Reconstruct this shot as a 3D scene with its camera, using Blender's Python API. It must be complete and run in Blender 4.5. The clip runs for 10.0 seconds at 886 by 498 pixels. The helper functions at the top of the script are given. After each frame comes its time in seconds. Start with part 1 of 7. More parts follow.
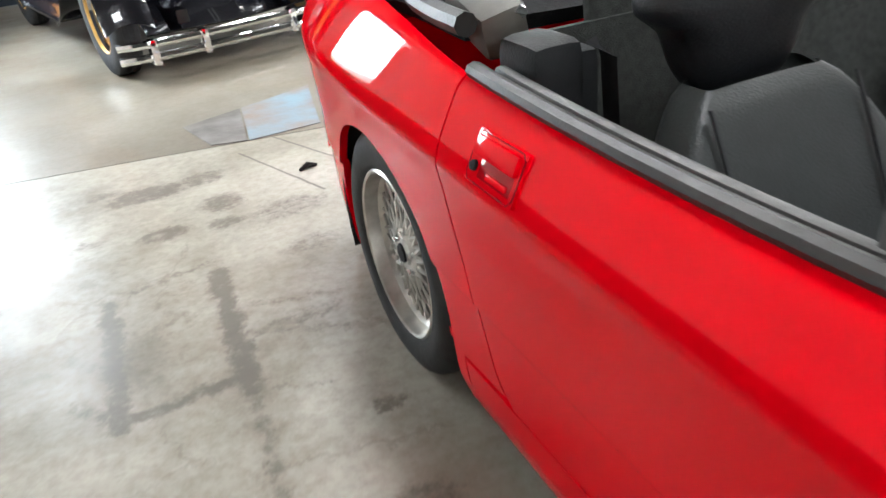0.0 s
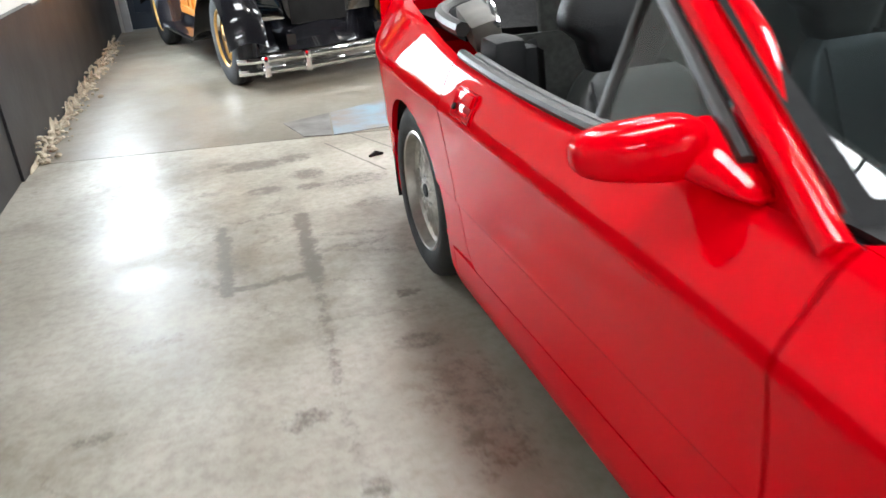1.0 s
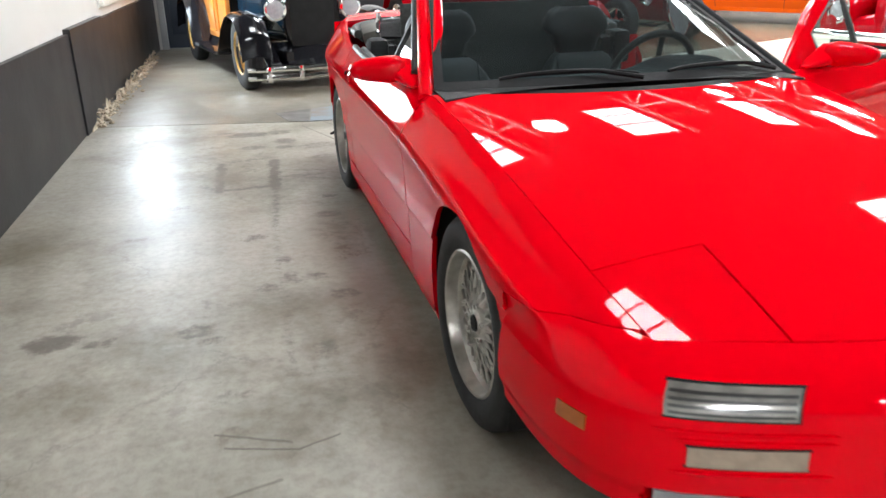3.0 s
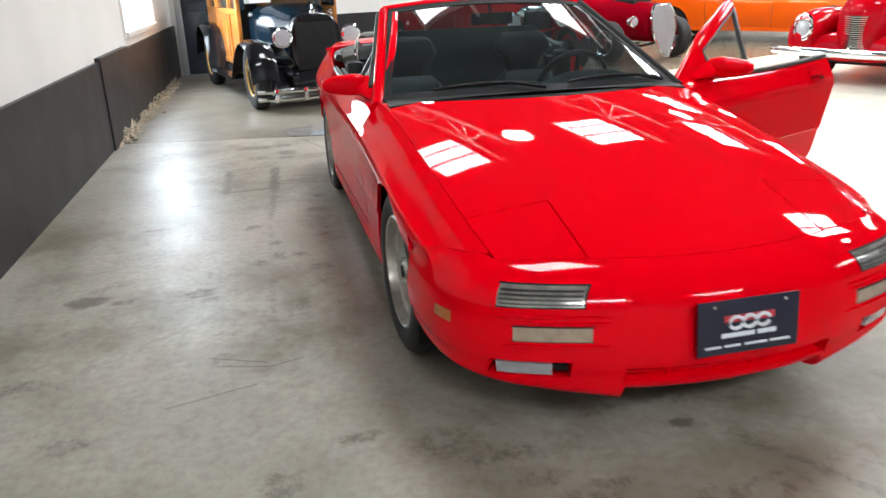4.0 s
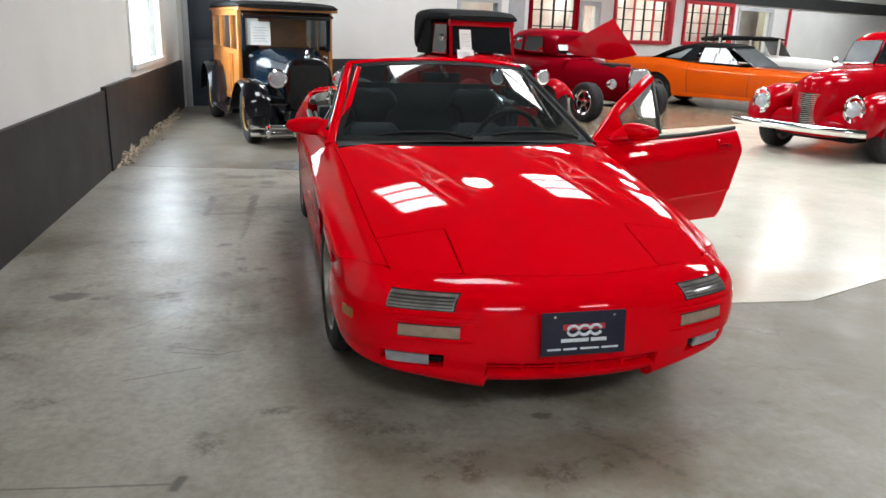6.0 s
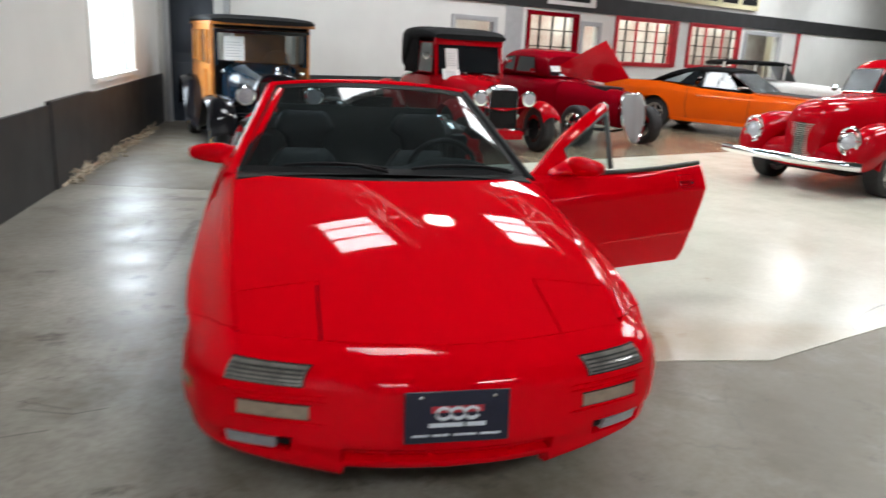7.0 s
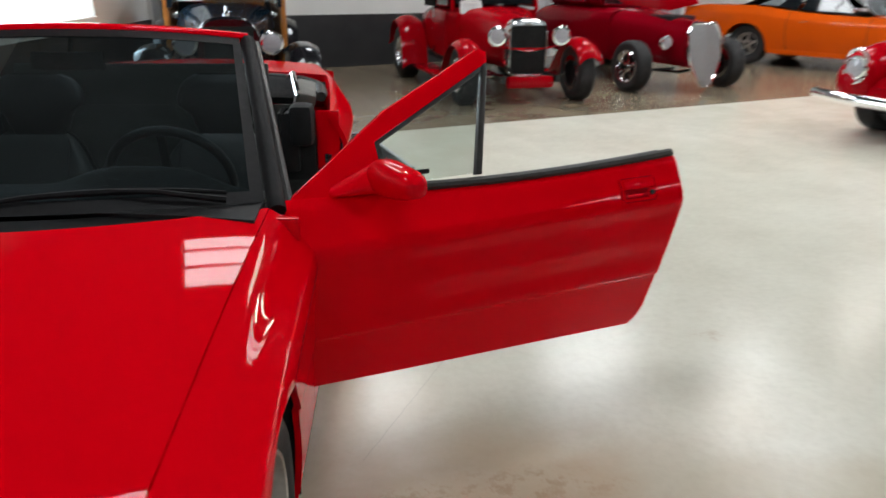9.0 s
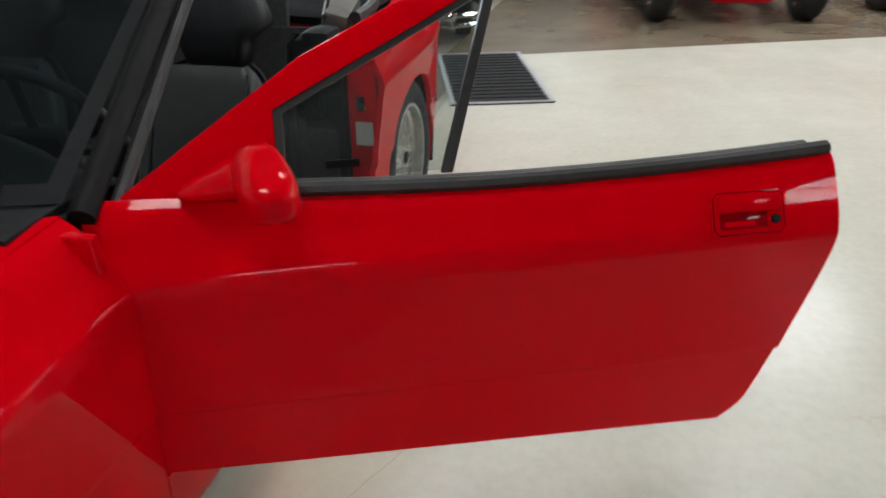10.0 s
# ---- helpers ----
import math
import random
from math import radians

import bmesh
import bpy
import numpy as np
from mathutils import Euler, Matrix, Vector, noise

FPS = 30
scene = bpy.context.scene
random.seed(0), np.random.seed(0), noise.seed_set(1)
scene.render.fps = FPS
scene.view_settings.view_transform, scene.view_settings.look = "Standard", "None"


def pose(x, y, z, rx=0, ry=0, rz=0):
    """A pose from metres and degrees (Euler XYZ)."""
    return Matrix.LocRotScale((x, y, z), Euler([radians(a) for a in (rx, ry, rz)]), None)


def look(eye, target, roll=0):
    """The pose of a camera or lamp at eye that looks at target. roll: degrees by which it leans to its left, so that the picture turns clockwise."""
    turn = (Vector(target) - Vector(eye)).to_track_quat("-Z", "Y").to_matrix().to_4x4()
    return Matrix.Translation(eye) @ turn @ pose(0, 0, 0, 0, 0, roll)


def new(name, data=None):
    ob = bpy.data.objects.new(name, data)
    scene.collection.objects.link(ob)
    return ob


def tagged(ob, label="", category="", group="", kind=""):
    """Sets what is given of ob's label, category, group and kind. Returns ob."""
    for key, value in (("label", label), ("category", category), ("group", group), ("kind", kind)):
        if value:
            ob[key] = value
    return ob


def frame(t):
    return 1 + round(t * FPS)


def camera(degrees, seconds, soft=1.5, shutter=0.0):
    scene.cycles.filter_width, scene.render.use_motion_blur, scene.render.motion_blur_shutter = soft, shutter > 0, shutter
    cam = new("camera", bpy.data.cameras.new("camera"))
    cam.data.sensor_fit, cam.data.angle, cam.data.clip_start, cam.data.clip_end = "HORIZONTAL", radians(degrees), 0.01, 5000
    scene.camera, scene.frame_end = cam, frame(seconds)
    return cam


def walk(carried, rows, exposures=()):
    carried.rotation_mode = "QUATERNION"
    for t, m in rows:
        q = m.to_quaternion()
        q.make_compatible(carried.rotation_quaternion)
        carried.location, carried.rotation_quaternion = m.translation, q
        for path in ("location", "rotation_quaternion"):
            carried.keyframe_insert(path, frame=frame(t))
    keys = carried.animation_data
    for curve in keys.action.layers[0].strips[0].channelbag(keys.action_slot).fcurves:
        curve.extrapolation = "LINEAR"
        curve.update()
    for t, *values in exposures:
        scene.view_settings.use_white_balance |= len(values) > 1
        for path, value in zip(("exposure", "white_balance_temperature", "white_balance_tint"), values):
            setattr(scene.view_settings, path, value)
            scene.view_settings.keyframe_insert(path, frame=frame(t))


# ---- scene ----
cam = camera(61.0, 10.0, shutter=0.4)
PATH = [
    (0, (-1.288, 0.968, 1.196), (-0.632, 2.586, 0.221), -6.4),
    (0.5, (-1.431, 0.538, 1.248), (-0.790, 2.190, 0.320), -5.3),
    (1, (-1.425, 0.070, 1.248), (-0.927, 1.811, 0.398), -4.2),
    (1.5, (-1.468, -0.443, 1.250), (-0.954, 1.318, 0.452), -3.6),
    (2, (-1.460, -0.905, 1.256), (-1.018, 0.894, 0.502), -2.5),
    (2.5, (-1.356, -1.338, 1.272), (-0.934, 0.473, 0.536), -2.0),
    (2.7, (-1.378, -1.537, 1.282), (-0.891, 0.251, 0.53), -0.9),
    (3.8, (-1.267, -2.407, 1.313), (-0.802, -0.577, 0.654), 0.0),
    (4, (-1.245, -2.582, 1.346), (-0.809, -0.752, 0.667), -1.8),
    (4.5, (-1.141, -2.922, 1.378), (-0.766, -1.054, 0.772), -0.5),
    (5, (-1.084, -3.11, 1.418), (-0.706, -1.232, 0.841), 1.0),
    (5.5, (-1.097, -3.206, 1.425), (-0.692, -1.333, 0.85), 0.8),
    (5.7, (-1.101, -3.226, 1.421), (-0.634, -1.366, 0.852), 1.8),
    (6.8, (-0.641, -2.993, 1.483), (-0.277, -1.104, 0.938), 2.6),
    (7, (-0.499, -2.884, 1.47), (-0.08, -1.001, 0.943), 3.1),
    (7.5, (-0.111, -2.541, 1.457), (0.492, -0.706, 0.939), 1.9),
    (8, (0.271, -2.142, 1.457), (0.618, -0.255, 0.892), 3.2),
    (8.5, (0.654, -1.714, 1.451), (1.109, 0.148, 0.881), 2.0),
    (9, (1.046, -1.19, 1.409), (1.172, 0.684, 0.722), 0.5),
    (9.5, (1.324, -0.676, 1.361), (1.23, 1.163, 0.581), -2.6),
    (10, (1.581, -0.238, 1.328), (1.164, 1.498, 0.427), -0.8),
]
walk(cam, [(t, look(eye, target, roll)) for t, eye, target, roll in PATH],
     exposures=[(0.0, 0.66), (1.5, 0.56), (2.7, 0.42), (4.0, 0.20), (5.5, -0.20), (7.0, -0.50), (8.5, -0.74), (9.5, -0.90), (10.0, -0.88)])

# ---- light and world ----
world = bpy.data.worlds.new("sky")
scene.world = world
world.use_nodes = True
_wn = world.node_tree
_sky = _wn.nodes.new("ShaderNodeTexSky")
_sky.sky_type, _sky.sun_disc, _sky.sun_elevation, _sky.sun_rotation = "NISHITA", False, radians(50), radians(60)
_wn.links.new(_sky.outputs[0], _wn.nodes["Background"].inputs[0])
_wn.nodes["Background"].inputs[1].default_value = 0.1


def area_lamp(name, m, sx, sy, watts, colour=(1, 1, 1), spread=180):
    la = bpy.data.lights.new(name, "AREA")
    la.shape, la.size, la.size_y, la.energy, la.color, la.spread = "RECTANGLE", sx, sy, watts, colour, radians(spread)
    ob = new(name, la)
    ob.matrix_world = m
    return ob


# ---- materials ----
def mat(name, colour, rough=0.5, metal=0.0, coat=0.0, var=0.0, scale=8.0, bump=0.0, bscale=60.0, spec=0.5, second=None, detail=4.0, coat_ior=1.45):
    m = bpy.data.materials.new(name)
    m.use_nodes = True
    nt = m.node_tree
    b = nt.nodes["Principled BSDF"]
    b.inputs["Base Color"].default_value = (*colour, 1)
    b.inputs["Roughness"].default_value = rough
    b.inputs["Metallic"].default_value = metal
    b.inputs["Coat Weight"].default_value = coat
    b.inputs["Coat Roughness"].default_value = 0.02
    b.inputs["Coat IOR"].default_value = coat_ior
    b.inputs["Specular IOR Level"].default_value = spec
    if var or bump:
        co = nt.nodes.new("ShaderNodeTexCoord")
    if var:
        n = nt.nodes.new("ShaderNodeTexNoise")
        n.inputs["Scale"].default_value, n.inputs["Detail"].default_value = scale, detail
        nt.links.new(co.outputs["Object"], n.inputs["Vector"])
        r = nt.nodes.new("ShaderNodeValToRGB")
        lo = second or tuple(c * (1 - var) for c in colour)
        r.color_ramp.elements[0].position, r.color_ramp.elements[0].color = 0.32, (*lo, 1)
        r.color_ramp.elements[1].position, r.color_ramp.elements[1].color = 0.68, (*colour, 1)
        nt.links.new(n.outputs["Fac"], r.inputs["Fac"])
        nt.links.new(r.outputs["Color"], b.inputs["Base Color"])
        mr = nt.nodes.new("ShaderNodeMapRange")
        mr.inputs["To Min"].default_value, mr.inputs["To Max"].default_value = min(1, rough * 1.15), rough * 0.9
        nt.links.new(n.outputs["Fac"], mr.inputs["Value"])
        nt.links.new(mr.outputs["Result"], b.inputs["Roughness"])
    if bump:
        n2 = nt.nodes.new("ShaderNodeTexNoise")
        n2.inputs["Scale"].default_value, n2.inputs["Detail"].default_value = bscale, 3
        nt.links.new(co.outputs["Object"], n2.inputs["Vector"])
        bp = nt.nodes.new("ShaderNodeBump")
        bp.inputs["Strength"].default_value, bp.inputs["Distance"].default_value = bump, 0.004
        nt.links.new(n2.outputs["Fac"], bp.inputs["Height"])
        nt.links.new(bp.outputs["Normal"], b.inputs["Normal"])
    return m


def glass_mat(name, tint=(0.9, 0.95, 0.93), rough=0.0, sheen=1.0, veil=0.0):
    """Thin pane: mostly clear, with a mirror sheen that grows at grazing angles."""
    m = bpy.data.materials.new(name)
    m.use_nodes = True
    nt = m.node_tree
    nt.nodes.clear()
    out = nt.nodes.new("ShaderNodeOutputMaterial")
    tr = nt.nodes.new("ShaderNodeBsdfTransparent")
    tr.inputs["Color"].default_value = (*tint, 1)
    gl = nt.nodes.new("ShaderNodeBsdfGlossy")
    gl.inputs["Roughness"].default_value = rough
    gl.inputs["Color"].default_value = (sheen, sheen, sheen, 1)
    lw = nt.nodes.new("ShaderNodeLayerWeight")
    lw.inputs["Blend"].default_value = 0.5
    pw = nt.nodes.new("ShaderNodeMath")
    pw.operation = "POWER"
    pw.inputs[1].default_value = 5.0
    nt.links.new(lw.outputs["Facing"], pw.inputs[0])
    fr = nt.nodes.new("ShaderNodeMath")
    fr.operation = "MULTIPLY_ADD"
    fr.inputs[1].default_value, fr.inputs[2].default_value = 0.96, 0.04
    nt.links.new(pw.outputs[0], fr.inputs[0])
    mx = nt.nodes.new("ShaderNodeMixShader")
    nt.links.new(fr.outputs[0], mx.inputs[0])
    nt.links.new(tr.outputs[0], mx.inputs[1])
    nt.links.new(gl.outputs[0], mx.inputs[2])
    last = mx
    # pale diffuse veil: a thin film, and reflected haze put into the colour
    if veil:
        df = nt.nodes.new("ShaderNodeBsdfDiffuse")
        df.inputs["Color"].default_value = (0.62, 0.72, 0.72, 1)
        nz = nt.nodes.new("ShaderNodeTexNoise")
        nz.inputs["Scale"].default_value, nz.inputs["Detail"].default_value = 5.0, 6.0
        ml = nt.nodes.new("ShaderNodeMath")
        ml.operation = "MULTIPLY"
        ml.inputs[1].default_value = 2 * veil
        nt.links.new(nz.outputs["Fac"], ml.inputs[0])
        last = nt.nodes.new("ShaderNodeMixShader")
        nt.links.new(ml.outputs[0], last.inputs[0])
        nt.links.new(mx.outputs[0], last.inputs[1])
        nt.links.new(df.outputs[0], last.inputs[2])
    nt.links.new(last.outputs[0], out.inputs["Surface"])
    return m


def glow_mat(name, colour, strength):
    m = bpy.data.materials.new(name)
    m.use_nodes = True
    nt = m.node_tree
    nt.nodes.clear()
    out = nt.nodes.new("ShaderNodeOutputMaterial")
    e = nt.nodes.new("ShaderNodeEmission")
    e.inputs["Color"].default_value, e.inputs["Strength"].default_value = (*colour, 1), strength
    nt.links.new(e.outputs[0], out.inputs["Surface"])
    return m


RED = mat("red_paint", (0.78, 0.0, 0.006), 0.4, coat=0.62, coat_ior=1.34, var=0.0, scale=3, spec=0.0)
RED2 = mat("hot_rod_red", (0.38, 0.001, 0.006), 0.4, coat=0.7, coat_ior=1.35, var=0.05, scale=3, spec=0.0)
MAROON = mat("maroon_red", (0.21, 0.001, 0.007), 0.4, coat=0.45, coat_ior=1.35, var=0.06, scale=3, spec=0.0)
ORANGE = mat("orange_paint", (0.64, 0.088, 0.004), 0.4, coat=0.7, coat_ior=1.35, var=0.05, scale=3, spec=0.02)
NAVY = mat("navy_paint", (0.003, 0.010, 0.018), 0.25, spec=0.05, coat=0.55, coat_ior=1.38, var=0.05, scale=3)
BLACKGLOSS = mat("black_paint", (0.006, 0.006, 0.008), 0.18, coat=0.7, spec=0.2)
SILVERPAINT = mat("pale_grey_paint", (0.55, 0.58, 0.60), 0.28, coat=1.0, var=0.04, scale=3)
RUBBER = mat("tyre_rubber", (0.018, 0.018, 0.019), 0.72, var=0.3, scale=25, bump=0.3, bscale=140)
TRIM = mat("black_trim", (0.010, 0.010, 0.011), 0.55, spec=0.12, var=0.25, scale=40, bump=0.15, bscale=300)
SEAL = mat("window_seal", (0.030, 0.028, 0.026), 0.40, spec=0.45, var=0.35, scale=30, bump=0.2, bscale=200)
# near-black for black parts, and for shade put into openings and cavities
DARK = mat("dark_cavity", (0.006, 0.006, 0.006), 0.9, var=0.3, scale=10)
CHROME = mat("chrome", (0.86, 0.87, 0.88), 0.06, metal=1.0)
ALLOY = mat("silver_alloy", (0.62, 0.60, 0.56), 0.3, metal=0.85, var=0.25, scale=30)
LEATHER = mat("grey_leather", (0.026, 0.030, 0.029), 0.42, var=0.25, scale=14, bump=0.35, bscale=220)
LEATHERD = mat("black_leather", (0.012, 0.013, 0.015), 0.45, var=0.3, scale=14, bump=0.35, bscale=220)
PLASTIC = mat("interior_plastic", (0.014, 0.015, 0.016), 0.6, spec=0.25, var=0.25, scale=25, bump=0.3, bscale=250)
CARPET = mat("grey_carpet", (0.050, 0.054, 0.050), 0.95, var=0.35, scale=60, bump=0.8, bscale=400)
BEIGE = mat("worn_grey_beige_plastic", (0.16, 0.15, 0.13), 0.55, var=0.35, scale=12, bump=0.2, bscale=200)
CLOTH = mat("black_canvas", (0.008, 0.008, 0.009), 0.85, spec=0.2, var=0.3, scale=40, bump=0.6, bscale=350)
WOOD = mat("varnished_wood", (0.52, 0.185, 0.028), 0.3, coat=0.6, var=0.4, scale=7, bump=0.1, bscale=90)
GLASS = glass_mat("window_glass", (0.18, 0.24, 0.26), sheen=0.75, veil=0.013)
SIDEGLASS = glass_mat("side_window_glass", (0.66, 0.72, 0.70), sheen=1.0, veil=0.035)
CLEAR = glass_mat("clear_glass", (0.93, 0.96, 0.95))
LENS = mat("ribbed_lens", (0.34, 0.32, 0.29), 0.2, metal=0.2, coat=1.0, var=0.5, scale=18)
RIB = mat("lens_rib", (0.03, 0.028, 0.027), 0.3, coat=0.5, var=0.2, scale=60)
AMBERL = mat("clouded_amber_lens", (0.37, 0.28, 0.21), 0.22, coat=1.0, var=0.25, scale=40)
FOGL = mat("fog_lens", (0.42, 0.42, 0.45), 0.15, coat=1.0, var=0.2, scale=40)
AMBER = mat("side_amber", (0.45, 0.11, 0.01), 0.2, coat=1.0, var=0.2, scale=60)
PLATE = mat("plate_navy", (0.012, 0.014, 0.035), 0.35, var=0.2, scale=60)
INKW = mat("pale_print", (0.72, 0.76, 0.82), 0.4, var=0.1, scale=90)
INKR = mat("red_print", (0.5, 0.03, 0.05), 0.4, var=0.1, scale=90)
PAPER = mat("white_paper", (0.82, 0.82, 0.80), 0.7, var=0.05, scale=20)
WHITEWALL = mat("white_wall_paint", (0.76, 0.76, 0.73), 0.6, var=0.07, scale=1.3, bump=0.15, bscale=30, detail=8)
BLACKWALL = mat("charcoal_wall_paint", (0.022, 0.022, 0.024), 0.5, var=0.35, scale=3.0, bump=0.3, bscale=25, detail=8)
REDFRAME = mat("red_frame_paint", (0.50, 0.012, 0.025), 0.4, var=0.15, scale=8)
GREYTRIM = mat("grey_trim_paint", (0.42, 0.43, 0.44), 0.5, var=0.1, scale=8)
STEEL = mat("roof_steel", (0.80, 0.79, 0.77), 0.5, var=0.2, scale=5)
CEIL = mat("ceiling_board", (0.07, 0.07, 0.07), 0.8, var=0.2, scale=1.0, bump=0.2)
DOORBLUE = mat("dark_blue_door", (0.012, 0.020, 0.035), 0.4, var=0.2, scale=4)
SKYGLOW = glow_mat("daylight", (0.90, 0.95, 1.0), 8.0)
LAMPGLOW = glow_mat("lamp_glow", (1.0, 0.97, 0.92), 30.0)


# ---- mesh helpers ----
def part(name, bm, material, parent=None, label="", smooth=True):
    me = bpy.data.meshes.new(name)
    bm.to_mesh(me)
    bm.free()
    me.materials.append(material)
    if smooth:
        for p in me.polygons:
            p.use_smooth = True
        me.set_sharp_from_angle(angle=radians(38))
    ob = new(name, me)
    if parent:
        ob.parent = parent
    if label:
        ob["label"] = label
    return ob


def thing(name, label, category, m=None, group="", kind=""):
    ob = new(name)
    ob.empty_display_size = 0.1
    if m is not None:
        ob.matrix_world = m
    return tagged(ob, label, category, group, kind)


def box(bm, x0, x1, y0, y1, z0, z1, m=None, bevel=0.0):
    r = bmesh.ops.create_cube(bm, size=1)
    vs = r["verts"]
    bmesh.ops.scale(bm, vec=(x1 - x0, y1 - y0, z1 - z0), verts=vs)
    bmesh.ops.translate(bm, vec=((x0 + x1) / 2, (y0 + y1) / 2, (z0 + z1) / 2), verts=vs)
    if bevel:
        es = list({e for v in vs for e in v.link_edges})
        r = bmesh.ops.bevel(bm, geom=es, offset=bevel, segments=2, affect="EDGES", profile=0.6)
        vs = list({v for f in r["faces"] for v in f.verts} | {v for v in vs if v.is_valid})
    if m is not None:
        bmesh.ops.transform(bm, matrix=m, verts=vs)
    return bm


def boxes(*specs, bevel=0.0):
    bm = bmesh.new()
    for s in specs:
        box(bm, *s, bevel=bevel)
    return bm


def lathe(profile, axis="x", segs=32, closed=False, caps=True):
    """Turn (radius, along) pairs round an axis."""
    bm = bmesh.new()
    rings = []
    for r, a in profile:
        ring = []
        for i in range(segs):
            t = 2 * math.pi * i / segs
            c, s = r * math.cos(t), r * math.sin(t)
            ring.append(bm.verts.new((a, c, s) if axis == "x" else (c, a, s) if axis == "y" else (c, s, a)))
        rings.append(ring)
    n = len(rings)
    for k in range(n if closed else n - 1):
        p, q = rings[k], rings[(k + 1) % n]
        for i in range(segs):
            j = (i + 1) % segs
            bm.faces.new((p[i], p[j], q[j], q[i]))
    if caps and not closed:
        for ring, r in ((rings[0], profile[0][0]), (rings[-1], profile[-1][0])):
            if r > 1e-4:
                bm.faces.new(ring)
    bmesh.ops.remove_doubles(bm, verts=bm.verts, dist=1e-5)
    bmesh.ops.recalc_face_normals(bm, faces=bm.faces)
    return bm


def tube(points, radius, segs=8, caps=True, flat=1.0):
    """A bar along a line of points; radius may be a list; flat squeezes it in its second direction."""
    bm = bmesh.new()
    pts = [Vector(p) for p in points]
    rings = []
    for i, p in enumerate(pts):
        d = (pts[min(i + 1, len(pts) - 1)] - pts[max(i - 1, 0)]).normalized()
        up = Vector((0, 0, 1)) if abs(d.z) < 0.95 else Vector((1, 0, 0))
        a = d.cross(up).normalized()
        b = a.cross(d).normalized()
        r = radius[i] if isinstance(radius, (list, tuple)) else radius
        rings.append([bm.verts.new(p + a * r * math.cos(t) + b * r * flat * math.sin(t)) for t in (2 * math.pi * k / segs for k in range(segs))])
    for p, q in zip(rings, rings[1:]):
        for i in range(segs):
            j = (i + 1) % segs
            bm.faces.new((p[i], p[j], q[j], q[i]))
    if caps:
        bm.faces.new(rings[0])
        bm.faces.new(rings[-1])
    bmesh.ops.recalc_face_normals(bm, faces=bm.faces)
    return bm


def merge(*bms):
    out = bmesh.new()
    for b in bms:
        me = bpy.data.meshes.new("tmp")
        b.to_mesh(me)
        b.free()
        out.from_mesh(me)
        bpy.data.meshes.remove(me)
    return out


def grid(fn, us, vs, thick=0.0):
    """A sheet over fn(u, v); thick gives it a back and edges."""
    bm = bmesh.new()
    rows = [[bm.verts.new(fn(u, v)) for v in vs] for u in us]
    for a, b in zip(rows, rows[1:]):
        for j in range(len(vs) - 1):
            bm.faces.new((a[j], a[j + 1], b[j + 1], b[j]))
    bmesh.ops.recalc_face_normals(bm, faces=bm.faces)
    if thick:
        bmesh.ops.solidify(bm, geom=list(bm.faces), thickness=thick)
    return bm


def prism(outline, x0, x1, bevel=0.0):
    """A plate of the outline (y, z) from x0 to x1."""
    bm = bmesh.new()
    a = [bm.verts.new((x0, y, z)) for y, z in outline]
    b = [bm.verts.new((x1, y, z)) for y, z in outline]
    n = len(a)
    bm.faces.new(a)
    bm.faces.new(b)
    for i in range(n):
        bm.faces.new((a[i], a[(i + 1) % n], b[(i + 1) % n], b[i]))
    bmesh.ops.recalc_face_normals(bm, faces=bm.faces)
    if bevel:
        bmesh.ops.bevel(bm, geom=list(bm.edges), offset=bevel, segments=2, affect="EDGES", profile=0.6)
    return bm


def moved(bm, m):
    bmesh.ops.transform(bm, matrix=m, verts=bm.verts)
    if m.determinant() < 0:
        bmesh.ops.reverse_faces(bm, faces=bm.faces)
    return bm


def lin(a, b, n):
    return [a + (b - a) * i / (n - 1) for i in range(n)]


def curve(points):
    """A smooth function through (t, value) pairs, with no overshoot."""
    ts = [p[0] for p in points]
    ys = [p[1] for p in points]
    n = len(ts)
    d = [(ys[i + 1] - ys[i]) / (ts[i + 1] - ts[i]) for i in range(n - 1)]
    m = [d[0]] + [0 if d[i - 1] * d[i] <= 0 else 2 * d[i - 1] * d[i] / (d[i - 1] + d[i]) for i in range(1, n - 1)] + [d[-1]]

    def f(t):
        if t <= ts[0]:
            return ys[0]
        if t >= ts[-1]:
            return ys[-1]
        i = max(k for k in range(n - 1) if ts[k] <= t)
        h = ts[i + 1] - ts[i]
        s = (t - ts[i]) / h
        return ((2 * s**3 - 3 * s**2 + 1) * ys[i] + (s**3 - 2 * s**2 + s) * h * m[i] + (-2 * s**3 + 3 * s**2) * ys[i + 1] + (s**3 - s**2) * h * m[i + 1])

    return f


MIRROR = Matrix.Diagonal((-1, 1, 1, 1))

# ---- red convertible: faces -y, front axle at y = 0, wheelbase 2.43 ----
def even(points, degree):
    """One polynomial through (t, value) pairs, so that the paint's reflections run without ripples."""
    c = [float(v) for v in np.polyfit([p[0] for p in points], [p[1] for p in points], degree)]
    lo, hi = points[0][0], points[-1][0]

    def f(t):
        t, v = min(max(t, lo), hi), 0.0
        for k in c:
            v = v * t + k
        return v
    return f


def WIDTH(y):
    """Half width at the crease: nearly straight, drawn in at both ends."""
    return 0.838 + 0.004 * y - 0.056 * (max(0.0, -y) / 0.62) ** 2.2 - 0.138 * max(0.0, y - 2.3) ** 3


def CREASE(y):
    """Height of the crease along the flank."""
    return 0.682 + 0.014 * y - 0.168 * (max(0.0, 1.0 - y) / 1.62) ** 2


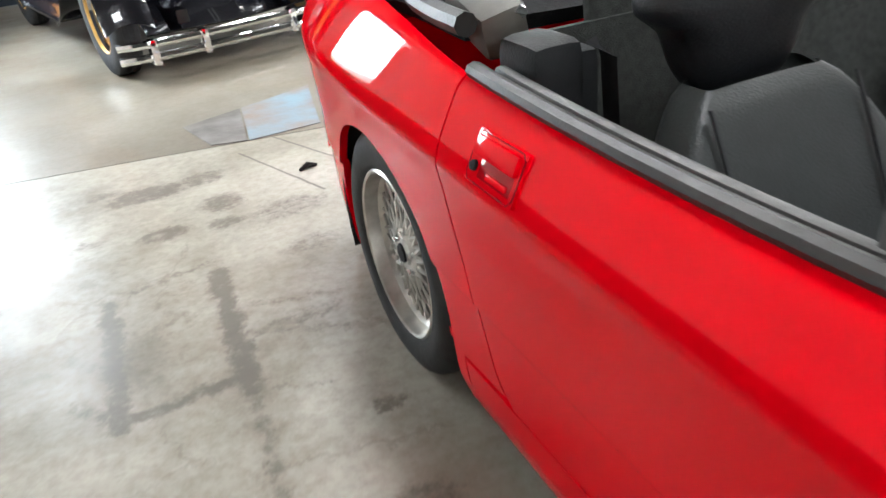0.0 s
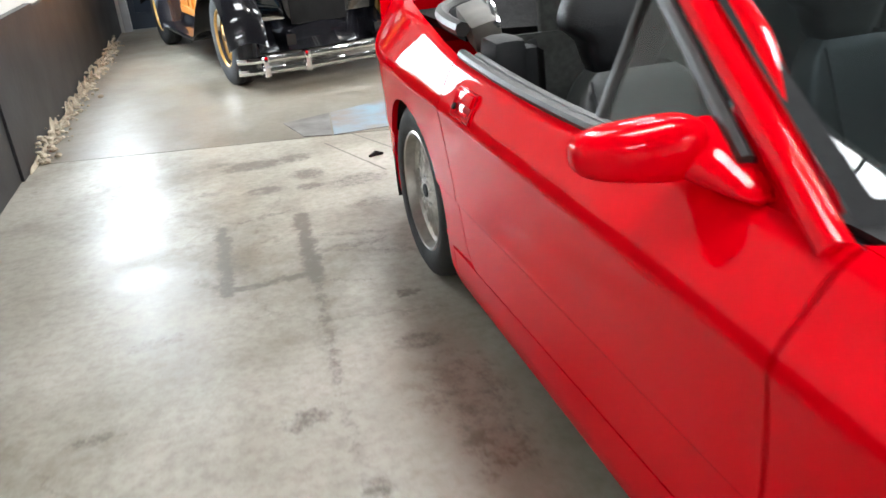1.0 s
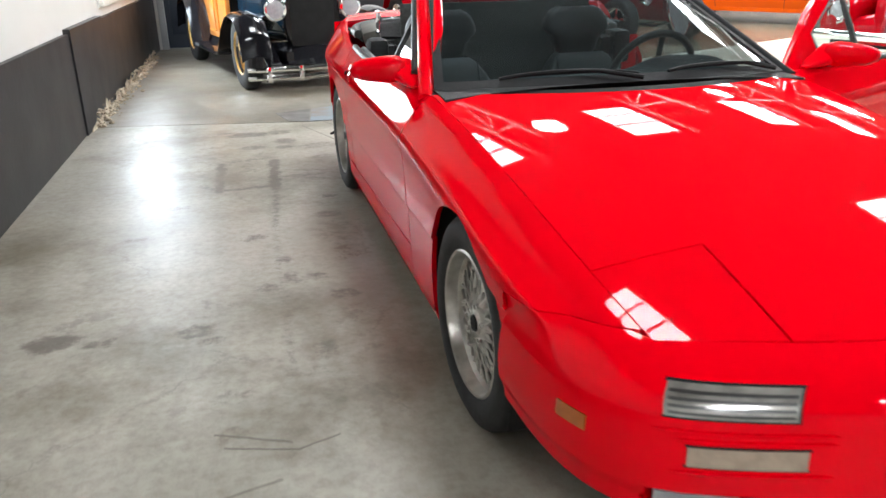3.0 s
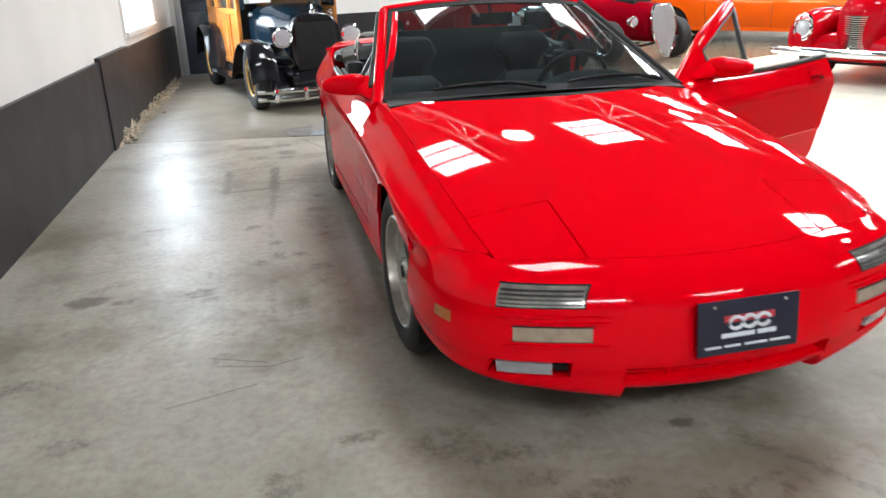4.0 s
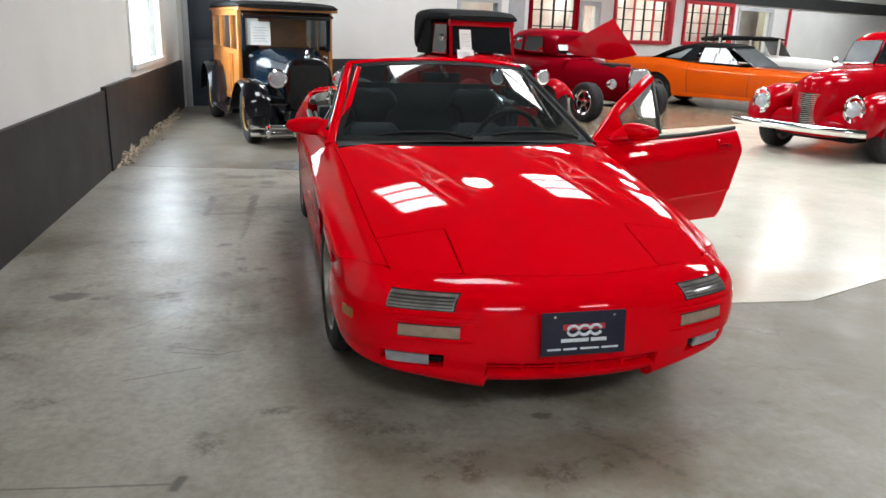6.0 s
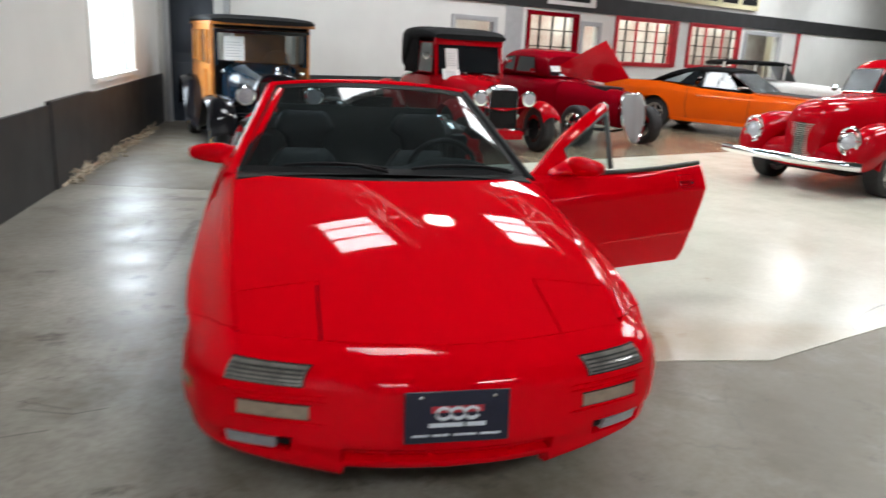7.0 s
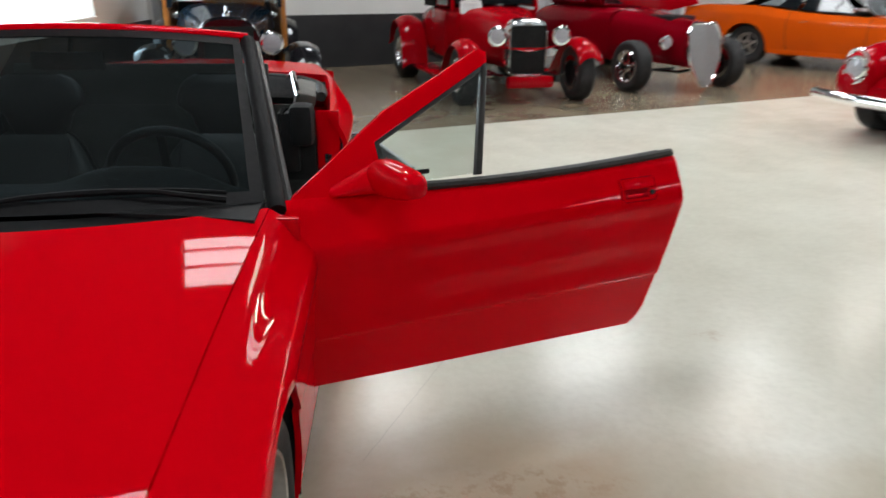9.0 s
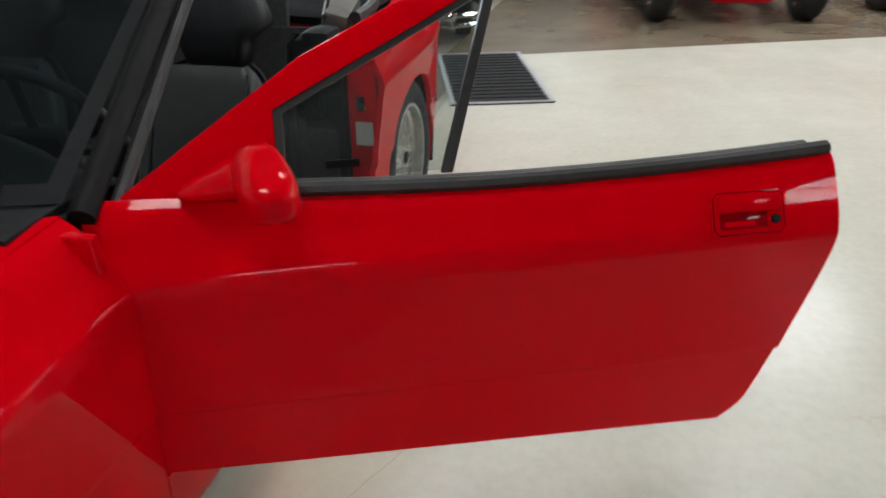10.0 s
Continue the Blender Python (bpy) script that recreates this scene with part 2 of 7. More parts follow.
EDGEX = even([(-0.80, 0.61), (-0.62, 0.635), (-0.37, 0.665), (0.2, 0.700), (0.72, 0.722), (1.4, 0.765), (2.0, 0.772), (2.3, 0.760), (2.7, 0.712), (3.3, 0.60)], 5)
BELT = curve([(0.70, 0.8358), (1.0, 0.829), (1.35, 0.822), (2.0, 0.843), (2.4, 0.890), (2.9, 0.925), (3.3, 0.915)])


def EDGEZ(y):
    """Height of the fender's and door's upper edge."""
    return 0.728 + 0.1925 * y - 0.055 * y * y if y < 0.70 else BELT(y)



def section(y):
    """The body's outline at y, from the upper edge down to the sill, as (x, z)."""
    w, c, xe, ze = WIDTH(y), CREASE(y), EDGEX(y), EDGEZ(y)
    pts = [(xe, ze), (xe + (w - xe) * 0.280, ze - (ze - c) * 0.145), (xe + (w - xe) * 0.615, ze - (ze - c) * 0.480),
           (w - 0.010, c + 0.032), (w - 0.001, c - 0.004), (w - 0.008, c - 0.054), (w - 0.018, 0.52), (w - 0.019, 0.452), (w - 0.026, 0.438),
           (w - 0.031, 0.29), (w - 0.040, 0.19), (w - 0.065, 0.115)]
    return pts


def body_point(y, t):
    """t from 0 at the upper edge to 1 at the sill, smooth along the section."""
    p = section(y)
    n = len(p) - 1
    f = min(max(t, 0), 1) * n
    i = min(int(f), n - 1)
    s = f - i
    p0, p1, p2, p3 = p[max(i - 1, 0)], p[i], p[i + 1], p[min(i + 2, n)]
    q = []
    for k in (0, 1):
        g1, g2 = (0.5 if i < 3 else 0.35), (0.5 if i < 2 else 0.35)
        m1, m2 = (p2[k] - p0[k]) * g1, (p3[k] - p1[k]) * g2
        q.append((2 * s**3 - 3 * s**2 + 1) * p1[k] + (s**3 - 2 * s**2 + s) * m1 + (-2 * s**3 + 3 * s**2) * p2[k] + (s**3 - s**2) * m2)
    return Vector((q[0], y, q[1]))


def trim_edge(bm, gone, snap):
    """Take out the faces for which gone(centre) holds and lay the new rim on a line by snap(vertex)."""
    dead = [f for f in bm.faces if gone(f.calc_center_median())]
    rim = {v for f in dead for v in f.verts}
    bmesh.ops.delete(bm, geom=dead, context="FACES")
    for v in bm.verts:
        if v in rim and v.link_faces:
            v.co = snap(v.co.copy())
    return bm


def flange(bm, depth=0.016, inward=None):
    """Turn the open rim inwards, as pressed sheet is."""
    bm.normal_update()
    rim = [e for e in bm.edges if len(e.link_faces) == 1]
    twin = {}
    for v in {v for e in rim for v in e.verts}:
        n = v.normal.copy()
        a = bm.verts.new(v.co)
        b = bm.verts.new(v.co - n * depth if inward is None else v.co + inward * depth)
        twin[v] = (a, b)
    for e in rim:
        v, w = e.verts
        try:
            bm.faces.new((twin[v][0], twin[w][0], twin[w][1], twin[v][1]))
        except ValueError:
            pass
    return bm


ARCH_Z, ARCH_R = 0.285, 0.328


def arch_cut(bm, yc, r=ARCH_R):
    def gone(c):
        return (c.y - yc) ** 2 + (c.z - ARCH_Z) ** 2 < r * r or (abs(c.y - yc) < r and c.z < ARCH_Z)

    def snap(c):
        if c.z < ARCH_Z:
            c.y = yc + math.copysign(r, c.y - yc)
            return c
        d = math.hypot(c.y - yc, c.z - ARCH_Z)
        return Vector((c.x, yc + (c.y - yc) * r / d, ARCH_Z + (c.z - ARCH_Z) * r / d))

    return trim_edge(bm, gone, snap)


def outward(bm):
    """Face the sheet to the car's left (+x) or up."""
    bm.normal_update()
    s = sum(f.normal.x + 0.6 * f.normal.z for f in bm.faces)
    if s < 0:
        bmesh.ops.reverse_faces(bm, faces=bm.faces)
    return bm


def fender_joint(y):
    """Height of the seam between the fender and the bumper."""
    return curve([(-0.62, 0.588), (-0.50, 0.578), (-0.33, 0.568)])(y)


def body_at(y, z):
    """The point of the flank at y and z."""
    lo, hi = 0.0, 0.6
    for _ in range(24):
        m = (lo + hi) / 2
        if body_point(y, m).z > z:
            lo = m
        else:
            hi = m
    return body_point(y, lo)


def fender_mesh():
    joint = fender_joint
    bm = grid(lambda y, t: body_point(y, t), lin(-0.615, 0.695, 90), lin(0, 1, 80))
    edge = -0.315

    def snap(c):
        if c.z > joint(c.y) - 0.012:
            return body_at(min(c.y, edge), joint(min(c.y, edge)))
        return Vector((c.x, edge, c.z))
    trim_edge(bm, lambda c: c.y < edge and c.z < joint(c.y), snap)
    arch_cut(bm, 0.038, 0.356)
    return flange(outward(bm))


def door_rear(z):
    return 2.050 if z > 0.68 else 2.050 - 0.13 * ((0.68 - z) / 0.42) ** 1.3 - 0.045 * min(max(0.0, (0.335 - z) / 0.075), 1.0) ** 2


def door_mesh():
    def fn(u, t):
        low = 0.806 + 0.030 * u
        p = body_point(0.705 + u * 1.3, t * low)
        y = 0.703 + u * (door_rear(p.z) - 0.706)
        return body_point(y, t * low)
    return flange(outward(grid(fn, lin(0, 1, 60), lin(0, 1, 80))), 0.03)


def sill_mesh():
    return flange(outward(grid(lambda y, t: body_point(y, 0.812 + 0.030 * (y - 0.7) / 1.35 + t * (0.188 - 0.030 * (y - 0.7) / 1.35)), lin(0.70, 2.08, 40), lin(0, 1, 12))), 0.03)


def quarter_mesh():
    def fn(u, t):
        p = body_point(2.03 + u * 1.2, t)
        y0 = door_rear(p.z) + 0.003 if p.z > 0.275 else 2.085
        return body_point(y0 + u * (3.27 - y0), t)
    bm = grid(fn, lin(0, 1, 90), lin(0, 1, 80))
    return flange(outward(arch_cut(bm, 2.482, 0.350)), 0.02)


def hood_z(x, y):
    xe = EDGEX(y)
    crown = 0.046
    return EDGEZ(y) + crown * (1 - min(abs(x) / xe, 1) ** 2.4)


def hood_front(x):
    return -0.800 + 0.16 * (abs(x) / 0.63) ** 2.0


def hood_rear(x):
    return 0.470 + 0.235 * (abs(x) / 0.715) ** 2.2


POP_IN, POP_REAR = 0.385, -0.425


def hood_meshes():
    """The hood's middle with its two rear wings; the lamp lids lie in the notches."""
    g = 0.003

    def sheet(x0, x1, ya, yb, nx, ny):
        def fn(u, v):
            y = ya(0.0) + v * (yb(0.0) - ya(0.0))
            x = x0(y) + u * (x1(y) - x0(y))
            y = ya(x) + v * (yb(x) - ya(x))
            x = x0(y) + u * (x1(y) - x0(y))
            return Vector((x, y, hood_z(x, y)))
        bm = grid(fn, lin(0, 1, nx), lin(0, 1, ny))
        bm.normal_update()
        if sum(f.normal.z for f in bm.faces) < 0:
            bmesh.ops.reverse_faces(bm, faces=bm.faces)
        return bm
    mid = sheet(lambda y: -POP_IN + g, lambda y: POP_IN - g, hood_front, hood_rear, 40, 60)
    wing = sheet(lambda y: POP_IN - g, lambda y: EDGEX(y) - g, lambda x: POP_REAR + g, hood_rear, 16, 50)
    wing2 = moved(sheet(lambda y: POP_IN - g, lambda y: EDGEX(y) - g, lambda x: POP_REAR + g, hood_rear, 16, 50), MIRROR)
    lid = flange(sheet(lambda y: POP_IN + g, lambda y: EDGEX(y) - g, hood_front, lambda x: POP_REAR - g, 16, 24))
    hood = merge(mid, wing, wing2)
    bmesh.ops.remove_doubles(hood, verts=hood.verts, dist=0.0008)
    return flange(hood), lid


# front bumper: plan line and face profile
NOSE = [(0.0, -0.945), (0.155, -0.935), (0.30, -0.910), (0.43, -0.875), (0.55, -0.835), (0.66, -0.785), (0.735, -0.725), (0.784, -0.65), (0.812, -0.56), (0.826, -0.45), (0.831, -0.318)]
FACE = [(0.0, 0.085), (0.02, 0.05), (0.10, 0.022), (0.2, 0.016), (0.30, 0.004), (0.45, 0.0), (0.62, 0.004), (0.78, 0.014), (0.88, 0.030), (0.94, 0.055), (1.0, 0.10)]


def nose_plan(a):
    """a from -1 to 1 along the bumper; gives the point and the inward direction."""
    f = abs(a) * (len(NOSE) - 1)
    xs, ys = curve(list(enumerate(p[0] for p in NOSE))), curve(list(enumerate(p[1] for p in NOSE)))
    x, y = xs(f), ys(f)
    e = 0.05
    tx, ty = xs(f + e) - xs(max(f - e, 0)), ys(f + e) - ys(max(f - e, 0))
    if f + e > len(NOSE) - 1:
        tx, ty = xs(f) - xs(f - e), ys(f) - ys(f - e)
    n = Vector((-ty, tx)).normalized()
    s = 1 if a >= 0 else -1
    return Vector((x * s, y)), Vector((n.x * s, n.y))


def nose_low(x):
    return 0.212 if abs(x) < 0.335 else 0.182 + 0.062 * ((abs(x) - 0.335) / 0.48)


A_CORNER = 0.62
FACE_IN = curve(FACE)


def nose_top(a):
    """The bumper's upper seam: along the hood's front edge, then along the fender."""
    s = 1 if a >= 0 else -1
    a = abs(a)
    if a <= A_CORNER:
        x = EDGEX(-0.62) * (a / A_CORNER) ** 0.95
        y = hood_front(x) - 0.004
        return Vector((x * s, y, hood_z(x, y) - 0.001))
    k = (a - A_CORNER) / (1 - A_CORNER)
    y = -0.615 + 0.297 * k
    p = body_at(y, fender_joint(y) - 0.0015)
    return Vector(((p.x - 0.0005) * s, p.y, p.z))


def nose_point(a, h, out=0.0):
    p, n = nose_plan(a)
    low = nose_low(p.x)
    hb = min(h / 0.8, 1.0)
    d = FACE_IN(hb * 0.74) - out
    base = Vector((p.x + n.x * d, p.y + n.y * d, low + (0.485 - low) * hb))
    if h <= 0.8:
        return base
    top = nose_top(a)
    s = (h - 0.8) / 0.2
    side = min(abs(a) / 0.9, 1.0) ** 3
    ctrl = Vector((base.x + n.x * 0.022, base.y + n.y * 0.022, (top.z - 0.030) * (1 - side) + (base.z + top.z) / 2 * side))
    q = base * (1 - s) ** 2 + ctrl * (2 * s * (1 - s)) + top * s * s
    return q


def nose_h(z, x=0.5):
    lo, hi = 0.0, 1.0
    a = nose_a(x)
    for _ in range(24):
        m = (lo + hi) / 2
        if nose_point(a, m).z < z:
            lo = m
        else:
            hi = m
    return lo


def nose_a(x):
    """The place along the bumper at which its plan line stands at x."""
    lo, hi = 0.0, 1.0
    for _ in range(40):
        m = (lo + hi) / 2
        if nose_plan(m)[0].x < abs(x):
            lo = m
        else:
            hi = m
    return math.copysign(lo, x)


def bumper_mesh():
    us = [i / 110 for i in range(-110, 111)]
    vs = lin(0, 0.8, 44) + lin(0.812, 1, 20)
    bm = grid(nose_point, us, vs)
    bm.normal_update()
    if sum(f.normal.y for f in bm.faces) > 0:
        bmesh.ops.reverse_faces(bm, faces=bm.faces)

    def slot(c):
        return (abs(c.x) < 0.33 and 0.258 < c.z < 0.302) or (0.475 < abs(c.x) < 0.685 and 0.272 < c.z < 0.328 and c.y < -0.6)

    def snap2(c):
        z0, z1 = (0.258, 0.302) if abs(c.x) < 0.36 else (0.272, 0.328)
        for z in (z0, z1):
            if abs(c.z - z) < 0.006:
                c.z = z
        for x in (0.33, 0.475, 0.685):
            if abs(abs(c.x) - x) < 0.009:
                c.x = math.copysign(x, c.x)
        return c
    trim_edge(bm, slot, snap2)
    return flange(bm, 0.05)


def on_nose(x0, x1, z0, z1, out, thick, taper=0.0):
    """A lens or plate that follows the bumper's face."""
    bm = bmesh.new()
    n, k = 10, 4
    rows = []
    for j in range(k):
        z = z0 + (z1 - z0) * j / (k - 1)
        xa = x0
        xb = x1 - taper * (1 - j / (k - 1))
        rows.append([bm.verts.new(nose_point(nose_a(xx), nose_h(z, xx), out)) for xx in (xa + (xb - xa) * i / (n - 1) for i in range(n))])
    for r, s in zip(rows, rows[1:]):
        for i in range(n - 1):
            bm.faces.new((r[i], r[i + 1], s[i + 1], s[i]))
    bm.normal_update()
    if sum(f.normal.y for f in bm.faces) > 0:
        bmesh.ops.reverse_faces(bm, faces=bm.faces)
    bmesh.ops.solidify(bm, geom=list(bm.faces), thickness=thick)
    return bm


def wheel_parts(parent, r=0.312, w=0.20, rim=0.214, style="mesh", rubber=RUBBER, metal=ALLOY, dish=0.0):
    """A wheel whose outer face looks along +x from the middle of its width."""
    h = w / 2
    ty = part("tyre", lathe([(rim - 0.004, -h * 0.86), (rim + 0.012, -h * 0.97), (r * 0.86, -h * 1.0), (r * 0.955, -h * 0.86), (r * 0.988, -h * 0.72),
                             (r, -h * 0.45), (r * 0.984, -h * 0.44), (r * 0.984, -h * 0.38), (r, -h * 0.37), (r, -0.006), (r * 0.984, -0.005), (r * 0.984, 0.005), (r, 0.006),
                             (r, h * 0.37), (r * 0.984, h * 0.38), (r * 0.984, h * 0.44), (r, h * 0.45), (r * 0.988, h * 0.72), (r * 0.955, h * 0.86), (r * 0.86, h * 1.0), (rim + 0.012, h * 0.97), (rim - 0.004, h * 0.86)],
                            "x", 48, closed=True), rubber, parent)
    rm = part("rim", lathe([(rim - 0.03, -h * 0.9), (rim, -h * 0.9), (rim, h * 0.88), (rim - 0.006, h * 0.93), (rim - 0.012, h * 0.90), (rim - 0.018, h * 0.55 - dish), (rim - 0.035, h * 0.42 - dish), (rim - 0.05, -h * 0.9)], "x", 48, closed=True), metal, parent)
    rm["label"] = "silver alloy rim with a polished lip"
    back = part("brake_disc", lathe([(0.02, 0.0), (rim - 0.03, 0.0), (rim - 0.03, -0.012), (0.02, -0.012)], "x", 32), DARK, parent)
    face = h * 0.45 - dish
    if style == "mesh":
        for i in range(20):
            a0 = 2 * math.pi * i / 20
            for sgn in (-1, 1):
                a1 = a0 + sgn * 0.42
                pts = []
                for s in (0, 0.5, 1):
                    a, rr = a0 + (a1 - a0) * s, 0.062 + (rim - 0.03 - 0.062) * s
                    pts.append((face + 0.012 - 0.014 * s, rr * math.cos(a), rr * math.sin(a)))
                part("spoke", tube(pts, [0.0075, 0.006, 0.0065], 6), metal, rm)
    elif style == "wire":
        for i in range(20):
            a = 2 * math.pi * i / 20
            part("spoke", tube([(face + 0.02, 0.05 * math.cos(a), 0.05 * math.sin(a)), (face - 0.01, (rim - 0.03) * math.cos(a + 0.12), (rim - 0.03) * math.sin(a + 0.12))], 0.005, 5), metal, rm)
        part("trim_ring", lathe([(rim - 0.045, face + 0.005), (rim - 0.01, face + 0.025), (rim + 0.012, h * 0.95), (rim - 0.02, face - 0.01)], "x", 36, closed=True), CHROME, rm)
    else:
        for i in range(5):
            a = 2 * math.pi * i / 5 + 0.3
            bm = prism([(0.02, -0.026), (rim - 0.022, -0.017), (rim - 0.022, 0.017), (0.02, 0.026)], face - 0.012, face + 0.012, 0.004)
            part("spoke", moved(bm, Matrix.Rotation(a, 4, "X")), metal, rm)
    hub = part("hub", lathe([(0.001, face + 0.026), (0.03, face + 0.026), (0.034, face + 0.018), (0.066, face + 0.014), (0.07, face - 0.03), (0.02, face - 0.04)], "x", 24), metal, rm)
    part("centre_cap", lathe([(0.001, face + 0.032), (0.022, face + 0.031), (0.027, face + 0.024), (0.027, face + 0.01)], "x", 20), PLASTIC, rm)
    for i in range(5):
        a = 2 * math.pi * i / 5 + 0.3
        part("wheel_nut", moved(lathe([(0.001, 0.028), (0.008, 0.027), (0.009, 0.01)], "x", 8), Matrix.Translation((face, 0.05 * math.cos(a), 0.05 * math.sin(a)))), CHROME, rm)
    return ty


def wheel(car, x, y, side, turn=0.0, r=0.312, **kw):
    """Empty-led wheel under the car; side 1 faces the car's left."""
    ob = new("wheel")
    ob.parent = car
    ob.matrix_local = pose(x, y, r, 0, 0, turn + (0 if side > 0 else 180))
    wheel_parts(ob, r=r, **kw)
    return ob


def wheel_mesh_only(car, x, y, side, turn=0.0, r=0.312, w=0.2, rim=0.214, style="mesh", rubber=RUBBER, metal=ALLOY, dish=0.0):
    return wheel(car, x, y, side, turn, r=r, w=w, rim=rim, style=style, rubber=rubber, metal=metal, dish=dish)


car = thing("convertible_car", "red two-door convertible, top down, driver's door open, on concrete floor", "car")

_hood, _lid = hood_meshes()
part("hood", _hood, RED, car)
lidm = part("headlamp_lid", _lid, RED, car).data
_o = new("headlamp_lid", lidm.copy())
_o.data.transform(MIRROR)
_o.data.flip_normals()
_o.parent = car
for nm, fn in (("fender", fender_mesh), ("quarter_panel", quarter_mesh), ("side_sill", sill_mesh)):
    part(nm, fn(), RED, car)
    part(nm, moved(fn(), MIRROR), RED, car)
bump = part("front_bumper", bumper_mesh(), RED, car)


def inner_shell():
    """Near-black floor pan, wheel housings and engine bay under the skin; their colour gives gaps their shade."""
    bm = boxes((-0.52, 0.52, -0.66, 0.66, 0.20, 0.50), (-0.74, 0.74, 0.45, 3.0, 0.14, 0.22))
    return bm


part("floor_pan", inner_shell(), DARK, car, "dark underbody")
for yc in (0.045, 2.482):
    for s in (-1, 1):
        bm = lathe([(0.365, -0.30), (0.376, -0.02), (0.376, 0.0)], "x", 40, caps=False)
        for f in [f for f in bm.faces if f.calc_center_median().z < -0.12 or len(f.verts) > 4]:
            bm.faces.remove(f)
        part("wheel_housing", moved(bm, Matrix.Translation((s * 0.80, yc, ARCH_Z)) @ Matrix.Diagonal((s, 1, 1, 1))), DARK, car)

for x, y, s, turn in ((-0.712, 0.018, -1, 2), (0.712, 0.018, 1, 2), (-0.712, 2.475, -1, 0), (0.712, 2.475, 1, 0)):
    wheel_mesh_only(car, x, y, s, turn)

# lamps, plate and slots of the nose
for s in (-1, 1):
    def side(bm):
        return bm if s > 0 else moved(bm, MIRROR)
    tl = part("turn_lamp", side(on_nose(0.450, 0.685, 0.491, 0.541, 0.003, 0.02, 0.012)), LENS, car, "ribbed smoky lens")
    for k in range(4):
        z = 0.4965 + k * 0.0105
        part("rib", side(on_nose(0.456, 0.668 + k * 0.003, z, z + 0.0048, 0.0055, 0.004)), RIB, tl)
    part("lamp_rim", side(merge(on_nose(0.446, 0.690, 0.540, 0.5445, 0.002, 0.01), on_nose(0.446, 0.676, 0.487, 0.4915, 0.002, 0.01), on_nose(0.444, 0.450, 0.488, 0.544, 0.002, 0.01))), TRIM, tl)
    part("marker_lamp", side(on_nose(0.425, 0.630, 0.394, 0.434, 0.004, 0.02)), AMBERL, car, "clouded pale amber lens")
    part("fog_lamp_recess", side(on_nose(0.40, 0.70, 0.258, 0.345, -0.042, 0.006)), DARK, car)
    part("fog_lamp", side(on_nose(0.528, 0.676, 0.280, 0.319, -0.004, 0.025)), FOGL, car, "clear fog lamp in the bumper slot")
    part("fog_lamp_bracket", side(on_nose(0.487, 0.522, 0.292, 0.312, -0.012, 0.02)), TRIM, car)
    part("side_marker", side(on_nose(0.7745, 0.8035, 0.412, 0.445, 0.003, 0.012)), AMBER, car, "amber side reflector")
    for z, x0, x1 in ((0.4635, 0.375, 0.690), (0.447, 0.375, 0.655), (0.379, 0.375, 0.655)):
        part("bumper_moulding", side(tube([nose_point(nose_a(x), nose_h(z, x), 0.001) for x in lin(x0, x1, 16)], [0.001] + [0.0055] * 14 + [0.001], 8, flat=0.8)), RED, car)
    part("marker_rim", side(merge(on_nose(0.421, 0.634, 0.433, 0.4375, 0.002, 0.008), on_nose(0.421, 0.634, 0.3905, 0.395, 0.002, 0.008))), TRIM, car)
for x in (0.275, 0.300, 0.325, 0.350):
    part("raised_bar", on_nose(x, x + 0.017, 0.532, 0.548, 0.0022, 0.004), RED, car)
part("air_intake", on_nose(-0.33, 0.33, 0.245, 0.315, -0.055, 0.01), DARK, car)
part("intake_bar", on_nose(-0.33, 0.33, 0.276, 0.284, -0.02, 0.02), RED, car)
for x in (-0.2, -0.07, 0.07, 0.2):
    part("intake_strut", on_nose(x - 0.006, x + 0.006, 0.25, 0.307, -0.02, 0.02), RED, car)
part("chin_spoiler", on_nose(-0.50, 0.50, 0.165, 0.192, -0.06, 0.02), TRIM, car, "black lip under the bumper")

plate = part("number_plate", moved(boxes((-0.157, 0.157, -0.004, 0.004, -0.078, 0.078), bevel=0.003), pose(0, -0.957, 0.424, -6)), PLATE, car, "dark dealer plate with pale lettering bars")
PL = pose(0, -0.957, 0.424, -6)


def on_plate(name, x0, x1, z0, z1, material, lift=0.0048):
    return part(name, moved(boxes((x0, x1, -lift, -0.003, z0, z1)), PL), material, plate)


on_plate("emblem_band", -0.078, 0.078, 0.014, 0.034, INKR, 0.005)
for i in range(3):
    ring = tube([(-0.042 + i * 0.042 + 0.021 * math.cos(a), -0.006, 0.012 + 0.017 * math.sin(a)) for a in lin(0.3, 5.9, 12)], 0.0055, 6)
    part("emblem", moved(ring, PL), INKW, plate)
for i, (x0, x1) in enumerate(((-0.085, 0.018), (0.026, 0.085))):
    on_plate("lettering_bar", x0, x1, -0.030, -0.017, INKW)
for x0, x1 in ((-0.135, -0.085), (-0.075, -0.025), (-0.012, 0.058), (0.068, 0.130)):
    on_plate("lettering_bar", x0, x1, -0.058, -0.051, INKW)
for x in (-0.11, 0.11):
    part("bolt", moved(lathe([(0.001, -0.008), (0.005, -0.007), (0.006, -0.003)], "y", 10), PL @ Matrix.Translation((x, 0, 0.062))), CHROME, plate)

# windscreen


def screen_base(u):
    x = 0.705 * u
    return Vector((x, 0.535 + 0.195 * abs(u) ** 2.2, 0.868 - 0.026 * abs(u) ** 2.5))


def screen_top(u):
    return Vector((0.528 * u, 1.410 + 0.080 * abs(u) ** 2.2, 1.230 - 0.034 * abs(u) ** 2.2))


def screen(u, v, out=0.0):
    a, b = screen_base(u), screen_top(u)
    p = a.lerp(b, v)
    return p + Vector((0, -0.36, 0.9)) * (0.002 * math.sin(math.pi * v) + out)


